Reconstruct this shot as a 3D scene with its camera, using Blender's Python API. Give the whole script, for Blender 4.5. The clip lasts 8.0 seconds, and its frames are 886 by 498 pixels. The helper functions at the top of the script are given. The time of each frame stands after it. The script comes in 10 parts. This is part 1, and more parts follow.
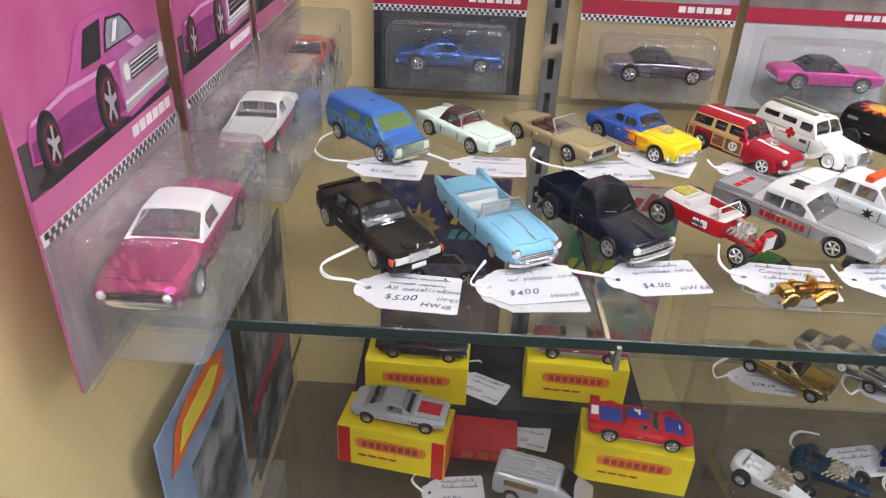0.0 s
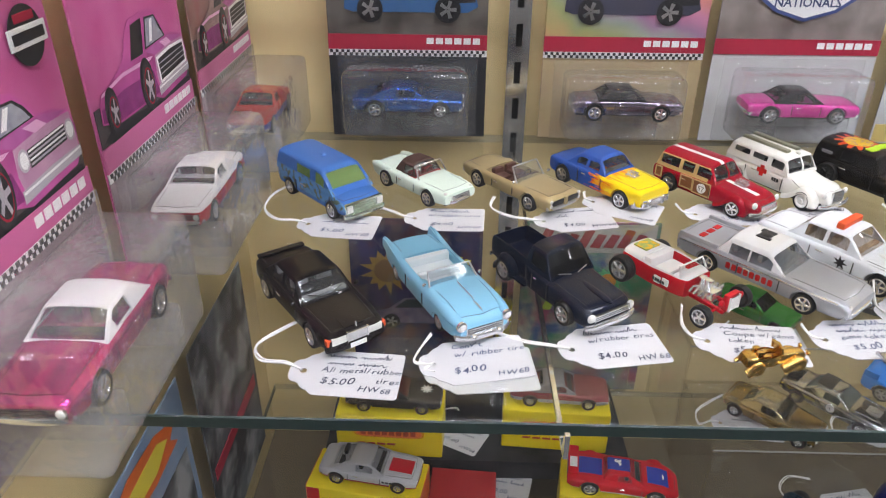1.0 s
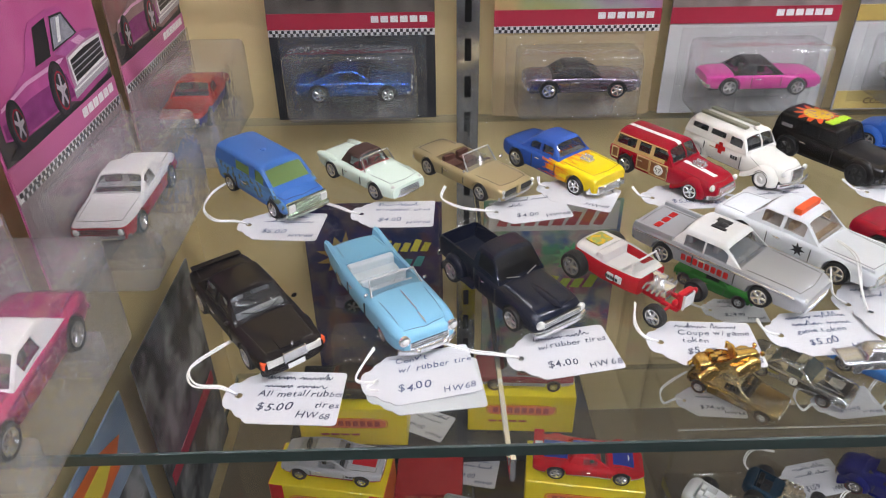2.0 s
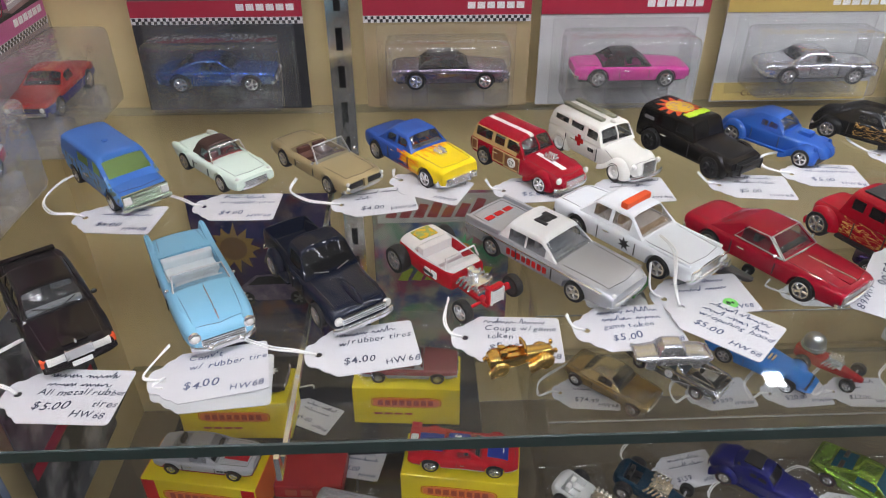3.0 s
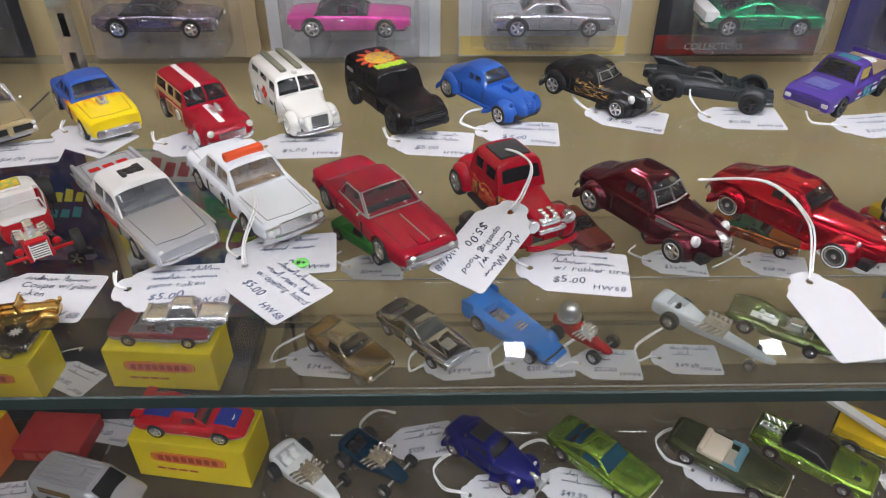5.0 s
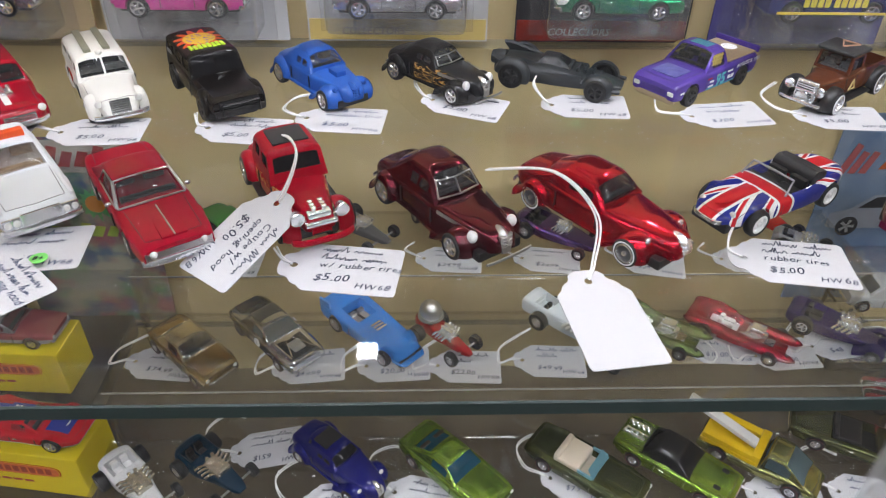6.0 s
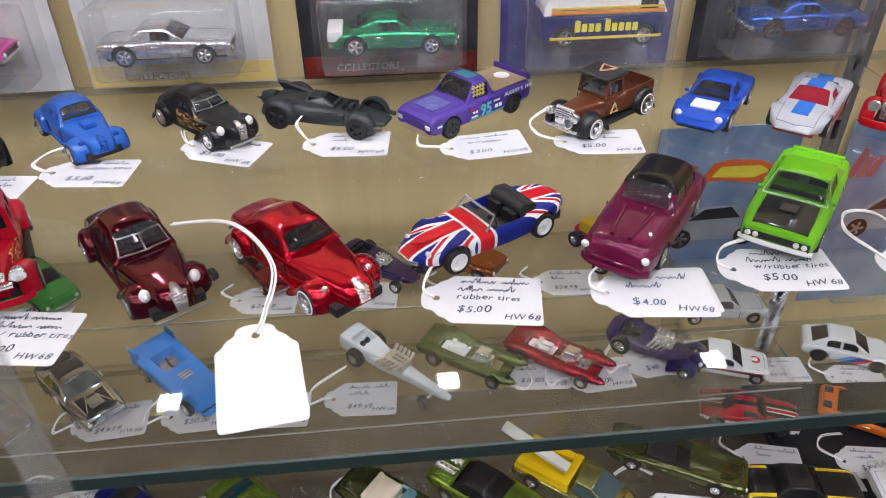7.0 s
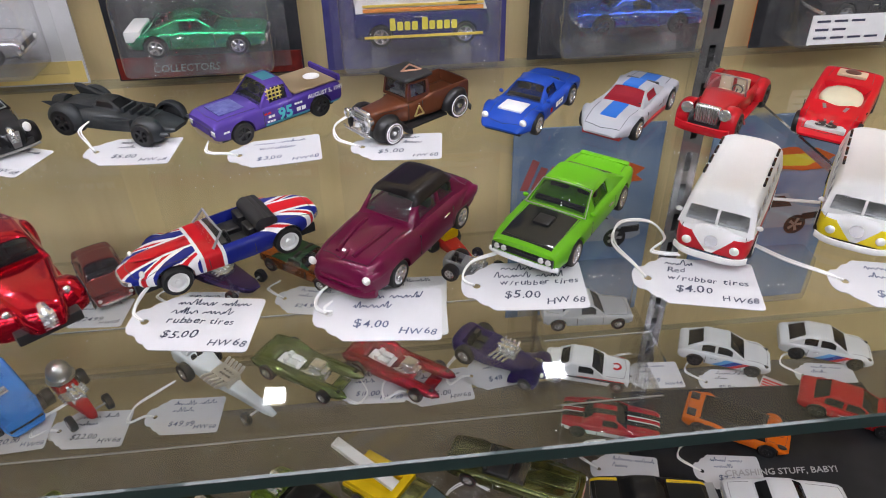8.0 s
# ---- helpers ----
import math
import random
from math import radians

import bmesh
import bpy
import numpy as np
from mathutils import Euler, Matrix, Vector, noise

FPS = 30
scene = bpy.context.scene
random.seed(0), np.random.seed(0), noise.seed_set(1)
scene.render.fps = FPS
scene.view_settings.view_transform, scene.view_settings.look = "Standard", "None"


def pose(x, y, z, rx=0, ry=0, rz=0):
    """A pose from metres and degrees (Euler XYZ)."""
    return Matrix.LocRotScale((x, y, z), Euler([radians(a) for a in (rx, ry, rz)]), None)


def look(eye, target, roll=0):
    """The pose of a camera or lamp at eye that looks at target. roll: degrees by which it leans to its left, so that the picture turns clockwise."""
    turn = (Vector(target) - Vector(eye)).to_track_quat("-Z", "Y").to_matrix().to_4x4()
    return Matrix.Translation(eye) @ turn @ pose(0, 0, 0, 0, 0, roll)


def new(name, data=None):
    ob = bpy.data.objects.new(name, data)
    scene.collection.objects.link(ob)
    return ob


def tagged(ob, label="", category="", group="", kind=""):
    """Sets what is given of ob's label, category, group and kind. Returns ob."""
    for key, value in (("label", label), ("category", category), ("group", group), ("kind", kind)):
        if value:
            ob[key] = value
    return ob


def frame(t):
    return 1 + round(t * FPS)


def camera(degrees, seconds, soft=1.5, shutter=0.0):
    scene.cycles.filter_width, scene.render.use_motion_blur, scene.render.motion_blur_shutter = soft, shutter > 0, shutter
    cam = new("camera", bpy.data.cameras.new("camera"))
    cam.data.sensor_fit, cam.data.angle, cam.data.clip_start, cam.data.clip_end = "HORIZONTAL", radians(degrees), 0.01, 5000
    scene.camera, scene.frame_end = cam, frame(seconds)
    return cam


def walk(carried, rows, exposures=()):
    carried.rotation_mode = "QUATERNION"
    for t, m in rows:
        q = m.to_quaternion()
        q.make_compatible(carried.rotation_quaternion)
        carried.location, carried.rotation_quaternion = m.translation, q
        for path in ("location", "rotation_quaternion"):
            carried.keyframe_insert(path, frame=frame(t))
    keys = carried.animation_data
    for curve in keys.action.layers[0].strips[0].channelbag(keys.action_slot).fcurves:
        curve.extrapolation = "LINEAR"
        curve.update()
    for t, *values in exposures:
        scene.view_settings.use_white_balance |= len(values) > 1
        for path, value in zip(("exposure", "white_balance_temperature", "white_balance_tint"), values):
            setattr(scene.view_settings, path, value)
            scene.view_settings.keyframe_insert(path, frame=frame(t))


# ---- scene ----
cam = camera(64.0, 8.0, soft=1.0)
cam.data.dof.use_dof, cam.data.dof.focus_distance, cam.data.dof.aperture_fstop = True, 0.34, 36.0
PATH = [
    (0, (0.076, -0.221, 1.367), (0.054, 1.502, 0.352), 2.7),
    (0.5, (0.086, -0.198, 1.38), (0.042, 1.542, 0.395), 0.6),
    (1, (0.101, -0.192, 1.38), (0.067, 1.549, 0.397), 0.5),
    (1.2, (0.101, -0.188, 1.381), (0.074, 1.545, 0.384), 0.4),
    (2.3, (0.131, -0.165, 1.392), (0.177, 1.498, 0.282), -0.5),
    (2.5, (0.144, -0.166, 1.391), (0.205, 1.495, 0.277), 0.2),
    (3, (0.19, -0.165, 1.39), (0.259, 1.492, 0.272), 0.1),
    (3.5, (0.238, -0.162, 1.388), (0.301, 1.481, 0.25), -0.2),
    (4, (0.276, -0.158, 1.389), (0.28, 1.478, 0.238), -1.5),
    (4.5, (0.333, -0.157, 1.38), (0.332, 1.465, 0.209), -1.0),
    (4.7, (0.354, -0.157, 1.376), (0.372, 1.453, 0.19), -0.1),
    (5.8, (0.429, -0.146, 1.365), (0.486, 1.472, 0.19), 0.5),
    (6, (0.458, -0.139, 1.359), (0.529, 1.466, 0.168), 1.3),
    (6.5, (0.506, -0.135, 1.364), (0.58, 1.489, 0.2), 0.7),
    (7, (0.565, -0.135, 1.366), (0.707, 1.495, 0.216), -0.8),
    (7.5, (0.624, -0.134, 1.366), (0.758, 1.49, 0.206), -2.7),
    (8, (0.663, -0.125, 1.361), (0.833, 1.493, 0.197), -0.8),
]
walk(cam, [(t, look(eye, target, roll)) for t, eye, target, roll in PATH], [(0.0, 0.58), (1.2, 0.42), (2.5, 0.3), (3.5, 0.1), (4.5, 0.09), (6.5, 0.28), (8.0, 0.02)])

# ---- world and light ----
world = bpy.data.worlds.new("world")
scene.world = world
world.use_nodes = True
world.node_tree.nodes["Background"].inputs[0].default_value = (0.9, 0.95, 1.0, 1)
world.node_tree.nodes["Background"].inputs[1].default_value = 0.05
scene.view_settings.exposure = 0.0
LIGHT, SPOT = 26.0, 100.0

SHELF, LOWER, STEP1, STEP2, STEP3 = 1.2, 0.963, 1.0, 1.04, 1.07
BACK = 0.305


# ---- mesh helpers (car sizes in millimetres) ----
def mesh_of(bm, name="mesh", smooth=True, sharp=35):
    me = bpy.data.meshes.new(name)
    bmesh.ops.recalc_face_normals(bm, faces=bm.faces)
    bm.to_mesh(me)
    bm.free()
    if smooth:
        me.polygons.foreach_set("use_smooth", [True] * len(me.polygons))
        me.set_sharp_from_angle(angle=radians(sharp))
    return me


def link(name, me, mats, parent=None, label=""):
    for m in mats if isinstance(mats, (list, tuple)) else [mats]:
        if len(me.materials) < (len(mats) if isinstance(mats, (list, tuple)) else 1):
            me.materials.append(m)
    ob = new(name, me)
    if parent:
        ob.parent = parent
    if label:
        ob["label"] = label
    return ob


def part(name, bm, mats, parent, label="", smooth=True, sharp=35):
    """One mesh under a thing or under a part."""
    return link(name, mesh_of(bm, name, smooth, sharp), mats, parent, label)


def thing(name, label, category, at=None, group="", kind=""):
    ob = new(name)
    ob.empty_display_size = 0.01
    if at is not None:
        ob.matrix_world = at
    return tagged(ob, label, category, group, kind)


def cuboid(bm, x0, x1, y0, y1, z0, z1, bevel=0.0, seg=2):
    vs = [bm.verts.new((x, y, z)) for x in (x0, x1) for y in (y0, y1) for z in (z0, z1)]
    fs = [bm.faces.new([vs[i] for i in q]) for q in ((0, 1, 3, 2), (4, 6, 7, 5), (0, 4, 5, 1), (2, 3, 7, 6), (0, 2, 6, 4), (1, 5, 7, 3))]
    if bevel:
        es = {e for f in fs for e in f.edges}
        bmesh.ops.bevel(bm, geom=list(es), offset=bevel, segments=seg, affect="EDGES", profile=0.6)
    return bm


def lathe(bm, prof, seg=24, axis="y", at=(0, 0, 0), caps=True):
    """A profile of (radius, along) turned round an axis."""
    rings = []
    for r, a in prof:
        ring = []
        for k in range(seg):
            c, s = r * math.cos(k * math.tau / seg), r * math.sin(k * math.tau / seg)
            p = (c, a, s) if axis == "y" else (a, c, s) if axis == "x" else (c, s, a)
            ring.append(bm.verts.new(Vector(p) + Vector(at)))
        rings.append(ring)
    for a, b in zip(rings, rings[1:]):
        for k in range(seg):
            bm.faces.new((a[k], a[(k + 1) % seg], b[(k + 1) % seg], b[k]))
    for ring in (rings[0], rings[-1]) if caps else ():
        bm.faces.new(ring)
    return bm


def ball(bm, at, size, seg=12):
    bmesh.ops.create_uvsphere(bm, u_segments=seg, v_segments=max(6, seg // 2 + 1), radius=1, matrix=Matrix.Translation(at) @ Matrix.Diagonal((*size, 1)))
    return bm


def tube(bm, pts, r, seg=6):
    """A round bar along points."""
    pts = [Vector(p) for p in pts]
    rings = []
    for i, p in enumerate(pts):
        d = (pts[min(i + 1, len(pts) - 1)] - pts[max(i - 1, 0)]).normalized()
        u = d.orthogonal().normalized() if not rings else (u - d * u.dot(d)).normalized()
        v = d.cross(u)
        rings.append([bm.verts.new(p + r * (math.cos(k * math.tau / seg) * u + math.sin(k * math.tau / seg) * v)) for k in range(seg)])
    for a, b in zip(rings, rings[1:]):
        for k in range(seg):
            bm.faces.new((a[k], a[(k + 1) % seg], b[(k + 1) % seg], b[k]))
    bm.faces.new(rings[0][::-1]), bm.faces.new(rings[-1])
    return bm


def plate(bm, outline, z0, z1):
    """An outline in x and y given thickness."""
    lo = [bm.verts.new((x, y, z0)) for x, y in outline]
    hi = [bm.verts.new((x, y, z1)) for x, y in outline]
    bm.faces.new(lo[::-1]), bm.faces.new(hi)
    n = len(lo)
    for k in range(n):
        bm.faces.new((lo[k], lo[(k + 1) % n], hi[(k + 1) % n], hi[k]))
    return bm


def open_face(bm, *ways):
    """Leaves out the hidden faces of a clear sheet."""
    bm.normal_update()
    gone = [f for f in bm.faces if any(f.normal.dot(Vector(w)) > 0.9 for w in ways)]
    bmesh.ops.delete(bm, geom=gone, context="FACES_ONLY")
    return bm


def mm(bm):
    bmesh.ops.scale(bm, vec=(0.001, 0.001, 0.001), verts=bm.verts)
    return bm


_text = {}


def text_mesh(words, size, shear=0.0, bold=0.0, align="LEFT"):
    key = (words, size, shear, bold, align)
    if key not in _text:
        cu = bpy.data.curves.new("text", "FONT")
        cu.body, cu.size, cu.shear, cu.offset, cu.align_x, cu.resolution_u = words, size, shear, bold, align, 2
        ob = bpy.data.objects.new("text", cu)
        scene.collection.objects.link(ob)
        dg = bpy.context.evaluated_depsgraph_get()
        me = bpy.data.meshes.new_from_object(ob.evaluated_get(dg))
        bpy.data.objects.remove(ob)
        bpy.data.curves.remove(cu)
        _text[key] = me
    return _text[key].copy()


# ---- materials ----
class Graph:
    """Short names for node building."""

    def __init__(self, name):
        self.mat = bpy.data.materials.new(name)
        self.mat.use_nodes = True
        self.t = self.mat.node_tree
        self.bsdf = self.t.nodes["Principled BSDF"]
        self.out = self.t.nodes["Material Output"]
        self._obj = None

    def node(self, kind, **values):
        n = self.t.nodes.new(kind)
        for k, v in values.items():
            if k == "op":
                n.operation = v
            elif k == "blend":
                n.blend_type = v
        return n

    def put(self, socket, v):
        if isinstance(v, bpy.types.NodeSocket):
            self.t.links.new(v, socket)
        elif isinstance(v, tuple) and len(v) == 3 and socket.type == "RGBA":
            socket.default_value = (*v, 1)
        else:
            socket.default_value = v

    def obj(self):
        if self._obj is None:
            tc, sep = self.node("ShaderNodeTexCoord"), self.node("ShaderNodeSeparateXYZ")
            sc = self.node("ShaderNodeVectorMath", op="SCALE")
            sc.inputs[3].default_value = 1000.0
            self.t.links.new(tc.outputs["Object"], sc.inputs[0])
            self.t.links.new(sc.outputs[0], sep.inputs[0])
            self._obj = (sep.outputs[0], sep.outputs[1], sep.outputs[2], sc.outputs[0])
        return self._obj

    def m(self, op, a, b=0.0, c=0.0):
        n = self.node("ShaderNodeMath", op=op)
        self.put(n.inputs[0], a), self.put(n.inputs[1], b)
        if op in ("MULTIPLY_ADD", "SMOOTH_MIN", "COMPARE"):
            self.put(n.inputs[2], c)
        return n.outputs[0]

    def mix(self, fac, a, b):
        n = self.node("ShaderNodeMixRGB")
        self.put(n.inputs[0], fac), self.put(n.inputs[1], a), self.put(n.inputs[2], b)
        return n.outputs[0]

    def noise(self, scale, detail=3.0, vec=None, rough=0.5):
        n = self.node("ShaderNodeTexNoise")
        n.inputs["Scale"].default_value, n.inputs["Detail"].default_value, n.inputs["Roughness"].default_value = scale, detail, rough
        if vec is None:
            vec = self.obj()[3]
        self.t.links.new(vec, n.inputs["Vector"])
        return n.outputs[0]

    def bump(self, height, strength=0.2, dist=0.0005):
        n = self.node("ShaderNodeBump")
        n.inputs["Strength"].default_value, n.inputs["Distance"].default_value = strength, dist
        self.put(n.inputs["Height"], height)
        self.t.links.new(n.outputs[0], self.bsdf.inputs["Normal"])

    def set(self, **kw):
        names = {"base": "Base Color", "rough": "Roughness", "metal": "Metallic", "coat": "Coat Weight", "coat_rough": "Coat Roughness",
                 "trans": "Transmission Weight", "ior": "IOR", "alpha": "Alpha", "spec": "Specular IOR Level", "emit": "Emission Color", "power": "Emission Strength"}
        for k, v in kw.items():
            self.put(self.bsdf.inputs[names[k]], v)
        return self


_mats = {}


def plain(name, base, rough=0.5, metal=0.0, coat=0.0, vary=0.12, scale=0.15, bump=0.08):
    """A surface with two scales of colour variation and fine relief."""
    key = (name, base, rough, metal, coat)
    if key not in _mats:
        g = Graph(name)
        big, fine = g.noise(scale, 4), g.noise(scale * 14, 3)
        f = g.m("ADD", g.m("MULTIPLY", big, 0.7), g.m("MULTIPLY", fine, 0.3))
        lo, hi = tuple(c * (1 - vary) for c in base), tuple(min(1, c * (1 + vary)) for c in base)
        g.set(base=g.mix(f, lo, hi), rough=g.m("MULTIPLY_ADD", big, 0.12, rough - 0.06), metal=metal, coat=min(1.0, coat * 0.72), coat_rough=0.012)
        if coat:
            g.set(spec=0.04)
        if bump:
            g.bump(fine, bump, 0.0002)
        _mats[key] = g.mat
    return _mats[key]


def enamel(base, metal=0.0, rough=0.32):
    """Die-cast enamel, a thin gloss coat on colour with orange peel and specks."""
    return plain("enamel", base, rough, metal, 0.8, 0.07, 0.12, 0.04)


def candy(base):
    """Transparent-looking spectraflame paint over bright metal."""
    return plain("spectraflame_paint", tuple(min(0.9, c * 1.2 + 0.006) for c in base), 0.16, 0.8, 0.5, 0.16, 0.1, 0.06)


CHROME = plain("chrome", (0.86, 0.87, 0.88), 0.2, 0.88, 0, 0.08, 0.3, 0.05)
RIM = plain("rim_silver", (0.78, 0.78, 0.79), 0.22, 0.9, 0, 0.12, 0.5, 0.1)
SATIN = plain("satin_metal", (0.5, 0.5, 0.5), 0.35, 1.0, 0, 0.15, 0.3, 0.1)
RUBBER = plain("black_rubber", (0.007, 0.007, 0.007), 0.6)
BLACKPL = plain("black_plastic", (0.011, 0.011, 0.012), 0.4)
GREYPL = plain("grey_plastic", (0.25, 0.25, 0.26), 0.45)
WHITEPL = plain("white_plastic", (0.75, 0.75, 0.73), 0.4)
TANPL = plain("tan_plastic", (0.5, 0.4, 0.27), 0.5)
REDPL = plain("red_plastic", (0.4, 0.03, 0.03), 0.45)
BROWNPL = plain("brown_plastic", (0.09, 0.035, 0.025), 0.45)
LAMP = plain("lamp_lens", (0.8, 0.8, 0.76), 0.12, 0.3, 0.5)
REDLENS = plain("red_lens", (0.5, 0.02, 0.02), 0.2, 0, 0.5)
ORANGELENS = plain("orange_lens", (0.75, 0.1, 0.03), 0.25, 0, 0.5)
GOLD = plain("gold_plate", (0.75, 0.5, 0.16), 0.18, 1.0, 0, 0.2, 0.4, 0.2)
INK = plain("ink", (0.04, 0.045, 0.08), 0.6, vary=0.3)
BLACKINK = plain("black_print", (0.015, 0.015, 0.018), 0.5)
WHITEINK = plain("white_print", (0.8, 0.8, 0.8), 0.5)
TAGPAPER = plain("tag_card", (0.56, 0.56, 0.58), 0.75, vary=0.05)
STRING = plain("cotton_string", (0.8, 0.8, 0.78), 0.9)


def clear(name, tint, see=0.9, rough=0.02, veil=0.0, ior=1.45, wavy=0.0):
    """Thin clear sheet: what is behind shows through, gloss grows towards grazing angles, a patchy white veil stands
    for dust and for hazy reflections, wavy: moulded plastic that is not quite flat.
    """
    key = ("clear", name, tint, see, rough, veil, ior, wavy)
    if key not in _mats:
        g = Graph(name)
        tr, gl, df = g.node("ShaderNodeBsdfTransparent"), g.node("ShaderNodeBsdfGlossy"), g.node("ShaderNodeBsdfDiffuse")
        lw = g.node("ShaderNodeLayerWeight")
        lw.inputs[0].default_value = 0.5
        r0 = ((ior - 1) / (ior + 1)) ** 2
        gloss = g.m("MULTIPLY_ADD", g.m("POWER", lw.outputs["Facing"], 5.0), 1 - r0, r0)
        tr.inputs[0].default_value, gl.inputs["Roughness"].default_value = (*[c * see for c in tint], 1), rough
        df.inputs[0].default_value = (0.8, 0.8, 0.8, 1)
        if wavy:
            bp = g.node("ShaderNodeBump")
            bp.inputs["Strength"].default_value, bp.inputs["Distance"].default_value = wavy, 0.003
            g.put(bp.inputs["Height"], g.noise(0.09, 2))
            g.t.links.new(bp.outputs[0], gl.inputs["Normal"])
        a, b = g.node("ShaderNodeMixShader"), g.node("ShaderNodeMixShader")
        smear = g.m("MULTIPLY", g.m("POWER", g.noise(0.02, 5), 2.0), veil * 3)
        g.put(a.inputs[0], smear if veil else 0.0)
        g.t.links.new(tr.outputs[0], a.inputs[1]), g.t.links.new(df.outputs[0], a.inputs[2])
        g.t.links.new(gloss, b.inputs[0])
        g.t.links.new(a.outputs[0], b.inputs[1]), g.t.links.new(gl.outputs[0], b.inputs[2])
        g.t.links.new(b.outputs[0], g.out.inputs[0])
        _mats[key] = g.mat
    return _mats[key]


GLASS = clear("shelf_glass", (0.96, 0.975, 0.955), 0.97, 0.025, 0.004, 1.62)
DOORGLASS = clear("door_glass", (0.98, 0.99, 0.985), 0.985, 0.01, 0.002)
BLISTER = clear("blister_plastic", (1, 1, 1), 0.94, 0.06, 0.06, 1.75, 0.35)
# Extra white veil imitates reflections on the side-wall plastic, besides its own haze.
HAZYBLISTER = clear("hazed_blister_plastic", (0.97, 0.96, 0.95), 0.92, 0.08, 0.14, 1.9, 0.7)
ACRYLIC = clear("acrylic", (0.98, 0.97, 0.95), 0.96, 0.035, 0.006, 1.65)
EDGE = Graph("glass_edge").set(base=(0.012, 0.028, 0.025), rough=0.3, coat=0.2).mat
# White veil lightens the panes: slightly milky plastic plus imitated reflections.
WINDOW = clear("car_window", (0.88, 0.9, 0.92), 0.9, 0.03, 0.06)
DARKWIN = plain("dark_window", (0.02, 0.02, 0.022), 0.12, 0, 0.6)
GREENWIN = plain("green_window", (0.27, 0.4, 0.14), 0.15, 0, 0.6)
SMOKE = clear("smoked_window", (0.72, 0.74, 0.76), 0.8, 0.03, 0.035)


def wood_material():
    g = Graph("tan_wood_laminate")
    x, y, z, v = g.obj()
    st = g.node("ShaderNodeMapping")
    st.inputs["Scale"].default_value = (1.0, 1.0, 0.06)
    g.t.links.new(v, st.inputs[0])
    grain = g.noise(0.11, 6, st.outputs[0], 0.65)
    broad = g.noise(0.006, 2)
    c = g.mix(grain, (0.66, 0.5, 0.23), (0.86, 0.71, 0.4))
    c = g.mix(g.m("MULTIPLY", broad, 0.5), c, (0.78, 0.62, 0.32))
    g.set(base=c, rough=0.42)
    g.bump(grain, 0.1, 0.0004)
    return g.mat


WOOD = wood_material()

# ---- the cabinet and the shop round it ----
def slab(name, x0, x1, y0, y1, z0, z1, mats, label="", category="", kind="structure", bevel=0.0):
    bm = cuboid(bmesh.new(), x0, x1, y0, y1, z0, z1, bevel)
    return tagged(link(name, mesh_of(bm, name, bevel > 0), mats), label, category, kind=kind)


WALLPAINT = plain("shop_wall_paint", (0.2, 0.19, 0.18), 0.8, scale=0.004)
CEILPAINT = plain("ceiling_tile", (0.42, 0.42, 0.41), 0.9, scale=0.02)
CARPET = plain("shop_floor", (0.09, 0.085, 0.08), 0.8, scale=0.02)
XL, XR = -0.066, 1.30
slab("floor", -2.5, 3.5, -3.2, 0.5, -0.02, 0.0, CARPET, "dark grey shop floor under the cabinet", "floor")
slab("ceiling", -2.5, 3.5, -3.2, 0.5, 2.75, 2.8, CEILPAINT, "white tiled shop ceiling", "ceiling")
slab("wall_north", -2.5, 3.5, 0.36, 0.5, 0.0, 2.75, WALLPAINT, "plain wall behind the cabinet", "wall")
slab("wall_south", -2.5, 3.5, -3.3, -3.2, 0.0, 2.75, WALLPAINT, "plain wall across the shop", "wall")
slab("wall_west", -2.6, -2.5, -3.2, 0.5, 0.0, 2.75, WALLPAINT, "plain side wall of the shop", "wall")
slab("wall_east", 3.5, 3.6, -3.2, 0.5, 0.0, 2.75, WALLPAINT, "plain side wall of the shop", "wall")
slab("cabinet_back", XL - 0.02, XR, BACK, BACK + 0.02, 0.5, 1.9, WOOD, "tan wood laminate back panel of the display cabinet", "cabinet panel")
slab("cabinet_side", XL - 0.02, XL, -0.112, BACK - 0.0005, 0.5, 1.9, WOOD, "tan wood laminate side panel of the display cabinet", "cabinet panel")
slab("cabinet_side", XR, XR + 0.02, -0.112, BACK + 0.02, 0.5, 1.9, WOOD, "tan wood laminate end panel of the display cabinet", "cabinet panel")
# Added board gives a dark ground below the lower shelf; its height is assumed.
slab("cabinet_floor", XL, XR - 0.0005, -0.078, BACK - 0.0005, 0.885, 0.90, plain("dark_base_board", (0.15, 0.12, 0.085), 0.6, scale=0.02), "dark brown board added under the lower glass shelf", "cabinet panel")


EDGE_PALE = clear("polished_glass_edge", (0.86, 0.9, 0.9), 0.9, 0.12, 0.16)


def glass_shelf(z, thick, y0, label):
    bm = cuboid(bmesh.new(), XL + 0.008, XR - 0.004, y0, BACK - 0.008, z - thick, z, 0.0006, 1)
    open_face(bm, (0, 0, -1))
    me = mesh_of(bm, "glass_shelf", False)
    me.materials.append(GLASS), me.materials.append(EDGE), me.materials.append(EDGE_PALE)
    for p in me.polygons:
        p.material_index = 0 if abs(p.normal.z) > 0.9 else 2 if p.normal.y > 0.5 else 1
    return tagged(new("glass_shelf", me), label, "shelf", kind="structure")


glass_shelf(SHELF, 0.006, 0.0, "clear glass shelf with a dark green polished edge")
glass_shelf(LOWER, 0.006, 0.0, "lower clear glass shelf below the main row of cars")


ZINC = plain("bright_zinc", (0.86, 0.86, 0.87), 0.13, 0.95, 0, 0.1, 0.2, 0.05)


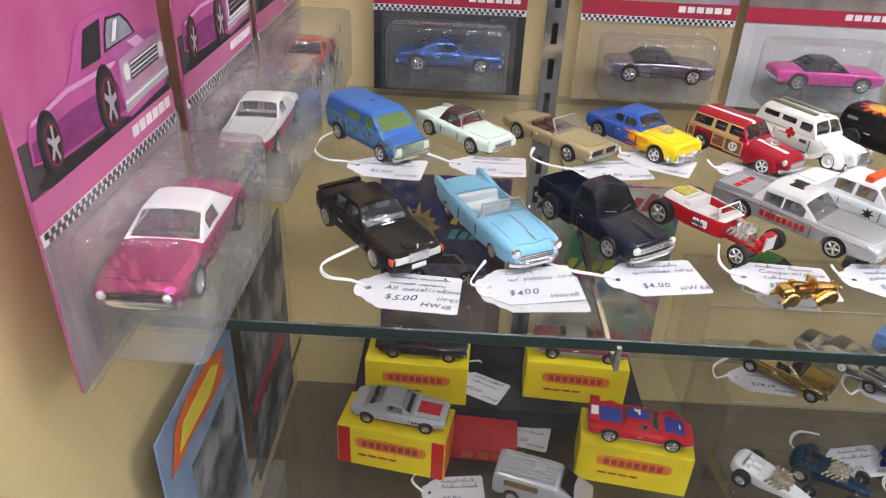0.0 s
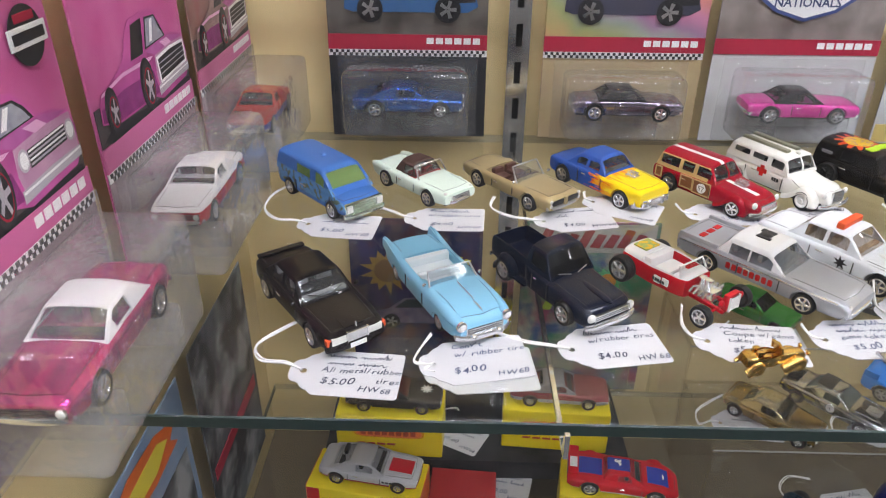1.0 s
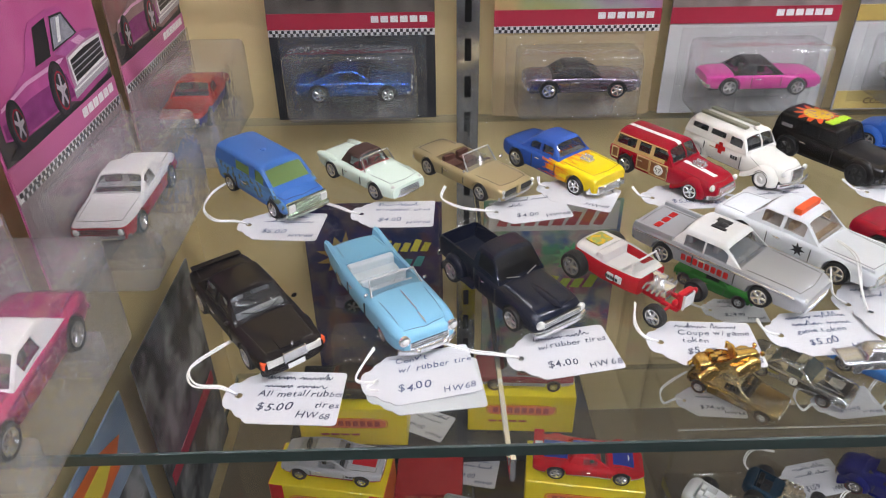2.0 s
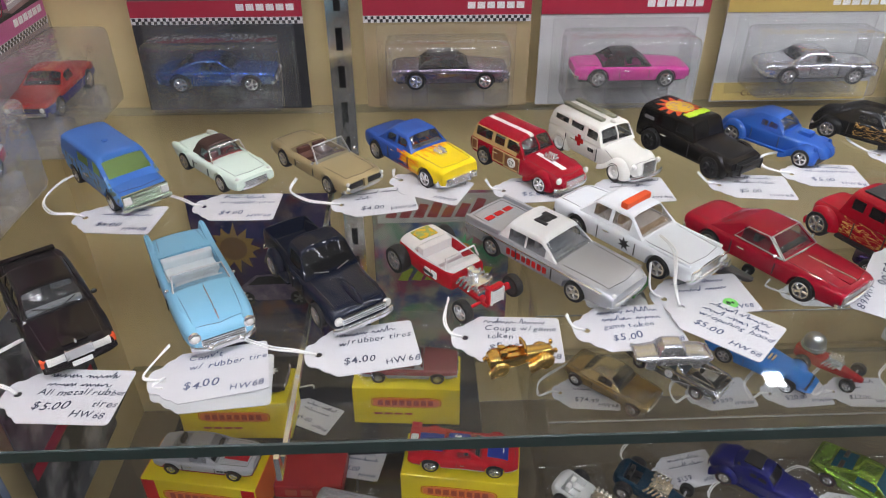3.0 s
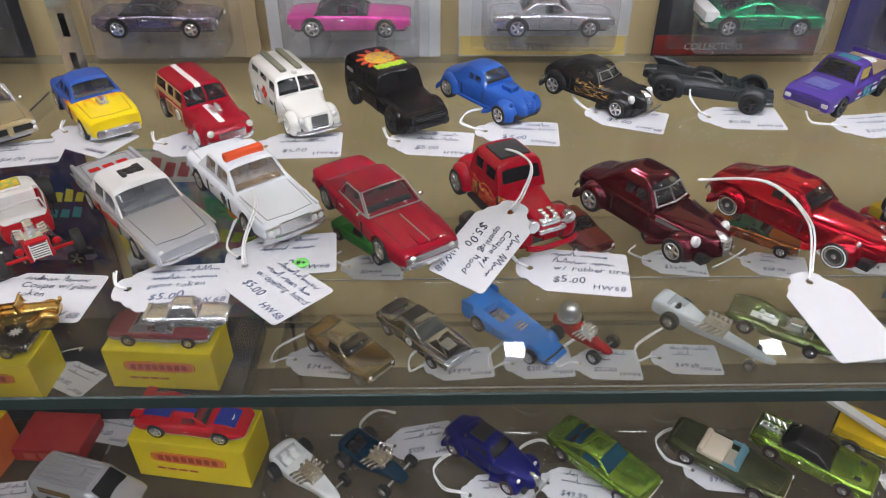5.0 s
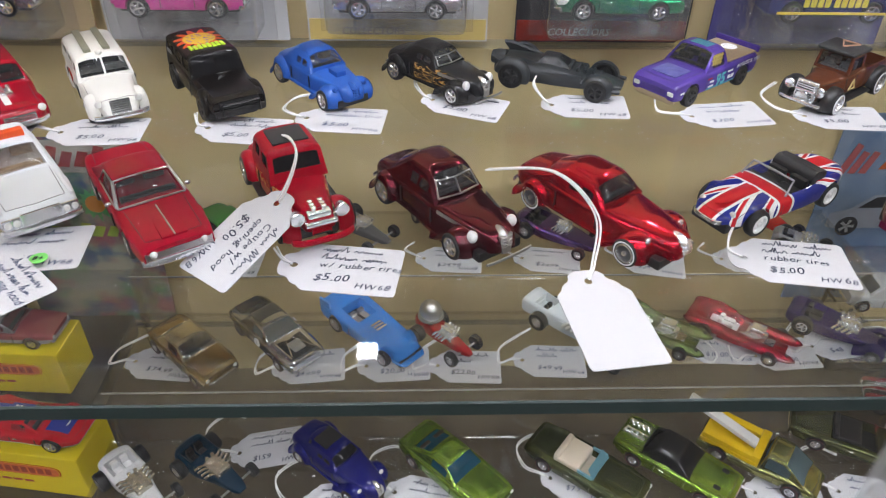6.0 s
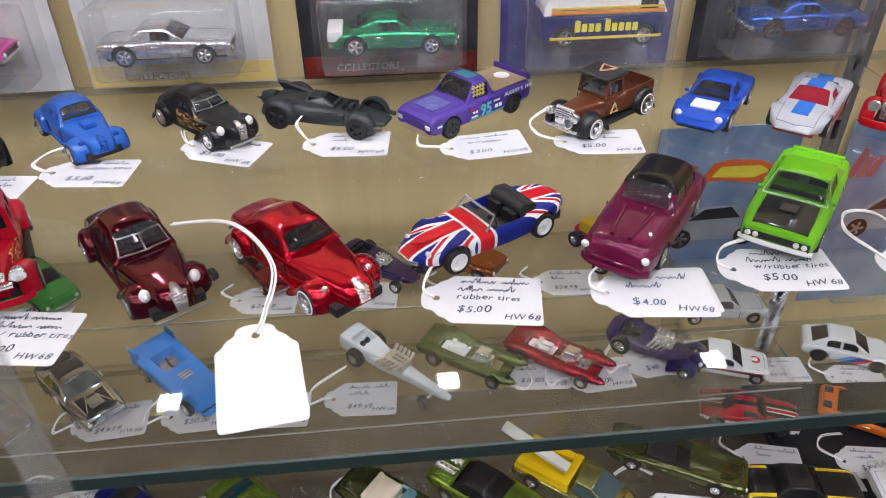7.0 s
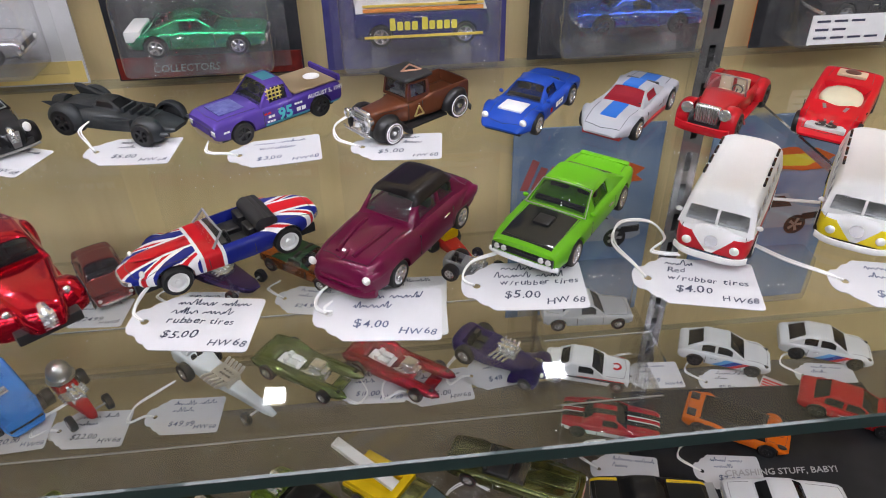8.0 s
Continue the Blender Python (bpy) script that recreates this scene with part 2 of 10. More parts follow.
def standard(x):
    """A slotted steel upright with the bracket that carries the shelf."""
    root = thing("shelf_standard", "slotted chrome steel shelf standard on the wood back", "shelf standard", pose(x, BACK, 0), "shelf standards")
    bm = bmesh.new()
    w, d, pitch = 0.0075, 0.011, 0.0254
    cuboid(bm, -w, -w + 0.0015, -d, 0, 0.72, 1.6)
    cuboid(bm, w - 0.0015, w, -d, 0, 0.72, 1.6)
    for k in range(35):
        z0 = 0.72 + k * pitch
        cuboid(bm, -w + 0.0015, w - 0.0015, -d, -d + 0.0012, z0, z0 + 0.0105)
        cuboid(bm, -w + 0.0015, -0.0022, -d, -d + 0.0012, z0 + 0.0105, z0 + pitch)
        cuboid(bm, 0.0022, w - 0.0015, -d, -d + 0.0012, z0 + 0.0105, z0 + pitch)
    part("upright", bm, ZINC, root, smooth=False)
    # Black strip inside the channel imitates the shade behind the slots.
    part("slot_shade", cuboid(bmesh.new(), -w + 0.0016, w - 0.0016, -0.004, -0.0005, 0.72, 1.6), BLACKPL, root, smooth=False)
    for z in (SHELF, LOWER):
        bm = bmesh.new()
        pts = [(-d, z - 0.0065), (-BACK - 0.004, z - 0.0065), (-BACK - 0.006, z + 0.002), (-BACK - 0.008, z + 0.002), (-BACK - 0.008, z - 0.009), (-0.12, z - 0.011), (-d, z - 0.02)]
        lo = [bm.verts.new((-0.0009, a, b)) for a, b in pts]
        hi = [bm.verts.new((0.0009, a, b)) for a, b in pts]
        bm.faces.new(lo), bm.faces.new(hi[::-1])
        for k in range(len(pts)):
            bm.faces.new((lo[k], lo[k - 1], hi[k - 1], hi[k]))
        part("bracket", bm, ZINC, root, smooth=False)
    return root


standard(0.1415)
standard(0.881)


DOOREDGE = clear("door_glass_edge", (0.78, 0.82, 0.81), 0.85, 0.2, 0.3)


def sliding_door(x1, y):
    root = thing("sliding_door", "frameless sliding glass door, pushed open", "glass door", pose(0, y, 0), "sliding doors")
    bm = cuboid(bmesh.new(), XL + 0.01, x1, -0.002, 0.002, 0.72, 1.88, 0.0005, 1)
    open_face(bm, (0, 1, 0))
    me = mesh_of(bm, "pane", False)
    me.materials.append(DOORGLASS), me.materials.append(DOOREDGE)
    for p in me.polygons:
        p.material_index = 0 if abs(p.normal.y) > 0.9 else 1
    ob = new("pane", me)
    ob.parent = root
    ob.visible_shadow = False
    return root


sliding_door(0.4968, -0.105)
sliding_door(0.538, -0.098)


def ceiling_light(x, y, w, d, power):
    root = thing("ceiling_light", "long white fluorescent ceiling light, switched on", "ceiling light", pose(x, y, 2.75), "ceiling lights")
    bm = bmesh.new()
    for a in (-1, 1):
        cuboid(bm, -w / 2 - 0.02, w / 2 + 0.02, a * d / 2 - 0.01 + a * 0.01, a * d / 2 + 0.01 + a * 0.01, -0.02, -0.0005)
        cuboid(bm, a * w / 2 - 0.01 + a * 0.01, a * w / 2 + 0.01 + a * 0.01, -d / 2, d / 2, -0.02, -0.0005)
    part("frame", bm, WHITEPL, root, smooth=False)
    g = Graph("light_diffuser").set(base=(0.8, 0.8, 0.8), emit=(0.96, 0.95, 1.05), power=power)
    part("diffuser", cuboid(bmesh.new(), -w / 2, w / 2, -d / 2, d / 2, -0.012, -0.0005), g.mat, root, smooth=False)


for lx in (-0.85, 0.45, 1.75):
    ceiling_light(lx, -0.42, 1.1, 0.1, LIGHT * 1.25)
    ceiling_light(lx, -1.1, 1.1, 0.1, LIGHT * 0.9)
    ceiling_light(lx, -2.0, 1.1, 0.1, LIGHT * 1.3)


# Rail added out of view, only to carry the fill lights below.
slab("trim", XL + 0.0005, XR - 0.0005, -0.066, -0.034, 1.629, 1.64, plain("rail_aluminium", (0.6, 0.6, 0.6), 0.35, 1.0), "unseen aluminium rail added to hold the fill lights", "light rail")


# Invented fill lights that brighten the shelf and its back panel.
def fill_spot(x):
    root = thing("fill_spot", "added square fill light under the front rail", "cabinet light", pose(x, -0.032, 1.62), "cabinet lights")
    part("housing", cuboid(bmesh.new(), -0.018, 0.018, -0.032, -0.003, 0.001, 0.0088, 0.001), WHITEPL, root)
    g = Graph("fill_lens").set(base=(0.8, 0.8, 0.8), emit=(0.95, 0.97, 1.06), power=SPOT * 0.5)
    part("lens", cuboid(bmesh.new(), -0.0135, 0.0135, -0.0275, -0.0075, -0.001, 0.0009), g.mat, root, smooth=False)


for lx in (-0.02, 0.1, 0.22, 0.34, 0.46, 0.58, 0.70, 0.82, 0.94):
    fill_spot(lx)


slab("trim", XL + 0.0005, XR - 0.0005, 0.165, 0.179, 1.3515, 1.355, plain("rail_aluminium", (0.6, 0.6, 0.6), 0.35, 1.0), "thin aluminium LED light bar over the shelf", "light bar")
CELL = Graph("led_cell").set(base=(0.8, 0.8, 0.8), emit=(0.95, 0.98, 1.05), power=70.0).mat


def led_module(x):
    """A square of four light cells under the thin bar."""
    root = thing("led_module", "square LED module of four cells under the bar", "cabinet light", pose(x, 0.172, 1.3515), "led modules")
    part("plate", cuboid(bmesh.new(), -0.0075, 0.0075, -0.0075, 0.0075, -0.0022, -0.0001, 0.0005, 1), WHITEPL, root)
    for a in (-1, 1):
        for b in (-1, 1):
            part("cell", cuboid(bmesh.new(), a * 0.0032 - 0.003, a * 0.0032 + 0.003, b * 0.0032 - 0.003, b * 0.0032 + 0.003, -0.0032, -0.0023), CELL, root, smooth=False)


for k in range(2, 5):
    led_module(0.093 + 0.167 * k)


# ---- toy cars ----
from mathutils.bvhtree import BVHTree

CLEARWIN = clear("clear_windscreen", (0.97, 0.98, 0.98), 0.97, 0.03, 0.015)
PALEPL = plain("pale_grey_plastic", (0.42, 0.42, 0.42), 0.45)
HALF = [(0, 0), (0.5, 0), (0.86, 0), (0.95, 0.06), (0.985, 0.2), (1, 0.45), (1, 0.7), (0.99, 0.88), (0.955, 1.02), (0.9, 1.35), (0.8, 1.62), (0.77, 1.66), (0.55, 1.86), (0.28, 1.965), (0, 2.0)]


def hull(stations, arches=(), recess=(), n=46):
    """A body lofted along x from stations of (x, half width, bottom, shoulder, top) in mm, with wheel arches (x, z, radius) and hollows (x0, x1, share of width, floor)."""
    st = np.array(stations, float)
    st = st[np.argsort(st[:, 0])]
    xs = list(np.linspace(st[0, 0], st[-1, 0], n))
    for xc, zc, r in arches:
        xs += [xc + r * k for k in (-1.001, -0.985, -0.9, -0.7, -0.4, 0, 0.4, 0.7, 0.9, 0.985, 1.001)]
    for x0, x1, f, z in recess:
        xs += [x0 - 0.05, x0 + 0.05, x1 - 0.05, x1 + 0.05]
    xs = np.unique(np.clip(xs, st[0, 0], st[-1, 0]))
    dense = np.linspace(st[0, 0], st[-1, 0], 161)
    cols = []
    for c in range(1, 5):
        v = np.interp(dense, st[:, 0], st[:, c])
        p = np.pad(v, 5, mode="edge")
        k = np.array([1, 2, 3, 4, 5, 6, 5, 4, 3, 2, 1.0])
        sm = np.convolve(p, k / k.sum(), "valid")
        sm[:3], sm[-3:] = v[:3], v[-3:]
        cols.append(np.interp(xs, dense, sm))
    bm = bmesh.new()
    ring_pts = [(f, h) for f, h in HALF] + [(-f, h) for f, h in HALF[-2:0:-1]]
    rings = []
    for i, x in enumerate(xs):
        hw, z0, zs, zt = (c[i] for c in cols)
        ring = []
        for f, h in ring_pts:
            y = f * hw
            z = z0 + (zs - z0) * h if h <= 1 else zs + (zt - zs) * (h - 1)
            if abs(f) > 0.55:
                for xc, zc, r in arches:
                    if abs(x - xc) < r:
                        z = max(z, zc + math.sqrt(r * r - (x - xc) ** 2))
            for x0, x1, share, floor in recess:
                if x0 <= x <= x1 and h > 1.2 and abs(f) <= share:
                    z = min(z, floor)
            ring.append(bm.verts.new((x, y, z)))
        rings.append(ring)
    m = len(ring_pts)
    for a, b in zip(rings, rings[1:]):
        for k in range(m):
            bm.faces.new((a[k], a[(k + 1) % m], b[(k + 1) % m], b[k]))
    bm.faces.new(rings[0]), bm.faces.new(rings[-1])
    return bm


def cabin(base, roof, zb, zr, windows, crown=1.0, soft=7):
    """A rounded greenhouse lofted from base (x rear, x front, half width) to roof (the same). windows: for 'side' (share from front to rear twice, height twice),
    for 'front' and 'rear' (share across twice, height twice). Returns the shell with its openings and the glass."""
    (bx0, bx1, bw), (rx0, rx1, rw) = base, roof
    dense = np.linspace(bx0, bx1, 241)
    up = np.interp(dense, [bx0, max(rx0, bx0 + 0.3), min(rx1, bx1 - 0.3), bx1], [0, 1, 1, 0])
    k = np.hanning(2 * soft + 3)[1:-1]
    sm = np.convolve(np.pad(up, soft, mode="edge"), k / k.sum(), "valid")
    sm[0] = sm[-1] = 0
    rise = lambda x: float(np.interp(x, dense, sm))
    xf, xr = bx1 * 0.62 + rx1 * 0.38, bx0 * 0.62 + rx0 * 0.38
    side = [(xf + (xr - xf) * a1, xf + (xr - xf) * a0, b0, b1) for a0, a1, b0, b1 in windows.get("side", [])]
    xs = set(np.linspace(bx0, bx1, 25)) | set(np.linspace(min(rx1, bx1 - 0.3), bx1, 9)) | set(np.linspace(bx0, max(rx0, bx0 + 0.3), 9))
    for x0, x1, b0, b1 in side:
        xs |= {x0, x1}
    for end in ("front", "rear"):
        half = dense >= (rx0 + rx1) / 2 if end == "front" else dense <= (rx0 + rx1) / 2
        for w in windows.get(end, []):
            for lim in w[2:]:
                a, b = (sm[half], dense[half])
                o = np.argsort(a)
                xs.add(float(np.interp(lim, a[o], b[o])))
    xs = sorted(xs)
    xs = [x for n, x in enumerate(xs) if n == 0 or x - xs[n - 1] > 0.02]
    lows = sorted({0.0, 0.5, 0.9, *[w[2] for w in side], *[w[3] for w in side]})
    tops = sorted({0.0, 0.25, 0.5, 0.7, 0.84, 0.93, 1.0, *[abs(2 * a - 1) for e in ("front", "rear") for w in windows.get(e, []) for a in w[:2]]}, reverse=True)
    rows = [("s", t, 1) for t in lows] + [("t", f, 1) for f in tops if f < 0.999] + [("t", f, -1) for f in tops[::-1] if 0.001 < f < 0.999] + [("s", t, -1) for t in lows[::-1]]
    bm = bmesh.new()
    grid = []
    for x in xs:
        h = rise(x)
        z1 = zb + (zr - zb) * h
        line = []
        for kind, v, sg in rows:
            zs = zb + (z1 - zb) * 0.88
            if kind == "s":
                z = zb + (zs - zb) * v / max(lows[-1], 0.9)
                y = bw + (rw - bw) * (z - zb) / (zr - zb)
                xx = x
            else:
                wtop = bw + (rw - bw) * (zs - zb) / (zr - zb)
                y = wtop * v
                z = zs + (z1 - zs + crown * h) * (1 - v ** 3.2) ** 0.62
                bow = crown * 0.9 * (1 - v * v) * (1 - abs(2 * h - 1)) if h < 0.98 else 0
                xx = x + (bow if x > (rx0 + rx1) / 2 else -bow)
            line.append(bm.verts.new((xx, sg * y, z)))
        grid.append(line)
    panes = []
    for i in range(len(xs) - 1):
        xm = (xs[i] + xs[i + 1]) / 2
        hm = (rise(xs[i]) + rise(xs[i + 1])) / 2
        for j in range(len(rows) - 1):
            f = bm.faces.new((grid[i][j], grid[i + 1][j], grid[i + 1][j + 1], grid[i][j + 1]))
            (ka, va, sa), (kb, vb, sb) = rows[j], rows[j + 1]
            if ka == kb == "s":
                t = (va + vb) / 2
                if any(x0 < xm < x1 and b0 < t < b1 for x0, x1, b0, b1 in side) and hm > 0.2:
                    panes.append(f)
            else:
                va = va if ka == "t" else 1.0
                vb = vb if kb == "t" else 1.0
                fm = (va * sa + vb * sb) / 2
                end = "front" if xm > rx1 - 0.4 else "rear" if xm < rx0 + 0.4 else None
                if end and any(2 * a0 - 1 < fm < 2 * a1 - 1 and b0 < hm < b1 for a0, a1, b0, b1 in windows.get(end, [])):
                    panes.append(f)
    bmesh.ops.recalc_face_normals(bm, faces=bm.faces)
    bm.normal_update()
    if sum(f.normal.z for f in bm.faces) < 0:
        bmesh.ops.reverse_faces(bm, faces=bm.faces)
        bm.normal_update()
    glass = bmesh.new()
    made = {}
    for f in panes:
        for v in f.verts:
            if v not in made:
                made[v] = glass.verts.new(v.co - v.normal * 0.3)
        glass.faces.new([made[v] for v in f.verts])
    chosen = set(panes)
    rim = [e for e in bm.edges if sum(f in chosen for f in e.link_faces) == 1 and len(e.link_faces) == 2]
    inner = {}
    for e in rim:
        for v in e.verts:
            if v not in inner:
                inner[v] = bm.verts.new(v.co - v.normal * 0.7)
    for e in rim:
        a, b = e.verts
        bm.faces.new((a, b, inner[b], inner[a]))
    bmesh.ops.delete(bm, geom=panes, context="FACES_ONLY")
    return bm, glass


_wheels = {}
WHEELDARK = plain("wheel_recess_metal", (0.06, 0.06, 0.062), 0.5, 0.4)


def wheel_meshes(r, w, style):
    key = (r, w, style)
    if key not in _wheels:
        k = 0.7 if style != "red" else 0.54
        prof = [(r * k, -w / 2), (r * 0.93, -w / 2), (r, -w * 0.32), (r, w * 0.32), (r * 0.93, w / 2), (r * k, w / 2), (r * k, -w / 2 + 0.4)]
        tyre = mesh_of(mm(lathe(bmesh.new(), prof + [prof[0]], 26, caps=False)), "wheel")
        tyre.materials.append(RUBBER)
        bm = bmesh.new()
        rr = r * k
        lathe(bm, [(0.0001, -w / 2 - 0.1), (rr * 0.25, -w / 2 - 0.2), (rr * 0.3, -w * 0.3), (rr * 0.72, -w * 0.22), (rr * 0.82, -w / 2 - 0.1), (rr, -w / 2 - 0.05), (rr, w / 2), (0.0001, w / 2)], 26)
        if style in ("spoke", "red", "black"):
            for s in range(5):
                a = s * math.tau / 5
                b2 = bmesh.new()
                cuboid(b2, rr * 0.2, rr * 0.86, -w / 2 - 0.15, -w * 0.15, -rr * 0.16, rr * 0.16, rr * 0.06, 1)
                bmesh.ops.rotate(b2, verts=b2.verts, matrix=Matrix.Rotation(a, 3, "Y"))
                tmp = bpy.data.meshes.new("tmp")
                b2.to_mesh(tmp)
                b2.free()
                bm.from_mesh(tmp)
                bpy.data.meshes.remove(tmp)
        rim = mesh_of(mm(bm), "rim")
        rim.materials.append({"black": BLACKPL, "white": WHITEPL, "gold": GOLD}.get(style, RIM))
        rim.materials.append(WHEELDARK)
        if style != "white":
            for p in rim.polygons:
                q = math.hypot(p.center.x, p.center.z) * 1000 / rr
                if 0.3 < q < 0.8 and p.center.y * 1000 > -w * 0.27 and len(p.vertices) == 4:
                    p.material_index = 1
        wall = None
        if style in ("whitewall", "red"):
            ri = 0.76 if style == "whitewall" else 0.82
            wall = mesh_of(mm(lathe(bmesh.new(), [(r * ri, -w / 2 - 0.1), (r * 0.86, -w / 2 - 0.1), (r * 0.86, -w / 2 + 0.2), (r * ri, -w / 2 + 0.2), (r * ri, -w / 2 - 0.1)], 26, caps=False)), "stripe")
            wall.materials.append(WHITEINK if style == "whitewall" else plain("faded_red_line", (0.12, 0.012, 0.012), 0.5))
        _wheels[key] = (tyre, rim, wall)
    return _wheels[key]


def wheels(root, wb, track, rf, rr, style="spoke", wf=3.6, wr=4.0):
    """Four wheels; track is measured to their outer faces."""
    for x, r, w in ((wb / 2, rf, wf), (-wb / 2, rr, wr)):
        for s in (1, -1):
            tyre, rim, wall = wheel_meshes(r, w, style)
            ob = new("wheel", tyre)
            ob.parent = root
            ob.matrix_local = pose(x / 1000, s * (track - w) / 2000, r / 1000, 0, 0, 180 if s > 0 else 0)
            k = new("rim", rim)
            k.parent = ob
            if wall:
                k = new("tyre_stripe", wall)
                k.parent = ob


def bit(name, bm, mat, root, label="", sharp=35):
    return part(name, mm(bm), mat, root, label, True, sharp)


def car_root(label, rear, front, side, track, z=SHELF, group="toy cars", name="toy_car"):
    """Stands a car on its visible wheels: the places of the rear and front wheel of one side."""
    r, f = Vector((*rear, 0)), Vector((*front, 0))
    d = (f - r).normalized()
    left = Vector((-d.y, d.x, 0))
    c = (r + f) / 2 + left * (track / 2000 * (1 if side == "R" else -1))
    return thing(name, label, "toy car", pose(c.x, c.y, z, 0, 0, math.degrees(math.atan2(d.y, d.x))), group)


def at_centre(label, x, y, heading, z=SHELF, group="toy cars", name="toy_car"):
    return thing(name, label, "toy car", pose(x, y, z, 0, 0, heading), group)


def lamps(root, x, y, z, r=1.6, mat=None, name="headlight"):
    for s in (1, -1):
        bit(name, ball(bmesh.new(), (x, s * y, z), (r * 0.7, r, r)), mat or LAMP, root)


def bumper(root, x, hw, z, h=2.0, d=1.4, bow=2.5, mat=None, name="bumper"):
    bm = bmesh.new()
    n = 13
    sgn = 1 if x > 0 else -1
    rings = []
    for k in range(n):
        t = 2 * k / (n - 1) - 1
        cx, cy = x - sgn * bow * t ** 4, t * hw
        rings.append([bm.verts.new((cx + a * d / 2, cy, z + b * h / 2)) for a, b in ((-1, -0.6), (-1, 0.6), (-0.3, 1), (0.6, 0.9), (1, 0.3), (1, -0.3), (0.6, -0.9), (-0.3, -1))])
    for a, b in zip(rings, rings[1:]):
        for k in range(8):
            bm.faces.new((a[k], a[(k + 1) % 8], b[(k + 1) % 8], b[k]))
    bm.faces.new(rings[0]), bm.faces.new(rings[-1])
    return bit(name, bm, mat or CHROME, root)


def grille(root, x, hw, z0, z1, bars=5, mat=None, name="grille"):
    bit("grille_backing", cuboid(bmesh.new(), x - 1.0, x - 0.1, -hw, hw, z0, z1), BLACKPL, root)
    bm = bmesh.new()
    for k in range(bars):
        z = z0 + (k + 0.5) * (z1 - z0) / bars
        cuboid(bm, x - 0.6, x + 0.35, -hw, hw, z - 0.22, z + 0.22)
    cuboid(bm, x - 0.6, x + 0.5, -hw - 0.4, -hw, z0 - 0.3, z1 + 0.3), cuboid(bm, x - 0.6, x + 0.5, hw, hw + 0.4, z0 - 0.3, z1 + 0.3)
    return bit(name, bm, mat or CHROME, root)


def three_box(L, W, hood=13.0, belt=14.5, deck=13.5, z0=4.2, nose=0.86, tail=0.88):
    h, w = L / 2, W / 2
    return [(-h, w * tail * 0.95, 5.5, deck - 2.6, deck - 1.6), (-h + 1.2, w * tail, 5.0, deck - 1.6, deck - 0.6), (-h + 6, w * 0.96, z0 + 0.3, deck - 1.4, deck), (-h * 0.5, w, z0, belt - 1.8, (deck + belt) / 2),
            (0, w, z0, belt - 1.4, belt), (h * 0.36, w, z0, belt - 1.9, (hood + belt) / 2), (h * 0.75, w * 0.98, z0, hood - 1.6, hood + 0.2), (h - 1.5, w * (nose + 0.04), z0 + 0.4, hood - 1.8, hood - 0.4), (h, w * nose, 5.0, hood - 3.0, hood - 1.6)]


def seats(root, x, hw, z0, z1, mat):
    bm = bmesh.new()
    for s in (1, -1):
        cuboid(bm, x - 2, x + 1, s * hw * 0.5 - hw * 0.38, s * hw * 0.5 + hw * 0.38, z0, z1, 0.9)
        cuboid(bm, x, x + 8, s * hw * 0.5 - hw * 0.38, s * hw * 0.5 + hw * 0.38, z0, z0 + 2.2, 0.8)
    return bit("seat", bm, mat, root)


def steering(root, x, y, z, mat=None):
    bm = bmesh.new()
    pts = [(x + 1.0 * math.sin(a) * 0.4, y + 2.6 * math.cos(a), z + 2.4 * math.sin(a)) for a in (k * math.tau / 14 for k in range(15))]
    tube(bm, pts, 0.35, 6)
    tube(bm, [(x, y, z), (x + 4, y, z - 2)], 0.4, 6)
    bit("steering_wheel", bm, mat or BLACKPL, root)


def screen(root, x, hw, z0, z1, rake=3.0, mat=None, frame=None):
    """A windscreen with its frame."""
    bm = bmesh.new()
    pts = [(x, -hw, z0), (x - rake, -hw * 0.88, z1), (x - rake + 0.6, 0, z1 + 0.5), (x - rake, hw * 0.88, z1), (x, hw, z0)]
    tube(bm, pts, 0.5, 6)
    bit("windscreen_frame", bm, frame or CHROME, root)
    g = bmesh.new()
    lo = [g.verts.new((x + (0.8 if k == 1 else 0), hw * (k - 1), z0)) for k in range(3)]
    hi = [g.verts.new((x - rake + (0.6 if k == 1 else 0), hw * 0.88 * (k - 1), z1 + (0.4 if k == 1 else 0))) for k in range(3)]
    for k in range(2):
        g.faces.new((lo[k], lo[k + 1], hi[k + 1], hi[k]))
    bmesh.ops.solidify(g, geom=g.faces[:], thickness=0.35)
    bit("windscreen", g, mat or CLEARWIN, root)


def underside(root, L, W, mat=None):
    bit("chassis", cuboid(bmesh.new(), -L / 2 + 3, L / 2 - 3, -W / 2 + 5, W / 2 - 5, 2.4, 6.5, 0.6), mat or BLACKPL, root)


def glaze(root, gl, mat, name="window"):
    """One pane of its own for every opening."""
    todo = set(gl.faces)
    while todo:
        island, edge = set(), [todo.pop()]
        while edge:
            f = edge.pop()
            island.add(f)
            for v in f.verts:
                for g in v.link_faces:
                    if g in todo:
                        todo.discard(g)
                        edge.append(g)
        bm, made = bmesh.new(), {}
        for f in island:
            for v in f.verts:
                if v not in made:
                    made[v] = bm.verts.new(v.co)
            bm.faces.new([made[v] for v in f.verts])
        bmesh.ops.solidify(bm, geom=bm.faces[:], thickness=0.3)
        bit(name, bm, mat, root)
    gl.free()


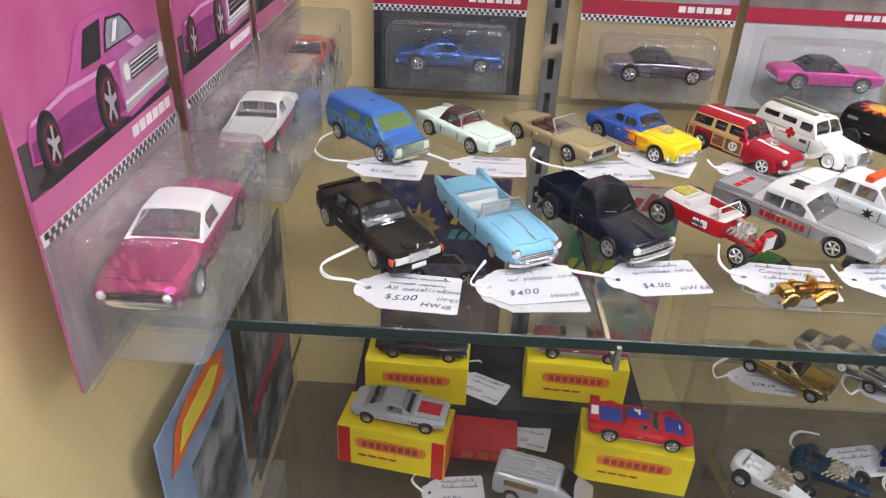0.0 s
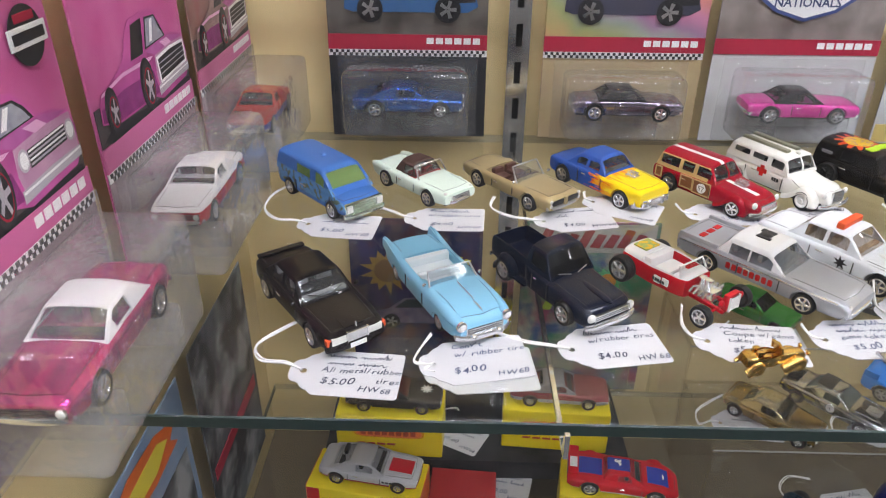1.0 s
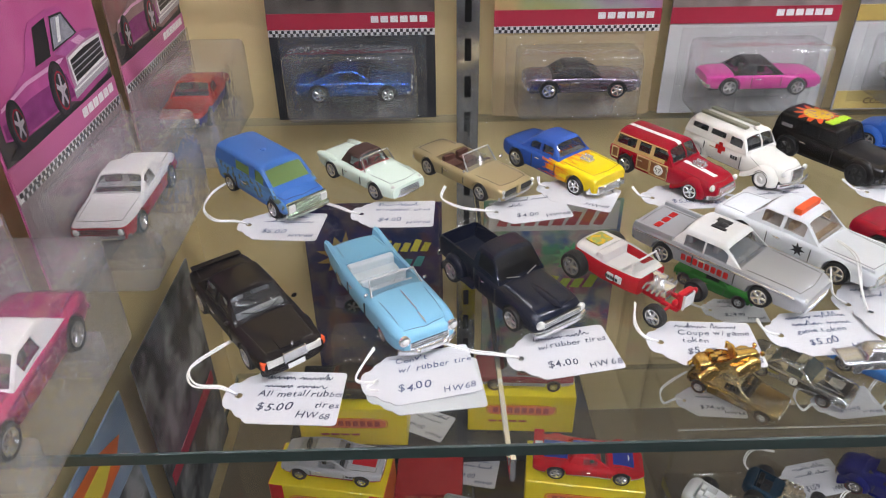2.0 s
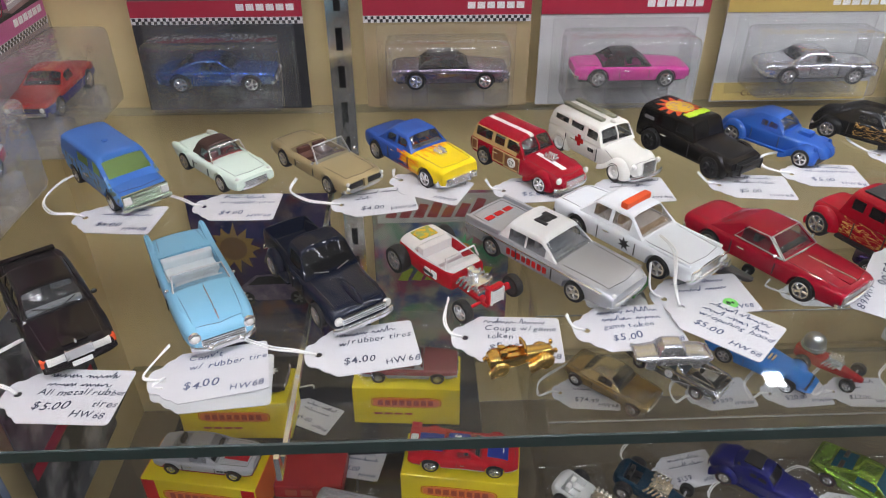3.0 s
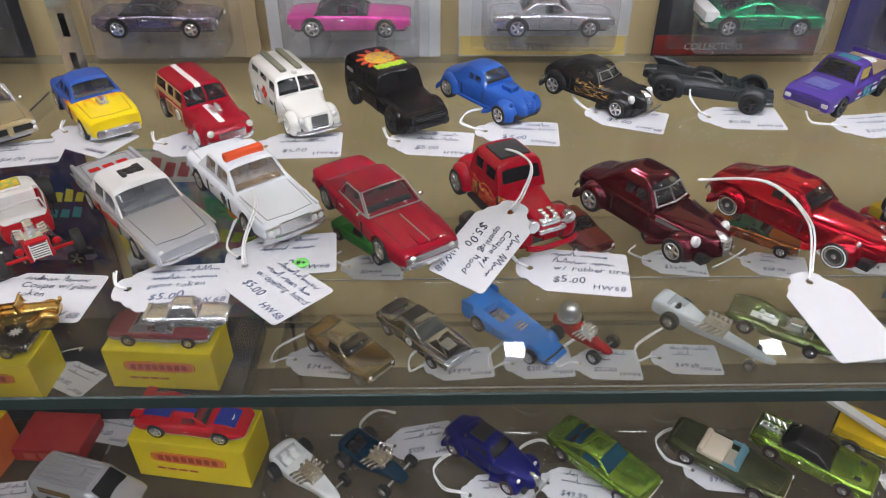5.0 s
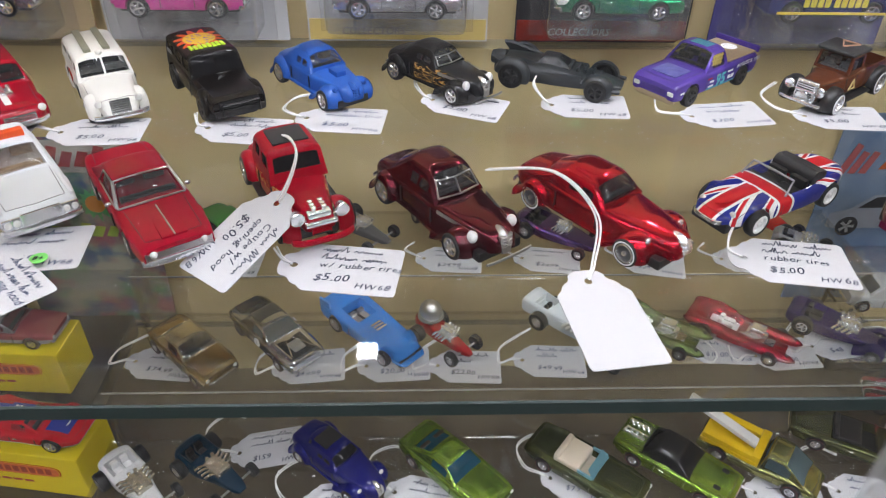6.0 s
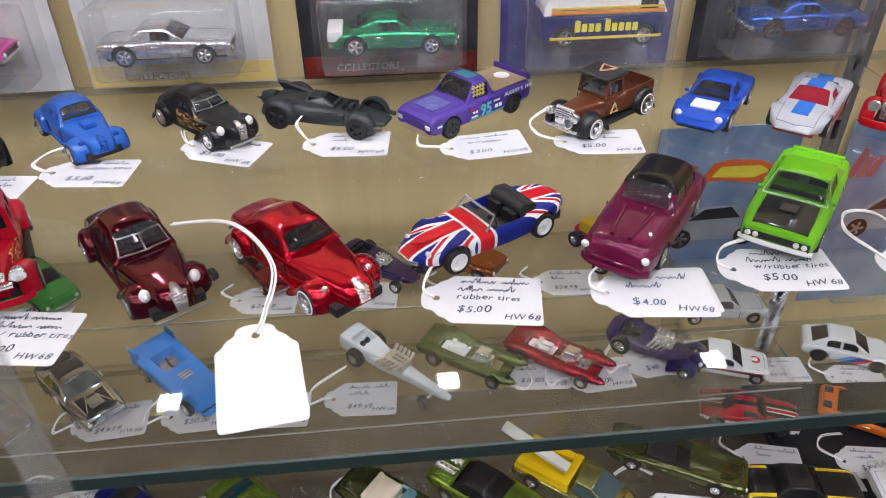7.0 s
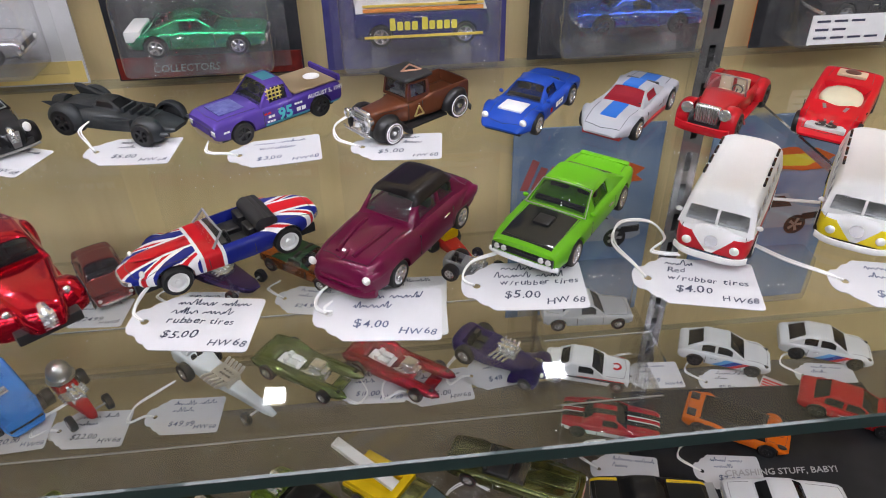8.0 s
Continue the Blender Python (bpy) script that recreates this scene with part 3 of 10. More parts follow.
def seam(root, tree, outline, name, mat=None):
    """A panel gap that follows the body seen from above."""
    pts = []
    for (xa, ya), (xb, yb) in zip(outline, outline[1:]):
        for k in range(9):
            t = k / 8
            hit = tree.ray_cast(Vector((xa + (xb - xa) * t, ya + (yb - ya) * t, 80.0)), Vector((0, 0, -1)))[0]
            if hit is not None:
                if not pts or (hit - Vector(pts[-1])).length > 0.2:
                    pts.append((hit.x, hit.y, hit.z + 0.02))
    if len(pts) > 4:
        bit(name, tube(bmesh.new(), pts, 0.13, 5), mat or BLACKPL, root)


def sedan(root, L, W, wb, mat, roofmat=None, glass=None, hood=13.0, belt=14.5, deck=13.5, roof=21.0, gh=None, win=None, rf=5.2, rr=5.4, style="spoke", crown=1.2, chassis=None, interior=None, st=None, recess=(), arch=1.18, track=None, soft=9, lid=True):
    """A closed or open car body with cabin, wheels and chassis."""
    st = st or three_box(L, W, hood, belt, deck)
    arches = [(wb / 2, rf, rf * arch), (-wb / 2, rr, rr * arch)]
    body = hull(st, arches, recess)
    tree = BVHTree.FromBMesh(body)
    bit("body", body, mat, root, sharp=42)
    if gh:
        base, top = gh
        shell, gl = cabin(base, top, belt - 1.2, roof - crown, win or {"side": [(0.14, 0.47, 0.2, 0.88), (0.53, 0.84, 0.2, 0.88)], "front": [(0.06, 0.94, 0.12, 0.9)], "rear": [(0.08, 0.92, 0.15, 0.88)]}, crown, soft)
        bit("roof", shell, roofmat or mat, root, sharp=50)
        glaze(root, gl, glass or WINDOW)
        bm = bmesh.new()
        x0, x1, w = base
        for sx in (x0 + (x1 - x0) * 0.22, x0 + (x1 - x0) * 0.58):
            for s in (1, -1):
                cuboid(bm, sx - 1.5, sx + 1.2, s * w * 0.45 - w * 0.3, s * w * 0.45 + w * 0.3, belt - 2.5, belt + 3.4, 0.8)
        cuboid(bm, x1 - 6, x1 - 3, -w * 0.8, w * 0.8, belt - 2.5, belt + 0.6, 0.5)
        bit("interior", bm, interior or PALEPL, root)
        for s in (1, -1):
            for dx in (x0 + (x1 - x0) * 0.36, x0 + (x1 - x0) * 0.94):
                hw = float(np.interp(dx, [p[0] for p in sorted(st)], [p[1] for p in sorted(st)]))
                bit("door_line", cuboid(bmesh.new(), dx - 0.14, dx + 0.14, s * hw - 0.5, s * hw + 0.03, 6.2, belt - 2.6), BLACKPL, root)
            bit("door_handle", cuboid(bmesh.new(), x0 + (x1 - x0) * 0.44, x0 + (x1 - x0) * 0.54, s * (hw + 0.1) - 0.3, s * (hw + 0.1) + 0.3, belt - 4.2, belt - 3.5, 0.2, 1), CHROME, root)
        if lid:
            seam(root, tree, [(x1 + 1.5, -w * 0.86), (L / 2 - 3.5, -w * 0.78), (L / 2 - 2.2, 0), (L / 2 - 3.5, w * 0.78), (x1 + 1.5, w * 0.86)], "hood_line")
            if x0 > -L / 2 + 7:
                seam(root, tree, [(x0 - 1.5, -w * 0.82), (-L / 2 + 2.5, -w * 0.76), (-L / 2 + 2.0, 0), (-L / 2 + 2.5, w * 0.76), (x0 - 1.5, w * 0.82)], "boot_line")
    elif lid:
        q = [p[1] for p in sorted(st)]
        seam(root, tree, [(L * 0.2, -W * 0.37), (L / 2 - 4, -W * 0.34), (L / 2 - 2.6, 0), (L / 2 - 4, W * 0.34), (L * 0.2, W * 0.37)], "hood_line")
        seam(root, tree, [(-L * 0.3, -W * 0.35), (-L / 2 + 3, -W * 0.32), (-L / 2 + 2.4, 0), (-L / 2 + 3, W * 0.32), (-L * 0.3, W * 0.35)], "boot_line")
        for s in (1, -1):
            for dx in (-L * 0.11, L * 0.12):
                hw = float(np.interp(dx, [p[0] for p in sorted(st)], q))
                bit("door_line", cuboid(bmesh.new(), dx - 0.14, dx + 0.14, s * hw - 0.5, s * hw + 0.03, 6.2, belt - 2.8), BLACKPL, root)
            bit("door_handle", cuboid(bmesh.new(), -L * 0.09, -L * 0.05, s * (hw + 0.1) - 0.3, s * (hw + 0.1) + 0.3, belt - 4.0, belt - 3.3, 0.2, 1), CHROME, root)
    wheels(root, wb, track or W, rf, rr, style)
    underside(root, L, W, chassis)
    return root


def patterned(name, make, rough=0.3, metal=0.0, coat=0.7):
    g = Graph(name)
    g.set(base=make(g), rough=rough, metal=metal, coat=min(1.0, coat * 0.75), coat_rough=0.015, spec=0.04)
    g.bump(g.noise(1.8, 3), 0.05, 0.0002)
    return g.mat


def print_mat(name, a, b, scale=0.04, rough=0.35):
    def make(g):
        n = g.noise(scale, 3)
        return g.mix(g.m("MULTIPLY_ADD", g.m("SUBTRACT", n, 0.5), 2.2, 0.5), a, b)
    return patterned(name, make, rough, 0, 0.3)


def flame_paint(base, hot, tip, x0, reach, low=None):
    """Flames that lick back from the nose over the base colour."""
    def make(g):
        x, y, z, v = g.obj()
        st = g.node("ShaderNodeMapping")
        st.inputs["Scale"].default_value = (0.16, 1.0, 1.0)
        g.t.links.new(v, st.inputs[0])
        n = g.noise(0.62, 2.5, st.outputs[0])
        f = g.m("MULTIPLY_ADD", g.m("SUBTRACT", n, 0.5), reach, x)
        a = g.m("GREATER_THAN", f, x0)
        b = g.m("GREATER_THAN", f, x0 + 4.0)
        c = g.m("GREATER_THAN", f, x0 + 11.0)
        col = g.mix(a, base, tip)
        col = g.mix(b, col, tuple((p + q) / 2 for p, q in zip(tip, hot)))
        return g.mix(c, col, hot)
    return patterned("flame_paint", make)


def side_flames(base, tip, hot, x0, x1, z0, z1):
    """Thin flame licks on the flanks."""
    def make(g):
        x, y, z, v = g.obj()
        st = g.node("ShaderNodeMapping")
        st.inputs["Scale"].default_value, st.inputs["Rotation"].default_value = (0.25, 0.2, 1.2), (0, radians(12), 0)
        g.t.links.new(v, st.inputs[0])
        n = g.noise(0.6, 2, st.outputs[0])
        band = g.m("MULTIPLY", g.m("MULTIPLY", g.m("GREATER_THAN", x, x0), g.m("LESS_THAN", x, x1)), g.m("MULTIPLY", g.m("GREATER_THAN", z, z0), g.m("LESS_THAN", z, z1)))
        ridge = g.m("ABSOLUTE", g.m("SUBTRACT", n, 0.5))
        a = g.m("MULTIPLY", band, g.m("LESS_THAN", ridge, 0.03))
        b = g.m("MULTIPLY", band, g.m("LESS_THAN", ridge, 0.011))
        return g.mix(b, g.mix(a, base, tip), hot)
    return patterned("flame_striped_paint", make)


def stripe_paint(base, stripe, y0, y1, extra=None):
    """Stripes along the car where y0 < |y| < y1 on faces that look up."""
    def make(g):
        x, y, z, v = g.obj()
        ay = g.m("ABSOLUTE", y)
        a = g.m("MULTIPLY", g.m("GREATER_THAN", ay, y0), g.m("LESS_THAN", ay, y1))
        c = g.mix(a, base, stripe)
        return extra(g, c, x, y, z) if extra else c
    return patterned("striped_paint", make)


def below_paint(top, low, z0):
    def make(g):
        x, y, z, v = g.obj()
        return g.mix(g.m("LESS_THAN", z, z0), top, low)
    return patterned("two_tone_paint", make)


def pod_mesh(x0, x1, y, z, ry, rz, power=2.4):
    bm = bmesh.new()
    rings = []
    for k in range(13):
        t = k / 12
        s = max(0.02, (1 - abs(2 * t - 1) ** power)) ** 0.5
        rings.append([bm.verts.new((x0 + (x1 - x0) * t, y + ry * s * math.cos(a), z + rz * s * math.sin(a))) for a in (j * math.tau / 12 for j in range(12))])
    for a, b in zip(rings, rings[1:]):
        for k in range(12):
            bm.faces.new((a[k], a[(k + 1) % 12], b[(k + 1) % 12], b[k]))
    bm.faces.new(rings[0]), bm.faces.new(rings[-1])
    return bm


def fender(root, x, r, y0, y1, tail, mat, ztail=5.0, lead=-25, name="fender", flare=1.0):
    """A rounded wing over a wheel at x, running back to a tail."""
    bm = bmesh.new()
    path = []
    R = r * 1.35
    for k in range(13):
        a = radians(lead + (170 - lead) * k / 12)
        path.append((x + R * math.cos(a) * 1.05, r + R * math.sin(a) * flare))
    if tail:
        path = path[:-3]
        xs, zs = path[-1]
        for k in range(1, 6):
            t = k / 5
            path.append((xs + (x - tail - xs) * t, zs + (ztail - zs) * (1 - (1 - t) ** 1.6)))
    sgn = 1 if y1 > y0 else -1
    rings = []
    for i, (px, pz) in enumerate(path):
        a, b = path[max(i - 1, 0)], path[min(i + 1, len(path) - 1)]
        d = Vector((b[0] - a[0], 0, b[1] - a[1])).normalized()
        nrm = Vector((-d.z, 0, d.x))
        if nrm.z < 0 and i < len(path) - 1 and pz > r * 1.2:
            nrm = -nrm
        if (Vector((px - x, 0, pz - r))).dot(nrm) < 0:
            nrm = -nrm
        ring = []
        for t, drop in ((0, 0.3), (0.25, 0), (0.5, 0.1), (0.75, 0.7), (0.92, 1.8), (1.0, 3.2), (0.94, 3.4), (0.8, 2.0), (0.5, 1.3), (0.0, 1.5)):
            p = Vector((px, y0 + (y1 - y0) * t, pz)) - nrm * drop
            ring.append(bm.verts.new(p))
        rings.append(ring)
    n = len(rings[0])
    for a, b in zip(rings, rings[1:]):
        for k in range(n):
            bm.faces.new((a[k], a[(k + 1) % n], b[(k + 1) % n], b[k]))
    bm.faces.new(rings[0]), bm.faces.new(rings[-1])
    return bit(name, bm, mat, root, sharp=60)


def pod(root, x0, x1, y, z, ry, rz, mat, name="fender", power=2.4):
    """A smooth streamlined pod."""
    return bit(name, pod_mesh(x0, x1, y, z, ry, rz, power), mat, root, sharp=60)


def lettering(root, words, size, m, mat, name="lettering", bold=0.0, shear=0.0, align="CENTER"):
    me = text_mesh(words, size / 1000, shear, bold / 1000, align)
    ob = link(name, me, mat, root)
    ob.matrix_local = m
    return ob


def bars_on(root, m, w, h, mat, n=3, name="print"):
    """Unreadable print as small bars, in the plane of m."""
    bm = bmesh.new()
    for k in range(n):
        x0 = -w / 2 + k * w / n
        cuboid(bm, x0, x0 + w / n * 0.8, -h / 2, h / 2, 0, 0.12)
    ob = bit(name, bm, mat, root)
    ob.matrix_local = m
    return ob


def on_side(x, y, z, left=True, lean=0.0):
    """A frame for print on a flank; it reads along the car from outside."""
    return pose(x / 1000, y / 1000, z / 1000, 90 - lean, 0, 180 if left else 0)


def on_top(x, y, z, turn=-90, tip=0.0):
    return pose(x / 1000, y / 1000, z / 1000, 0, 0, turn) @ pose(0, 0, 0, tip)


def blower(root, x, z, mat=None):
    bit("engine_scoop", cuboid(bmesh.new(), x - 3.5, x + 3.5, -2.6, 2.6, z - 1, z + 1.4, 0.5), mat or CHROME, root)
    for s in (1, -1):
        for k in range(4):
            bit("intake_stack", lathe(bmesh.new(), [(0.55, z), (0.7, z + 2.9), (0.3, z + 3.0)], 8, "z", (x - 2.6 + k * 1.7, s * 1.5, 0)), mat or CHROME, root)


def mirrors(root, x, hw, z, mat):
    for s in (1, -1):
        bit("wing_mirror", ball(bmesh.new(), (x, s * (hw + 0.9), z), (0.8, 1.3, 1.0), 10), mat, root)


# ---- the back row on the main shelf ----
def blue_van():
    def make(g):
        x, y, z, v = g.obj()
        side = g.m("GREATER_THAN", g.m("ABSOLUTE", y), 12.2)
        band = g.m("MULTIPLY", side, g.m("MULTIPLY", g.m("GREATER_THAN", z, 8.0), g.m("LESS_THAN", z, 17.5)))
        n = g.noise(0.3, 3)
        art = g.mix(g.m("GREATER_THAN", n, 0.55), (0.1, 0.25, 0.5), g.mix(g.noise(0.7, 2), (0.03, 0.07, 0.16), (0.2, 0.24, 0.08)))
        return g.mix(band, (0.05, 0.15, 0.44), art)
    mat = patterned("mural_van_paint", make)
    r = car_root("blue metal toy panel van with a mural and green windows", (0.001, 0.191), (0.033, 0.157), "R", 28)
    L, W = 68, 28
    st = [(-34, 13.2, 6, 14, 15), (-33, 13.8, 5, 14.5, 15.5), (-10, 14, 4.5, 14.6, 15.5), (14, 14, 4.5, 14.4, 15.5), (20, 13.8, 4.5, 14, 15.4), (30, 13.4, 5, 12.2, 14.2), (33, 13, 5.5, 11, 13.0), (34, 12.6, 6.5, 9.5, 11)]
    sedan(r, L, W, 43, mat, mat, GREENWIN, 15, 15.5, 15, 27, ((-34, 24.5, 13.9), (-33, 12, 12.4)), {"side": [(0.08, 0.24, 0.25, 0.8), (0.34, 0.6, 0.3, 0.75)], "front": [(0.08, 0.92, 0.26, 0.82)]}, 5.3, 5.3, "spoke", 0.9, st=st)
    pale = plain("pale_green_chrome", (0.55, 0.62, 0.52), 0.22, 0.9)
    bit("front_plate", cuboid(bmesh.new(), 33.0, 34.6, -12.4, 12.4, 5.6, 12.6, 0.5), pale, r)
    for z in (7.6, 9.2, 10.8):
        bit("grille_bar", cuboid(bmesh.new(), 34.4, 35.2, -7.2, 7.2, z - 0.35, z + 0.35, 0.15, 1), pale, r)
    bumper(r, 35.0, 13.2, 5.0, 2.8, 1.8, 1.0, pale)
    for s in (1, -1):
        bit("headlight", cuboid(bmesh.new(), 34.2, 35.4, s * 10.0 - 2.0, s * 10.0 + 2.0, 7.4, 11.4, 0.5), LAMP, r)
    bit("roof_vent", pod_mesh(-6, -2, 0, 27.2, 1.6, 0.8), mat, r)


def convertible(label, place, mat, inner, L=70, W=28, hood=12.5, belt=13.2, wb=42, cockpit=(-12, 7), fl=8.5, style="spoke", rf=5.2, rr=5.4, hw=0.77, side="R", chassis=None, st=None, rakes=4.0, zscreen=19.5, glass=None, frame=None):
    r = car_root(label, *place, side, W)
    sedan(r, L, W, wb, mat, None, None, hood, belt, belt - 0.4, 20, None, rf=rf, rr=rr, style=style, chassis=chassis, st=st, recess=[(cockpit[0], cockpit[1], hw, fl)])
    w = W / 2 * hw - 0.3
    bm = bmesh.new()
    cuboid(bm, cockpit[0] + 0.1, cockpit[1] - 0.1, -w, w, fl - 0.6, fl + 0.25)
    cuboid(bm, cockpit[1] - 2.5, cockpit[1] + 0.2, -w, w, fl, belt - 0.2, 0.4)
    bit("interior", bm, inner, r)
    seats(r, cockpit[0] + 5.0, w, fl, belt + 0.8, inner)
    steering(r, cockpit[1] - 4, w * 0.5, belt - 1.0)
    screen(r, cockpit[1] + 3.5, W / 2 * 0.8, belt - 0.6, zscreen, rakes, glass, frame)
    return r


def white_roadster():
    mat = enamel((0.66, 0.78, 0.68))
    r = convertible("cream white metal toy roadster with a brown soft top", ((0.058, 0.203), (0.0835, 0.1765)), mat, REDPL, L=66, W=27, wb=38, cockpit=(-6, 6))
    shell, gl = cabin((-13, 6, 10), (-9, 1.5, 8.2), 12.5, 18.8, {"side": [(0.12, 0.62, 0.1, 0.8)], "rear": [(0.2, 0.8, 0.3, 0.8)], "front": [(0.02, 0.98, 0.02, 0.88)]}, 1.6)
    bit("soft_top", shell, plain("brown_soft_top", (0.06, 0.03, 0.022), 0.55), r, "dark brown soft top", 40)
    glaze(r, gl, WINDOW)
    bumper(r, 33.4, 11, 5.6, 2.2, 1.6, 4)
    bumper(r, -33.4, 11, 6.4, 2.2, 1.6, 4)
    grille(r, 33.2, 6.5, 6.2, 9.0, 3)
    lamps(r, 31.2, 9.6, 10.2, 1.7)
    for s in (1, -1):
        pod(r, -34, -14, s * 11.2, 11.0, 2.3, 3.0, mat, "rear_fin")


def tan_convertible():
    mat = enamel((0.44, 0.355, 0.19), 0.4)
    r = convertible("gold-tan metal toy convertible with a brown interior", ((0.114, 0.204), (0.141, 0.173)), mat, BROWNPL, L=74, W=28, wb=43, cockpit=(-17, 6), hood=12.8, belt=13.0, zscreen=20.5, rakes=5.5, glass=clear("pale_windscreen", (0.93, 0.96, 0.97), 0.9, 0.04, 0.1), frame=SATIN)
    bumper(r, 37.2, 12.6, 6.0, 2.2, 1.4, 2, SATIN)
    for s in (1, -1):
        bit("grille", cuboid(bmesh.new(), 36.2, 37.4, s * 6.2 - 4.8, s * 6.2 + 4.8, 7.4, 10.6, 0.4), BLACKPL, r)
        for k in (-1.5, 1.5):
            bit("headlight", ball(bmesh.new(), (37.0, s * 11.2, 9.1 + k * 0.9), (0.8, 1.2, 1.2)), LAMP, r)
    bit("nose_divider", cuboid(bmesh.new(), 35.8, 38.2, -1.2, 1.2, 6.4, 11.4, 0.5), mat, r)
    mirrors(r, 10, 13.4, 14.2, CHROME)
    bumper(r, -37.2, 12.6, 7.0, 2.0, 1.4, 2, SATIN)


def hot_rod_coupe():
    mat = flame_paint((0.03, 0.09, 0.36), (0.85, 0.62, 0.01), (0.75, 0.13, 0.01), 3, 44)
    r = car_root("blue metal toy coupe with a yellow flame-painted nose", (0.164, 0.215), (0.195, 0.175), "R", 30)
    sedan(r, 72, 29, 46, mat, enamel((0.03, 0.09, 0.36)), SMOKE, 15.0, 16.0, 15.4, 24.5, ((-21, 10, 13.0), (-11, 2.5, 10.4)), {"side": [(0.12, 0.46, 0.25, 0.82), (0.54, 0.84, 0.25, 0.8)], "front": [(0.07, 0.93, 0.22, 0.84)], "rear": [(0.14, 0.86, 0.3, 0.85)]}, rf=5.6, rr=5.8, crown=2.6, soft=13)
    blower(r, 19, 15.4)
    bumper(r, 36.4, 13.2, 6.2, 5.0, 2.4, 4)
    grille(r, 37.3, 10.5, 4.8, 8.0, 5)
    for s in (1, -1):
        bit("overrider", pod_mesh(36, 38.8, s * 6, 6.4, 1.2, 2.8), CHROME, r)
    lamps(r, 34.5, 10, 10.6, 1.7)
    bumper(r, -36, 12, 7, 2.4, 1.6, 3)


def wood_panel(bm_root, x0, x1, s, y, z0, z1):
    bm = bmesh.new()
    cuboid(bm, x0, x1, s * y - 0.15, s * y + 0.15, z0, z1, 0.1, 1)
    bit("wood_panel", bm, plain("brown_wood_print", (0.2, 0.07, 0.02), 0.45, vary=0.4, scale=0.4), bm_root)
    bm = bmesh.new()
    for a, b, c, d in ((x0 - 0.6, x1 + 0.6, z0 - 0.8, z0), (x0 - 0.6, x1 + 0.6, z1, z1 + 0.8), (x0 - 0.8, x0, z0 - 0.8, z1 + 0.8), (x1, x1 + 0.8, z0 - 0.8, z1 + 0.8)):
        cuboid(bm, a, b, s * y - 0.3, s * y + 0.3, c, d, 0.15, 1)
    bit("wood_frame", bm, plain("tan_wood_trim", (0.5, 0.33, 0.14), 0.45), bm_root)


def woody():
    red = enamel((0.3, 0.003, 0.016))
    mat = stripe_paint((0.3, 0.003, 0.016), (0.75, 0.74, 0.7), -1, -0.5, lambda g, c, x, y, z: g.mix(g.m("MULTIPLY", g.m("GREATER_THAN", y, -3.5), g.m("MULTIPLY", g.m("LESS_THAN", y, -0.5), g.m("GREATER_THAN", z, 13.5))), c, (0.75, 0.74, 0.7)))
    r = car_root("red metal toy station wagon with wood-panelled sides and a white stripe", (0.228, 0.203), (0.255, 0.168), "R", 29)
    st = [(-35, 12.2, 6, 13, 14), (-34, 13, 5, 14, 15), (-10, 14, 4.5, 14, 15.5), (8, 14, 4.5, 14, 15.5), (16, 13.2, 4.5, 12.5, 15), (30, 12.2, 4.5, 11, 13.5), (34, 10.5, 5.5, 9, 11.5), (35, 9, 6.5, 8, 9)]
    tan = stripe_paint((0.3, 0.003, 0.016), (0, 0, 0), -2, -1, lambda g, c, x, y, z: g.mix(g.m('MULTIPLY', g.m('LESS_THAN', z, 22.4), g.m('LESS_THAN', x, 3.0)), g.mix(g.m('MULTIPLY', g.m('MULTIPLY', g.m('GREATER_THAN', y, -3.5), g.m('LESS_THAN', y, -0.5)), g.m('GREATER_THAN', z, 22.0)), c, (0.75, 0.74, 0.7)), (0.5, 0.33, 0.14)))
    sedan(r, 70, 28, 44, mat, tan, SMOKE, 14, 15.5, 15, 25, ((-33, 9, 12.8), (-31, 3, 11.0)), {"side": [(0.06, 0.3, 0.25, 0.85), (0.36, 0.56, 0.25, 0.85), (0.62, 0.95, 0.25, 0.85)], "front": [(0.05, 0.48, 0.2, 0.88), (0.52, 0.95, 0.2, 0.88)], "rear": [(0.1, 0.9, 0.25, 0.85)]}, rf=5.6, rr=5.6, crown=1.8, st=st, interior=BLACKPL)
    for s in (1, -1):
        wood_panel(r, -13.5, -6, s, 14.0, 7.5, 13.8)
        wood_panel(r, -4.5, 6, s, 14.05, 6.8, 13.8)
        wood_panel(r, -32, -28.5, s, 13.3, 8, 13.2)
        bit("number_roundel", lathe(bmesh.new(), [(0.01, -0.2), (2.9, -0.2), (2.9, 0.2), (0.01, 0.2)], 24, "y", (1, s * 14.4, 10.4)), WHITEINK, r)
        lettering(r, "57", 4.2, on_side(1, s * 14.75, 8.9, s > 0), BLACKINK)
        fender(r, 22, 5.6, s * 9.0, s * 14.2, 13, red, 6)
    blower(r, 17, 14.6)
    bumper(r, 35.6, 12.5, 5.5, 2.4, 1.6, 3)
    grille(r, 35.0, 6.5, 6.2, 9.8, 4)
    lamps(r, 33.0, 10.5, 10.6, 1.9)


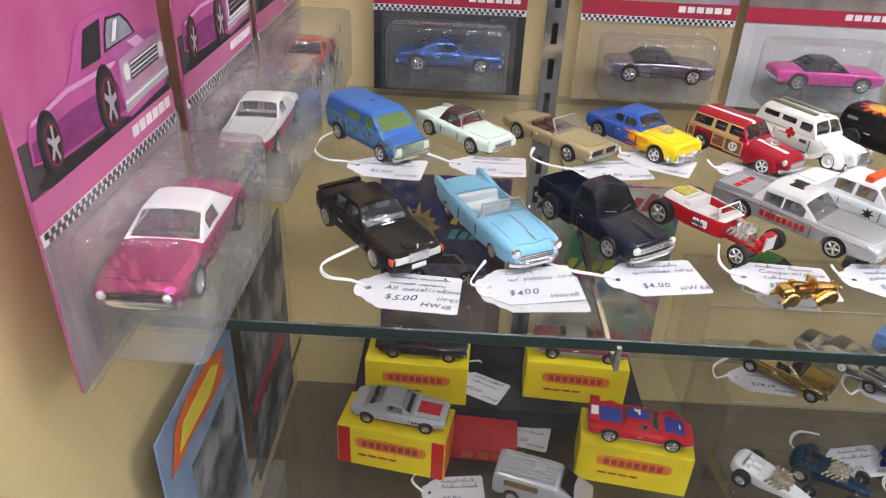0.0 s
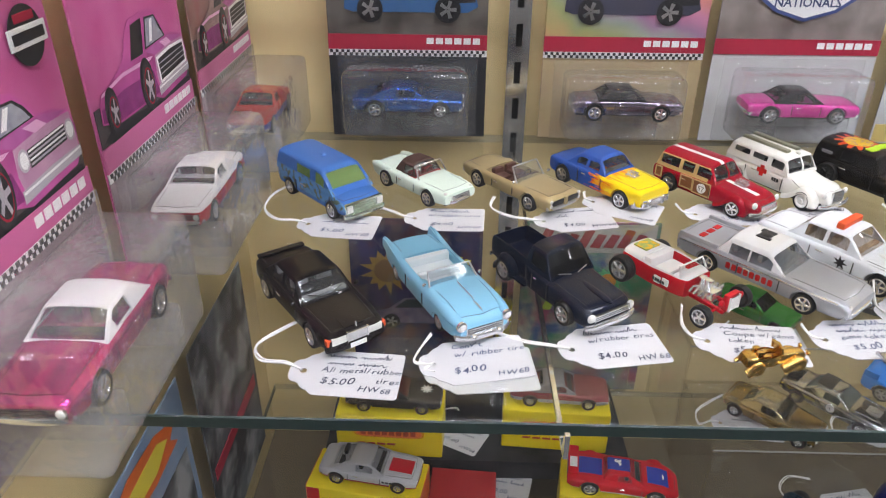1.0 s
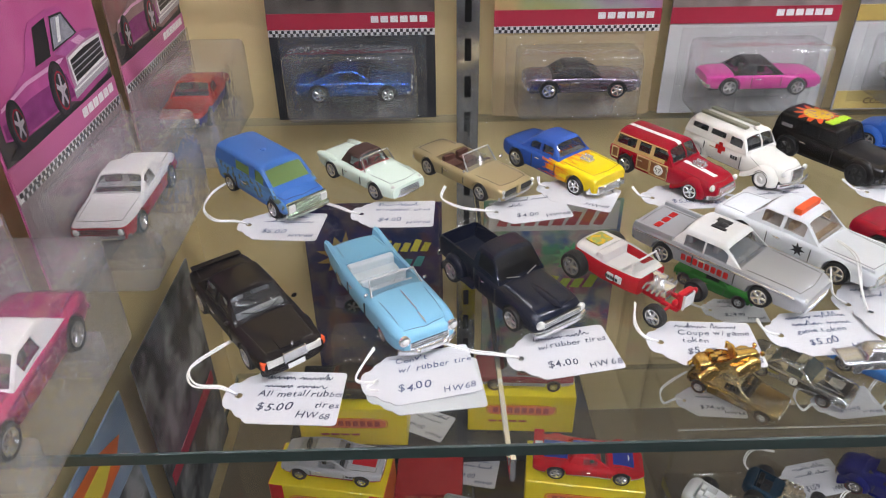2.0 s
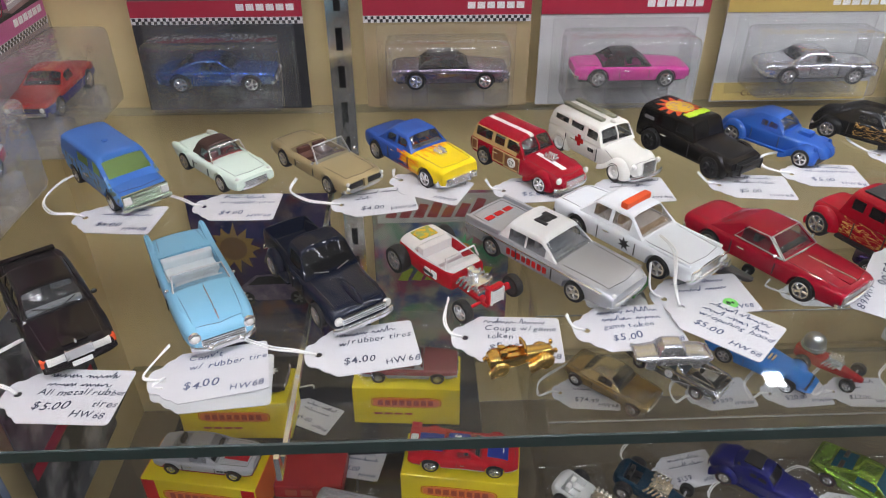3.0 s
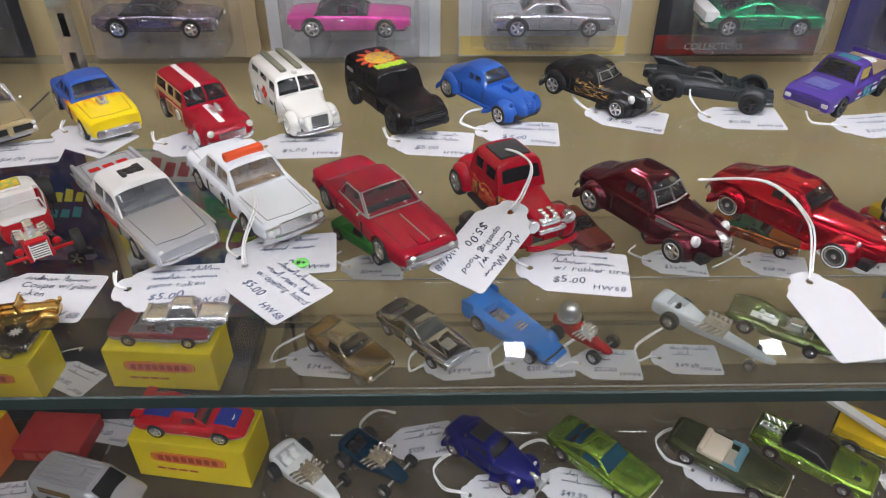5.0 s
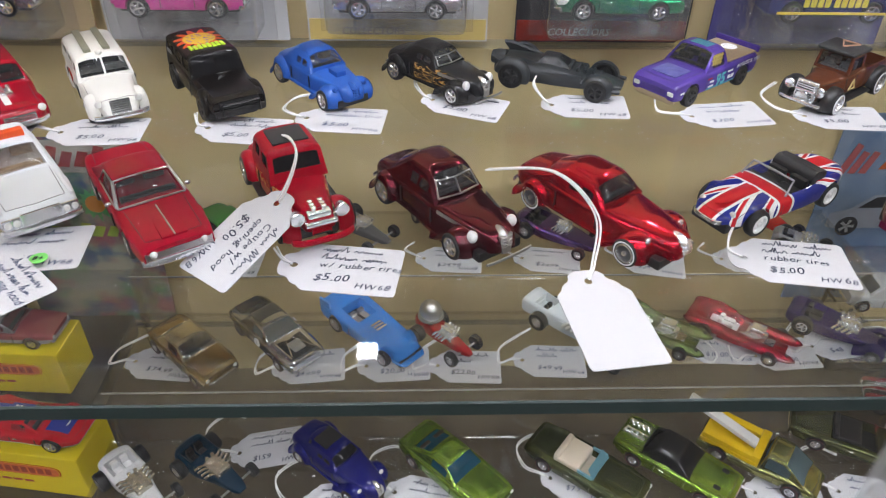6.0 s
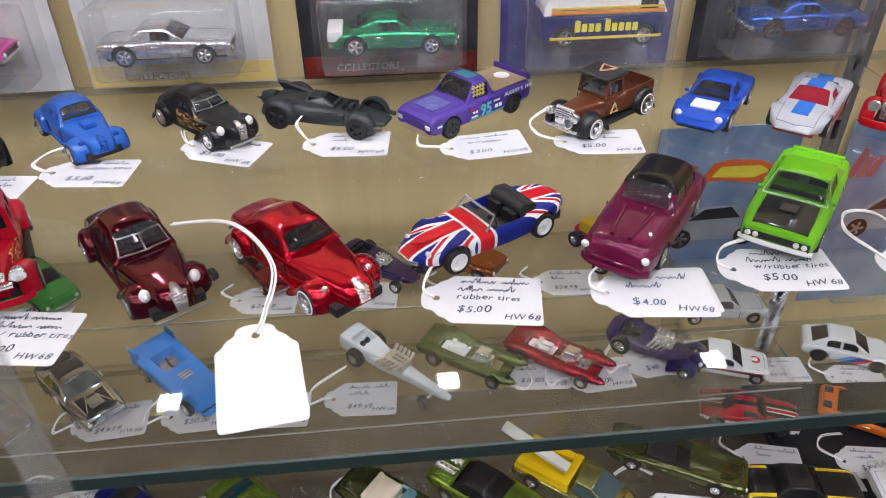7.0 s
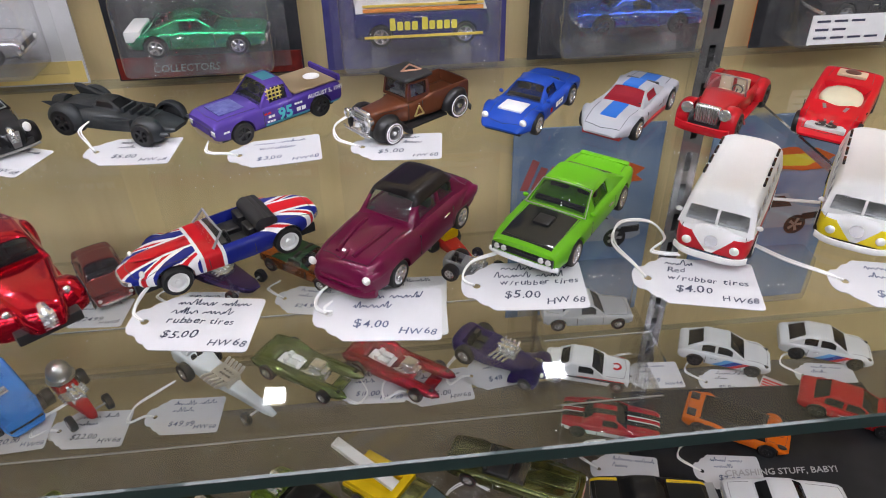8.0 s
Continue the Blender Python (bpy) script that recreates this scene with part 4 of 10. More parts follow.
def ambulance():
    mat = enamel((0.72, 0.71, 0.66))
    r = car_root("white metal toy ambulance with a red cross and roof boards", (0.2735, 0.222), (0.2995, 0.178), "R", 29)
    st = [(-35, 12.2, 6, 13, 15), (-34, 13, 5, 14, 16), (-10, 14, 4.5, 14, 16.5), (10, 13.6, 4.5, 14, 16.5), (16, 11.5, 4.5, 12.5, 16), (30, 9.5, 4.5, 11.5, 14.5), (34, 7.8, 5.5, 10, 12.5), (35, 6.8, 6.5, 8, 9.5)]
    sedan(r, 70, 28, 46, mat, mat, SMOKE, 14.5, 16.2, 16, 26, ((-34, 11, 13.2), (-32, 6, 11.6)), {"side": [(0.06, 0.26, 0.3, 0.8), (0.34, 0.58, 0.45, 0.8), (0.64, 0.9, 0.45, 0.8)], "front": [(0.06, 0.48, 0.2, 0.85), (0.52, 0.94, 0.2, 0.85)], "rear": [(0.2, 0.8, 0.3, 0.8)]}, rf=5.6, rr=5.8, crown=1.6, st=st, style="white", interior=BLACKPL)
    for s in (1, -1):
        fender(r, 23, 5.6, s * 7.5, s * 14.2, 14, mat, 5.5)
        fender(r, -23, 5.8, s * 11.0, s * 14.4, 9, mat, 6)
        bm = bmesh.new()
        cuboid(bm, -7.5, -4.9, s * 14.0 - 0.2, s * 14.0 + 0.2, 10.4, 17.0)
        cuboid(bm, -9.5, -2.9, s * 14.0 - 0.22, s * 14.0 + 0.22, 12.4, 15.0)
        bit("red_cross", bm, REDLENS, r)
        bars_on(r, on_side(4, s * 14.15, 11.5, s > 0), 5, 2.2, BLACKINK, 3)
    for y in (4.5, -4.5):
        bit("roof_board", cuboid(bmesh.new(), -30, 2, y - 1.7, y + 1.7, 25.6, 27.4, 0.5), plain("olive_board", (0.2, 0.2, 0.14), 0.6), r)
    bit("roof_lamp", ball(bmesh.new(), (5, 0, 26.3), (1.8, 1.8, 1.4)), mat, r)
    grille(r, 35.2, 4.2, 6.5, 13, 6)
    bumper(r, 36, 12.5, 5.5, 2.4, 1.6, 2)
    lamps(r, 33.0, 9.2, 11.5, 1.8)


def black_truck():
    mat = enamel((0.006, 0.005, 0.005))
    def make(g):
        x, y, z, v = g.obj()
        d = g.m("POWER", g.m("ADD", g.m("POWER", g.m("ADD", x, 16), 2.0), g.m("POWER", y, 2.0)), 0.5)
        a = g.m("ARCTAN2", y, g.m("ADD", x, 16.0))
        ray = g.m("MULTIPLY_ADD", g.m("SINE", g.m("MULTIPLY", a, 12.0)), 2.6, 11.0)
        sun = g.m("MULTIPLY", g.m("LESS_THAN", d, ray), g.m("GREATER_THAN", z, 25.2))
        core = g.m("MULTIPLY", g.m("LESS_THAN", d, 8.2), g.m("GREATER_THAN", z, 25.2))
        face = g.m("MULTIPLY", core, g.m("GREATER_THAN", g.noise(0.5, 2), 0.58))
        c = g.mix(sun, (0.006, 0.005, 0.005), (0.7, 0.09, 0.02))
        c = g.mix(core, c, (0.8, 0.5, 0.03))
        return g.mix(face, c, (0.3, 0.18, 0.3))
    roof = patterned("sunburst_roof_paint", make, 0.3, 0, 0.6)
    r = car_root("black toy utility truck with a sunburst printed on its roof", (0.329, 0.221), (0.354, 0.181), "R", 30)
    L, W = 68, 29
    st = [(-34, 13.6, 6, 15, 16), (-33, 14.2, 5.5, 16, 17), (-8, 14.4, 5.5, 16, 17), (6, 14.4, 5.5, 15, 16.5), (14, 14.2, 5.5, 14, 15.5), (31, 13.6, 6, 13, 14.5), (34, 12.8, 7, 12, 13)]
    sedan(r, L, W, 44, mat, roof, DARKWIN, 14.5, 16.5, 16, 26.5, ((-33.5, 8, 13.6), (-33, 4, 12.6)), {"side": [(0.06, 0.3, 0.25, 0.8), (0.36, 0.58, 0.25, 0.8), (0.66, 0.92, 0.35, 0.8)], "front": [(0.05, 0.48, 0.15, 0.88), (0.52, 0.95, 0.15, 0.88)]}, rf=6.6, rr=6.6, style="black", crown=0.7, st=st, track=31)
    bm = bmesh.new()
    for k in range(8):
        cuboid(bm, -6.5 + 0.5 * (k % 2), -1.5 + 0.4 * (k % 3), -9 + k * 2.3, -7.3 + k * 2.3, 26.2, 27.05, 0.2, 1)
    bit("title_print", bm, plain("lime_print", (0.45, 0.7, 0.03), 0.5), r)
    bumper(r, 35.2, 12.5, 7.0, 3.4, 2.0, 0.5, BLACKPL)
    grille(r, 34.4, 9.5, 8.5, 12.5, 3, BLACKPL)
    lamps(r, 34.2, 8.2, 10.4, 1.4, SMOKE)
    for s in (1, -1):
        fender(r, 22, 6.6, s * 11.0, s * 15.4, 0, mat, 7)
        bit("louvre", cuboid(bmesh.new(), -29, -22, s * 13.55, s * 13.95, 18.5, 20.5, 0.2), GREYPL, r)
    bm = bmesh.new()
    tube(bm, [(34, -9, 6), (37.5, -9, 6.5), (37.5, -9, 12), (37.5, 9, 12), (37.5, 9, 6.5), (34, 9, 6)], 0.7)
    bit("bull_bar", bm, BLACKPL, r)


def fat_coupe(label, place, mat, L=68, W=28, wb=42, roof=23, glass=None, style="spoke", nose_h=14.5, side="R", fend=None, gh=None, win=None, rr=6.0, rf=5.4, grill=None, board=None, tailz=13.0, z=SHELF, front_bar=True, trims=False):
    """A thirties coupe with a round back, separate wings and an upright nose."""
    r = car_root(label, *place, side, W, z)
    h, w = L / 2, W / 2
    st = [(-h, w * 0.5, 6.5, 9.5, 10.5), (-h + 2.5, w * 0.68, 5.2, 12, tailz + 1.5), (-h * 0.6, w * 0.82, 4.5, 14, tailz + 5.0), (-h * 0.1, w * 0.84, 4.5, 13.8, 15.6), (h * 0.2, w * 0.8, 4.5, 13.4, 15.4), (h * 0.6, w * 0.64, 4.5, 12.2, nose_h + 0.4), (h * 0.9, w * 0.46, 5, 10.6, nose_h - 1), (h * 0.97, w * 0.36, 5.4, 9.5, nose_h - 2.6), (h, w * 0.28, 6, 8, nose_h - 5)]
    gh = gh or ((-h * 0.66, h * 0.24, w * 0.78), (-h * 0.32, h * 0.05, w * 0.62))
    win = win or {"side": [(0.12, 0.34, 0.35, 0.86), (0.39, 0.56, 0.35, 0.86)], "front": [(0.08, 0.92, 0.26, 0.86)]}
    sedan(r, L, W, wb, mat, mat, glass or WINDOW, nose_h, 15.4, tailz, roof, gh, win, rf=rf, rr=rr, style=style, crown=4.0, st=st, arch=0.9, interior=BLACKPL, soft=24, lid=False)
    for s in (1, -1):
        fender(r, wb / 2, rf, s * w * 0.38, s * w * 1.0, 14, fend or mat, 5.0)
        fender(r, -wb / 2, rr, s * w * 0.62, s * w * 1.02, 11, fend or mat, 5.5, lead=-10)
        bit("running_board", cuboid(bmesh.new(), -wb / 2 + 6, wb / 2 - 7, s * w * 0.7 - 2.6, s * w * 0.7 + 2.6, 4.2, 5.6, 0.5), board or fend or mat, r)
    if not trims:
        lamps(r, wb / 2 + rf * 0.9, w * 0.62, 11.4, 1.5, grill)
    bit("nose_grille", pod_mesh(h - 9, h + 0.9, 0, 9.6, w * 0.17, nose_h * 0.33, 2.2), grill or CHROME, r)
    for k in range(5):
        bit("grille_bar", cuboid(bmesh.new(), h - 4.6 + 0.25 * k, h + 1.05 - 0.35 * abs(k - 2), -w * 0.15, w * 0.15, 6.6 + k * 1.35, 6.85 + k * 1.35, 0.05, 1), grill or SATIN, r)
    if trims:
        (gx0, gx1, gw), (qx0, qx1, qw) = gh
        zb, zt = 16.2, roof - 3.4
        bm = bmesh.new()
        for a, b in ((-0.86, 0.0), (0.0, 0.86)):
            lo, hi = 0.2, 0.86
            def spot(y, t):
                return (gx1 + (qx1 - gx1) * (t * 0.86 + 0.02) + 2.2 - 1.8 * abs(y) ** 2, y * (gw + (qw - gw) * t) * 0.98, zb - 1.4 + (zt + 1.2 - zb) * t)
            tube(bm, [spot(a, lo), spot(a, hi), spot(b, hi), spot(b, lo), spot(a, lo)], 0.42)
        bit("windscreen_frame", bm, SATIN, r, "silver split windscreen frame")
        for s in (1, -1):
            bm = bmesh.new()
            vs = [(h * 0.28, s * (w * 0.76 + 0.5), 12.0), (h * 0.76, s * (w * 0.545 + 0.4), 11.0), (h * 0.78, s * (w * 0.53 + 0.4), 12.2), (h * 0.28, s * (w * 0.76 + 0.5), 13.8)]
            bm.faces.new([bm.verts.new(v) for v in vs])
            bmesh.ops.solidify(bm, geom=bm.faces[:], thickness=0.5)
            bit("hood_grille", bm, SATIN, r)
            bit("headlight", pod_mesh(wb / 2 + rf * 0.7, wb / 2 + rf * 1.42, s * w * 0.62, 11.0, 1.9, 2.5), WHITEPL, r)
        bm = plate(bmesh.new(), [(-w * 0.2, 12.6), (w * 0.2, 12.6), (w * 0.12, 5.2), (-w * 0.12, 5.2)], 0, 1.2)
        ob = bit("grille_plate", bm, SATIN, r, "silver upright grille")
        ob.matrix_local = pose((h + 0.2) / 1000, 0, 0, 90, 0, 90) @ pose(0, 0, 0, -8)
    if front_bar:
        bumper(r, h + 2.6, w * 0.7, 5.0, 1.2, 0.8, 0.6, SATIN)
    bumper(r, -h - 0.6, w * 0.7, 6.0, 1.8, 1.0, 1.5)
    return r


def blue_gasser():
    mat = enamel((0.02, 0.09, 0.38))
    r = fat_coupe("bright blue metal toy coupe with big rear wings", ((0.383, 0.228), (0.410, 0.193)), mat, 66, 28, 44, 24, glass=WINDOW, style="spoke", rr=6.2, nose_h=14, grill=mat, front_bar=False)
    bit("hood_scoop", cuboid(bmesh.new(), 12, 20, -3, 3, 14, 17, 0.9), mat, r)


def batcar():
    mat = plain("charcoal_plastic", (0.02, 0.024, 0.027), 0.4, vary=0.25, scale=0.3, bump=0.5)
    r = car_root("matt charcoal toy jet car with tail fins and exposed wheels", (0.508, 0.221), (0.550, 0.203), "R", 31)
    st = [(-34, 9.5, 8, 10, 12), (-30, 11.5, 5, 11, 13.5), (-14, 12, 4, 10.5, 14.6), (0, 11.5, 3.8, 10, 14), (12, 10, 3.8, 9, 11), (26, 8.5, 4, 7.5, 9), (33, 6.5, 4.5, 6.8, 7.6), (35, 5, 5, 6.4, 6.8)]
    bit("body", hull(st, (), ()), mat, r, sharp=28)
    for s in (1, -1):
        bm = bmesh.new()
        vs = [(-6, s * 6, 13.5), (-18, s * 8.5, 15.5), (-30, s * 11.5, 17), (-35, s * 12.5, 16.6), (-31, s * 10.5, 13.5), (-14, s * 10.5, 11)]
        a = [bm.verts.new(p) for p in vs]
        b = [bm.verts.new((p[0], p[1] * 0.9, p[2] - 1.2)) for p in vs]
        bm.faces.new(a), bm.faces.new(b[::-1])
        for k in range(6):
            bm.faces.new((a[k], a[k - 1], b[k - 1], b[k]))
        bit("tail_fin", bm, mat, r, sharp=20)
        fender(r, -23, 7.2, s * 10, s * 15.5, 0, mat, 6, name="mudguard")
        fender(r, 23, 6.0, s * 8, s * 14.5, 0, mat, 6, name="mudguard")
        bm = bmesh.new()
        tube(bm, [(10, s * 8, 8), (23, s * 13, 6), (35, s * 10, 6)], 1.2)
        bit("wheel_strut", bm, mat, r)
        bit("side_blade", cuboid(bmesh.new(), -8, 14, s * 9.6 - 1.6, s * 9.6 + 1.6, 7.5, 11, 0.8), mat, r)
    shell, gl = cabin((-12, 7, 6.5), (-8, -1, 4), 13, 17, {"side": [(0.15, 0.85, 0.3, 0.85)], "front": [(0.1, 0.9, 0.2, 0.85)]}, 0.8)
    bit("canopy", shell, mat, r, sharp=20)
    glaze(r, gl, DARKWIN)
    for k in range(5):
        bit("panel_ridge", cuboid(bmesh.new(), 6 + k * 4, 7.5 + k * 4, -5 + k * 0.5, 5 - k * 0.5, 11, 14.4 - k * 0.75, 0.3), mat, r)
    bit("jet_nozzle", lathe(bmesh.new(), [(3.5, -38), (4.5, -34), (4.5, -30), (2, -30)], 18, "x", (0, 0, 11)), mat, r)
    wheels(r, 46, 31, 6.0, 7.2, "black", 5, 6)


def race_truck():
    def make(g):
        x, y, z, v = g.obj()
        n = g.noise(0.12, 2)
        c = g.mix(g.m("GREATER_THAN", g.m("MULTIPLY_ADD", n, 20, x), 6.0), (0.055, 0.03, 0.21), (0.08, 0.045, 0.27))
        teal = g.m("MULTIPLY", g.m("MULTIPLY", g.m("GREATER_THAN", z, 24.2), g.m("LESS_THAN", g.m("ABSOLUTE", y), 5.5)), g.m("LESS_THAN", g.m("ABSOLUTE", x), 3.6))
        low = g.m("MULTIPLY", g.m("LESS_THAN", z, 6.6), g.m("LESS_THAN", x, 10.0))
        return g.mix(low, g.mix(teal, c, (0.06, 0.28, 0.36)), (0.08, 0.3, 0.4))
    mat = patterned("purple_race_paint", make)
    r = car_root("purple metal toy race pickup truck with white sponsor print", (0.637, 0.227), (0.600, 0.199), "L", 29)
    L, W = 74, 29
    st = [(-37, 13.6, 6, 14, 15.5), (-36, 14.2, 5, 15, 16.5), (-12, 14.4, 4.5, 15, 16.5), (4, 14.4, 4.5, 14.5, 16.5), (12, 14.2, 4.5, 14.4, 16.2), (30, 14.0, 4.5, 14.2, 15.6), (36, 13.6, 5, 13.4, 14.8), (37, 13.2, 6, 12, 13)]
    sedan(r, L, W, 46, mat, mat, SMOKE, 14.5, 16.2, 16, 25.5, ((-8, 12, 13.2), (-5, 4, 10.6)), {"side": [(0.2, 0.85, 0.15, 0.85)], "front": [(0.06, 0.94, 0.12, 0.9)], "rear": [(0.15, 0.85, 0.2, 0.85)]}, rf=5.8, rr=5.8, style="black", crown=1.0, st=st, interior=BLACKPL)
    bit("bed_cover", cuboid(bmesh.new(), -35, -9, -12.6, 12.6, 16.2, 17.0, 0.3), plain("tan_bed_cover", (0.3, 0.22, 0.13), 0.5), r)
    bit("bed_print", lathe(bmesh.new(), [(0.01, 17.0), (4.5, 17.0), (4.5, 17.15), (0.01, 17.15)], 24, "z", (-28, 0, 0)), WHITEINK, r)
    bit("rear_spoiler", cuboid(bmesh.new(), -37.2, -35.4, -13.6, 13.6, 16, 19.4, 0.5), mat, r)
    bumper(r, 37.0, 12.5, 5.4, 3.0, 1.6, 2, plain("gold_bumper", (0.45, 0.36, 0.22), 0.4, 0.5))
    bit("hood_print", cuboid(bmesh.new(), 17, 31, -7.5, 7.5, 15.4, 16.05, 0.2), print_mat("blue_grey_print", (0.06, 0.06, 0.22), (0.16, 0.17, 0.38), 0.25), r)
    for s in (1, -1):
        lettering(r, "95", 8.5, on_side(-1.5, s * 14.55, 6.8, s > 0), plain("teal_print", (0.07, 0.45, 0.5), 0.5), bold=0.3)
        lettering(r, "AUGUST 5, 1995", 3.1, on_side(-26.5, s * 14.5, 12.3, s > 0), WHITEINK, bold=0.06)
        bars_on(r, on_side(6.5, s * 14.5, 10.0, s > 0), 4, 1.2, WHITEINK, 2)
        bars_on(r, on_side(7.0, s * 14.5, 7.6, s > 0), 5, 1.0, WHITEINK, 3)
        bars_on(r, on_side(-11, s * 14.5, 9.0, s > 0), 6, 2.0, WHITEINK, 2)
        bars_on(r, on_side(-9.6, s * 14.5, 12.2, s > 0), 5, 1.0, WHITEINK, 3)
        bars_on(r, on_side(8.6, s * 14.5, 12.0, s > 0), 4, 0.9, REDLENS, 2)
        bars_on(r, on_side(31.5, s * 14.1, 9.5, s > 0), 3.5, 1.0, WHITEINK, 2)
        bm = bmesh.new()
        for k in range(4):
            cuboid(bm, -1 + k * 2.2, -0.5 + k * 2.2, s * 12.2 - 0.3, s * 12.2 + 0.3, 17, 23.5)
        for k in range(3):
            cuboid(bm, -2, 7, s * 12.1 - 0.3, s * 12.1 + 0.3, 18 + k * 2, 18.5 + k * 2)
        bit("window_net", bm, plain("gold_net", (0.5, 0.4, 0.12), 0.6), r)
    grille(r, 37.2, 8, 7.4, 10.4, 3, mat)
    for s in (1, -1):
        bit("headlight", cuboid(bmesh.new(), 36.4, 37.5, s * 10.6 - 1.8, s * 10.6 + 1.8, 8.2, 10.4, 0.4), LAMP, r)


def model_a():
    mat = enamel((0.13, 0.042, 0.02), 0.3)
    r = car_root("brown metal toy vintage pickup with black wings and roof", (0.708, 0.215), (0.674, 0.190), "L", 30)
    st = [(-32, 11, 6, 17, 17.6), (-31, 11.5, 6, 17.5, 18), (-6, 11.5, 6, 17.5, 18), (-4, 10.5, 6, 15, 17.5), (9, 9.5, 6, 14, 16.5), (12, 7.5, 6, 13.5, 16), (28, 5.6, 6.5, 13.5, 15.5), (30, 5.4, 7, 13, 14.5)]
    sedan(r, 64, 26, 44, mat, mat, SMOKE, 15, 17.4, 17, 27, ((-6, 9, 9.6), (-5.5, 7.5, 9.0)), {"side": [(0.15, 0.85, 0.2, 0.85)], "front": [(0.08, 0.92, 0.15, 0.85)], "rear": [(0.2, 0.8, 0.3, 0.8)]}, rf=6.0, rr=6.8, style="whitewall", crown=0.8, st=st, recess=[(-30.5, -7.5, 0.8, 12)], arch=0.7, track=30)
    bit("roof_panel", cuboid(bmesh.new(), -8, 10.5, -10.2, 10.2, 26.0, 28.2, 1.2, 3), plain("black_vinyl_roof", (0.02, 0.02, 0.022), 0.6), r, "black vinyl roof panel")
    bm = bmesh.new()
    vs = [(5, 0), (-4, 4.5), (-4, -4.5)]
    for a, b in zip(vs, vs[1:] + vs[:1]):
        tube(bm, [(a[0] - 1, a[1], 28.4), (b[0] - 1, b[1], 28.4)], 0.5)
    bit("roof_emblem", bm, plain("copper_print", (0.45, 0.25, 0.16), 0.4), r)
    for s in (1, -1):
        fender(r, 22, 6.0, s * 8.5, s * 14.6, 13, BLACKPL, 4.5)
        fender(r, -22, 6.8, s * 10.5, s * 15, 10, BLACKPL, 4.5, lead=-5)
        bit("running_board", cuboid(bmesh.new(), -14, 12, s * 11.5 - 2.5, s * 11.5 + 2.5, 4.0, 5.2, 0.4), BLACKPL, r)
        bm = bmesh.new()
        for a, b in (((2, 13), (5, 8)), ((5, 8), (-1, 8)), ((-1, 8), (2, 13))):
            tube(bm, [(a[0], s * 10.4, a[1]), (b[0], s * 10.5, b[1])], 0.45)
        bit("door_emblem", bm, plain("gold_print", (0.45, 0.33, 0.12), 0.4), r)
    bit("radiator_shell", cuboid(bmesh.new(), 28.6, 30.8, -5.8, 5.8, 6.5, 16.0, 1.0, 3), CHROME, r, "chrome radiator shell")
    grille(r, 31.2, 4.4, 7.5, 14.4, 6)
    for s in (1, -1):
        bit("headlight", lathe(bmesh.new(), [(0.1, 29.5), (1.8, 30.2), (2.6, 32.8), (2.2, 33.2), (0.1, 32.8)], 20, "x", (0, s * 8.2, 12.8)), CHROME, r)
    bm = tube(bmesh.new(), [(31.2, -8.5, 11.2), (31.2, 8.5, 11.2)], 0.6)
    bit("lamp_bar", bm, CHROME, r)
    bumper(r, 34.5, 11, 6.0, 1.6, 1.0, 1)
    bm = bmesh.new()
    lathe(bm, [(1.5, 30.5), (3.2, 32), (3.2, 33.6), (0.5, 34)], 14, "x", (0, 0, 8))
    cuboid(bm, 26, 33, -6, 6, 5.2, 6.6, 0.5)
    bit("front_axle", bm, CHROME, r)


def sports_car(label, place, mat, L=70, W=30, wb=42, roof=18.5, glass=None, side="L", gh=None, hood=11.5, belt=12.8, rf=5.6, rr=5.8, style="spoke", deck=13.0, win=None, roofmat=None, nose=0.8, chassis=None, z=SHELF, root=None):
    r = root or car_root(label, *place, side, W, z)
    h, w = L / 2, W / 2
    st = [(-h, w * 0.84, 6.5, deck - 3, deck - 2), (-h + 2, w * 0.93, 5, deck - 1.5, deck), (-wb / 2, w, 4, deck - 0.8, deck + 0.4), (0, w * 0.94, 3.6, belt - 2.5, belt), (wb / 2 - 4, w * 0.98, 3.6, hood - 0.8, hood + 0.6), (wb / 2 + 4, w * 0.98, 3.6, hood - 1.2, hood), (h - 3, w * nose, 4, hood - 4, hood - 2.8), (h, w * nose * 0.8, 5, hood - 6, hood - 5.6)]
    sedan(r, L, W, wb, mat, roofmat or mat, glass or SMOKE, hood, belt, deck, roof, gh or ((-22, 12, w * 0.78), (-9, 1, w * 0.56)), win or {"side": [(0.2, 0.62, 0.2, 0.84)], "front": [(0.06, 0.94, 0.1, 0.92)], "rear": [(0.12, 0.88, 0.15, 0.85)]}, rf=rf, rr=rr, style=style, crown=1.2, st=st, chassis=chassis, interior=BLACKPL)
    return r


def blue_sports():
    mat = enamel((0.015, 0.06, 0.36))
    r = sports_car("glossy blue toy sports coupe with a white hood panel", ((0.771, 0.223), (0.745, 0.190)), mat, 70, 30, 41, 19)
    bit("hood_panel", cuboid(bmesh.new(), 14, 25, -6.5, 6.5, 11.2, 12.3, 0.3), WHITEPL, r)
    lamps(r, 30.5, 10.5, 9.2, 1.9)
    bit("air_intake", cuboid(bmesh.new(), 32.6, 34.7, -6, 6, 5.0, 6.4, 0.6), BLACKPL, r)
    mirrors(r, 8, 12.6, 13.2, mat)
    for s in (1, -1):
        bars_on(r, on_side(-4, s * 14.6, 8.5, s > 0), 9, 2.6, WHITEINK, 3)
        bars_on(r, on_side(6, s * 14.8, 8.0, s > 0), 3, 2.2, REDLENS, 1)


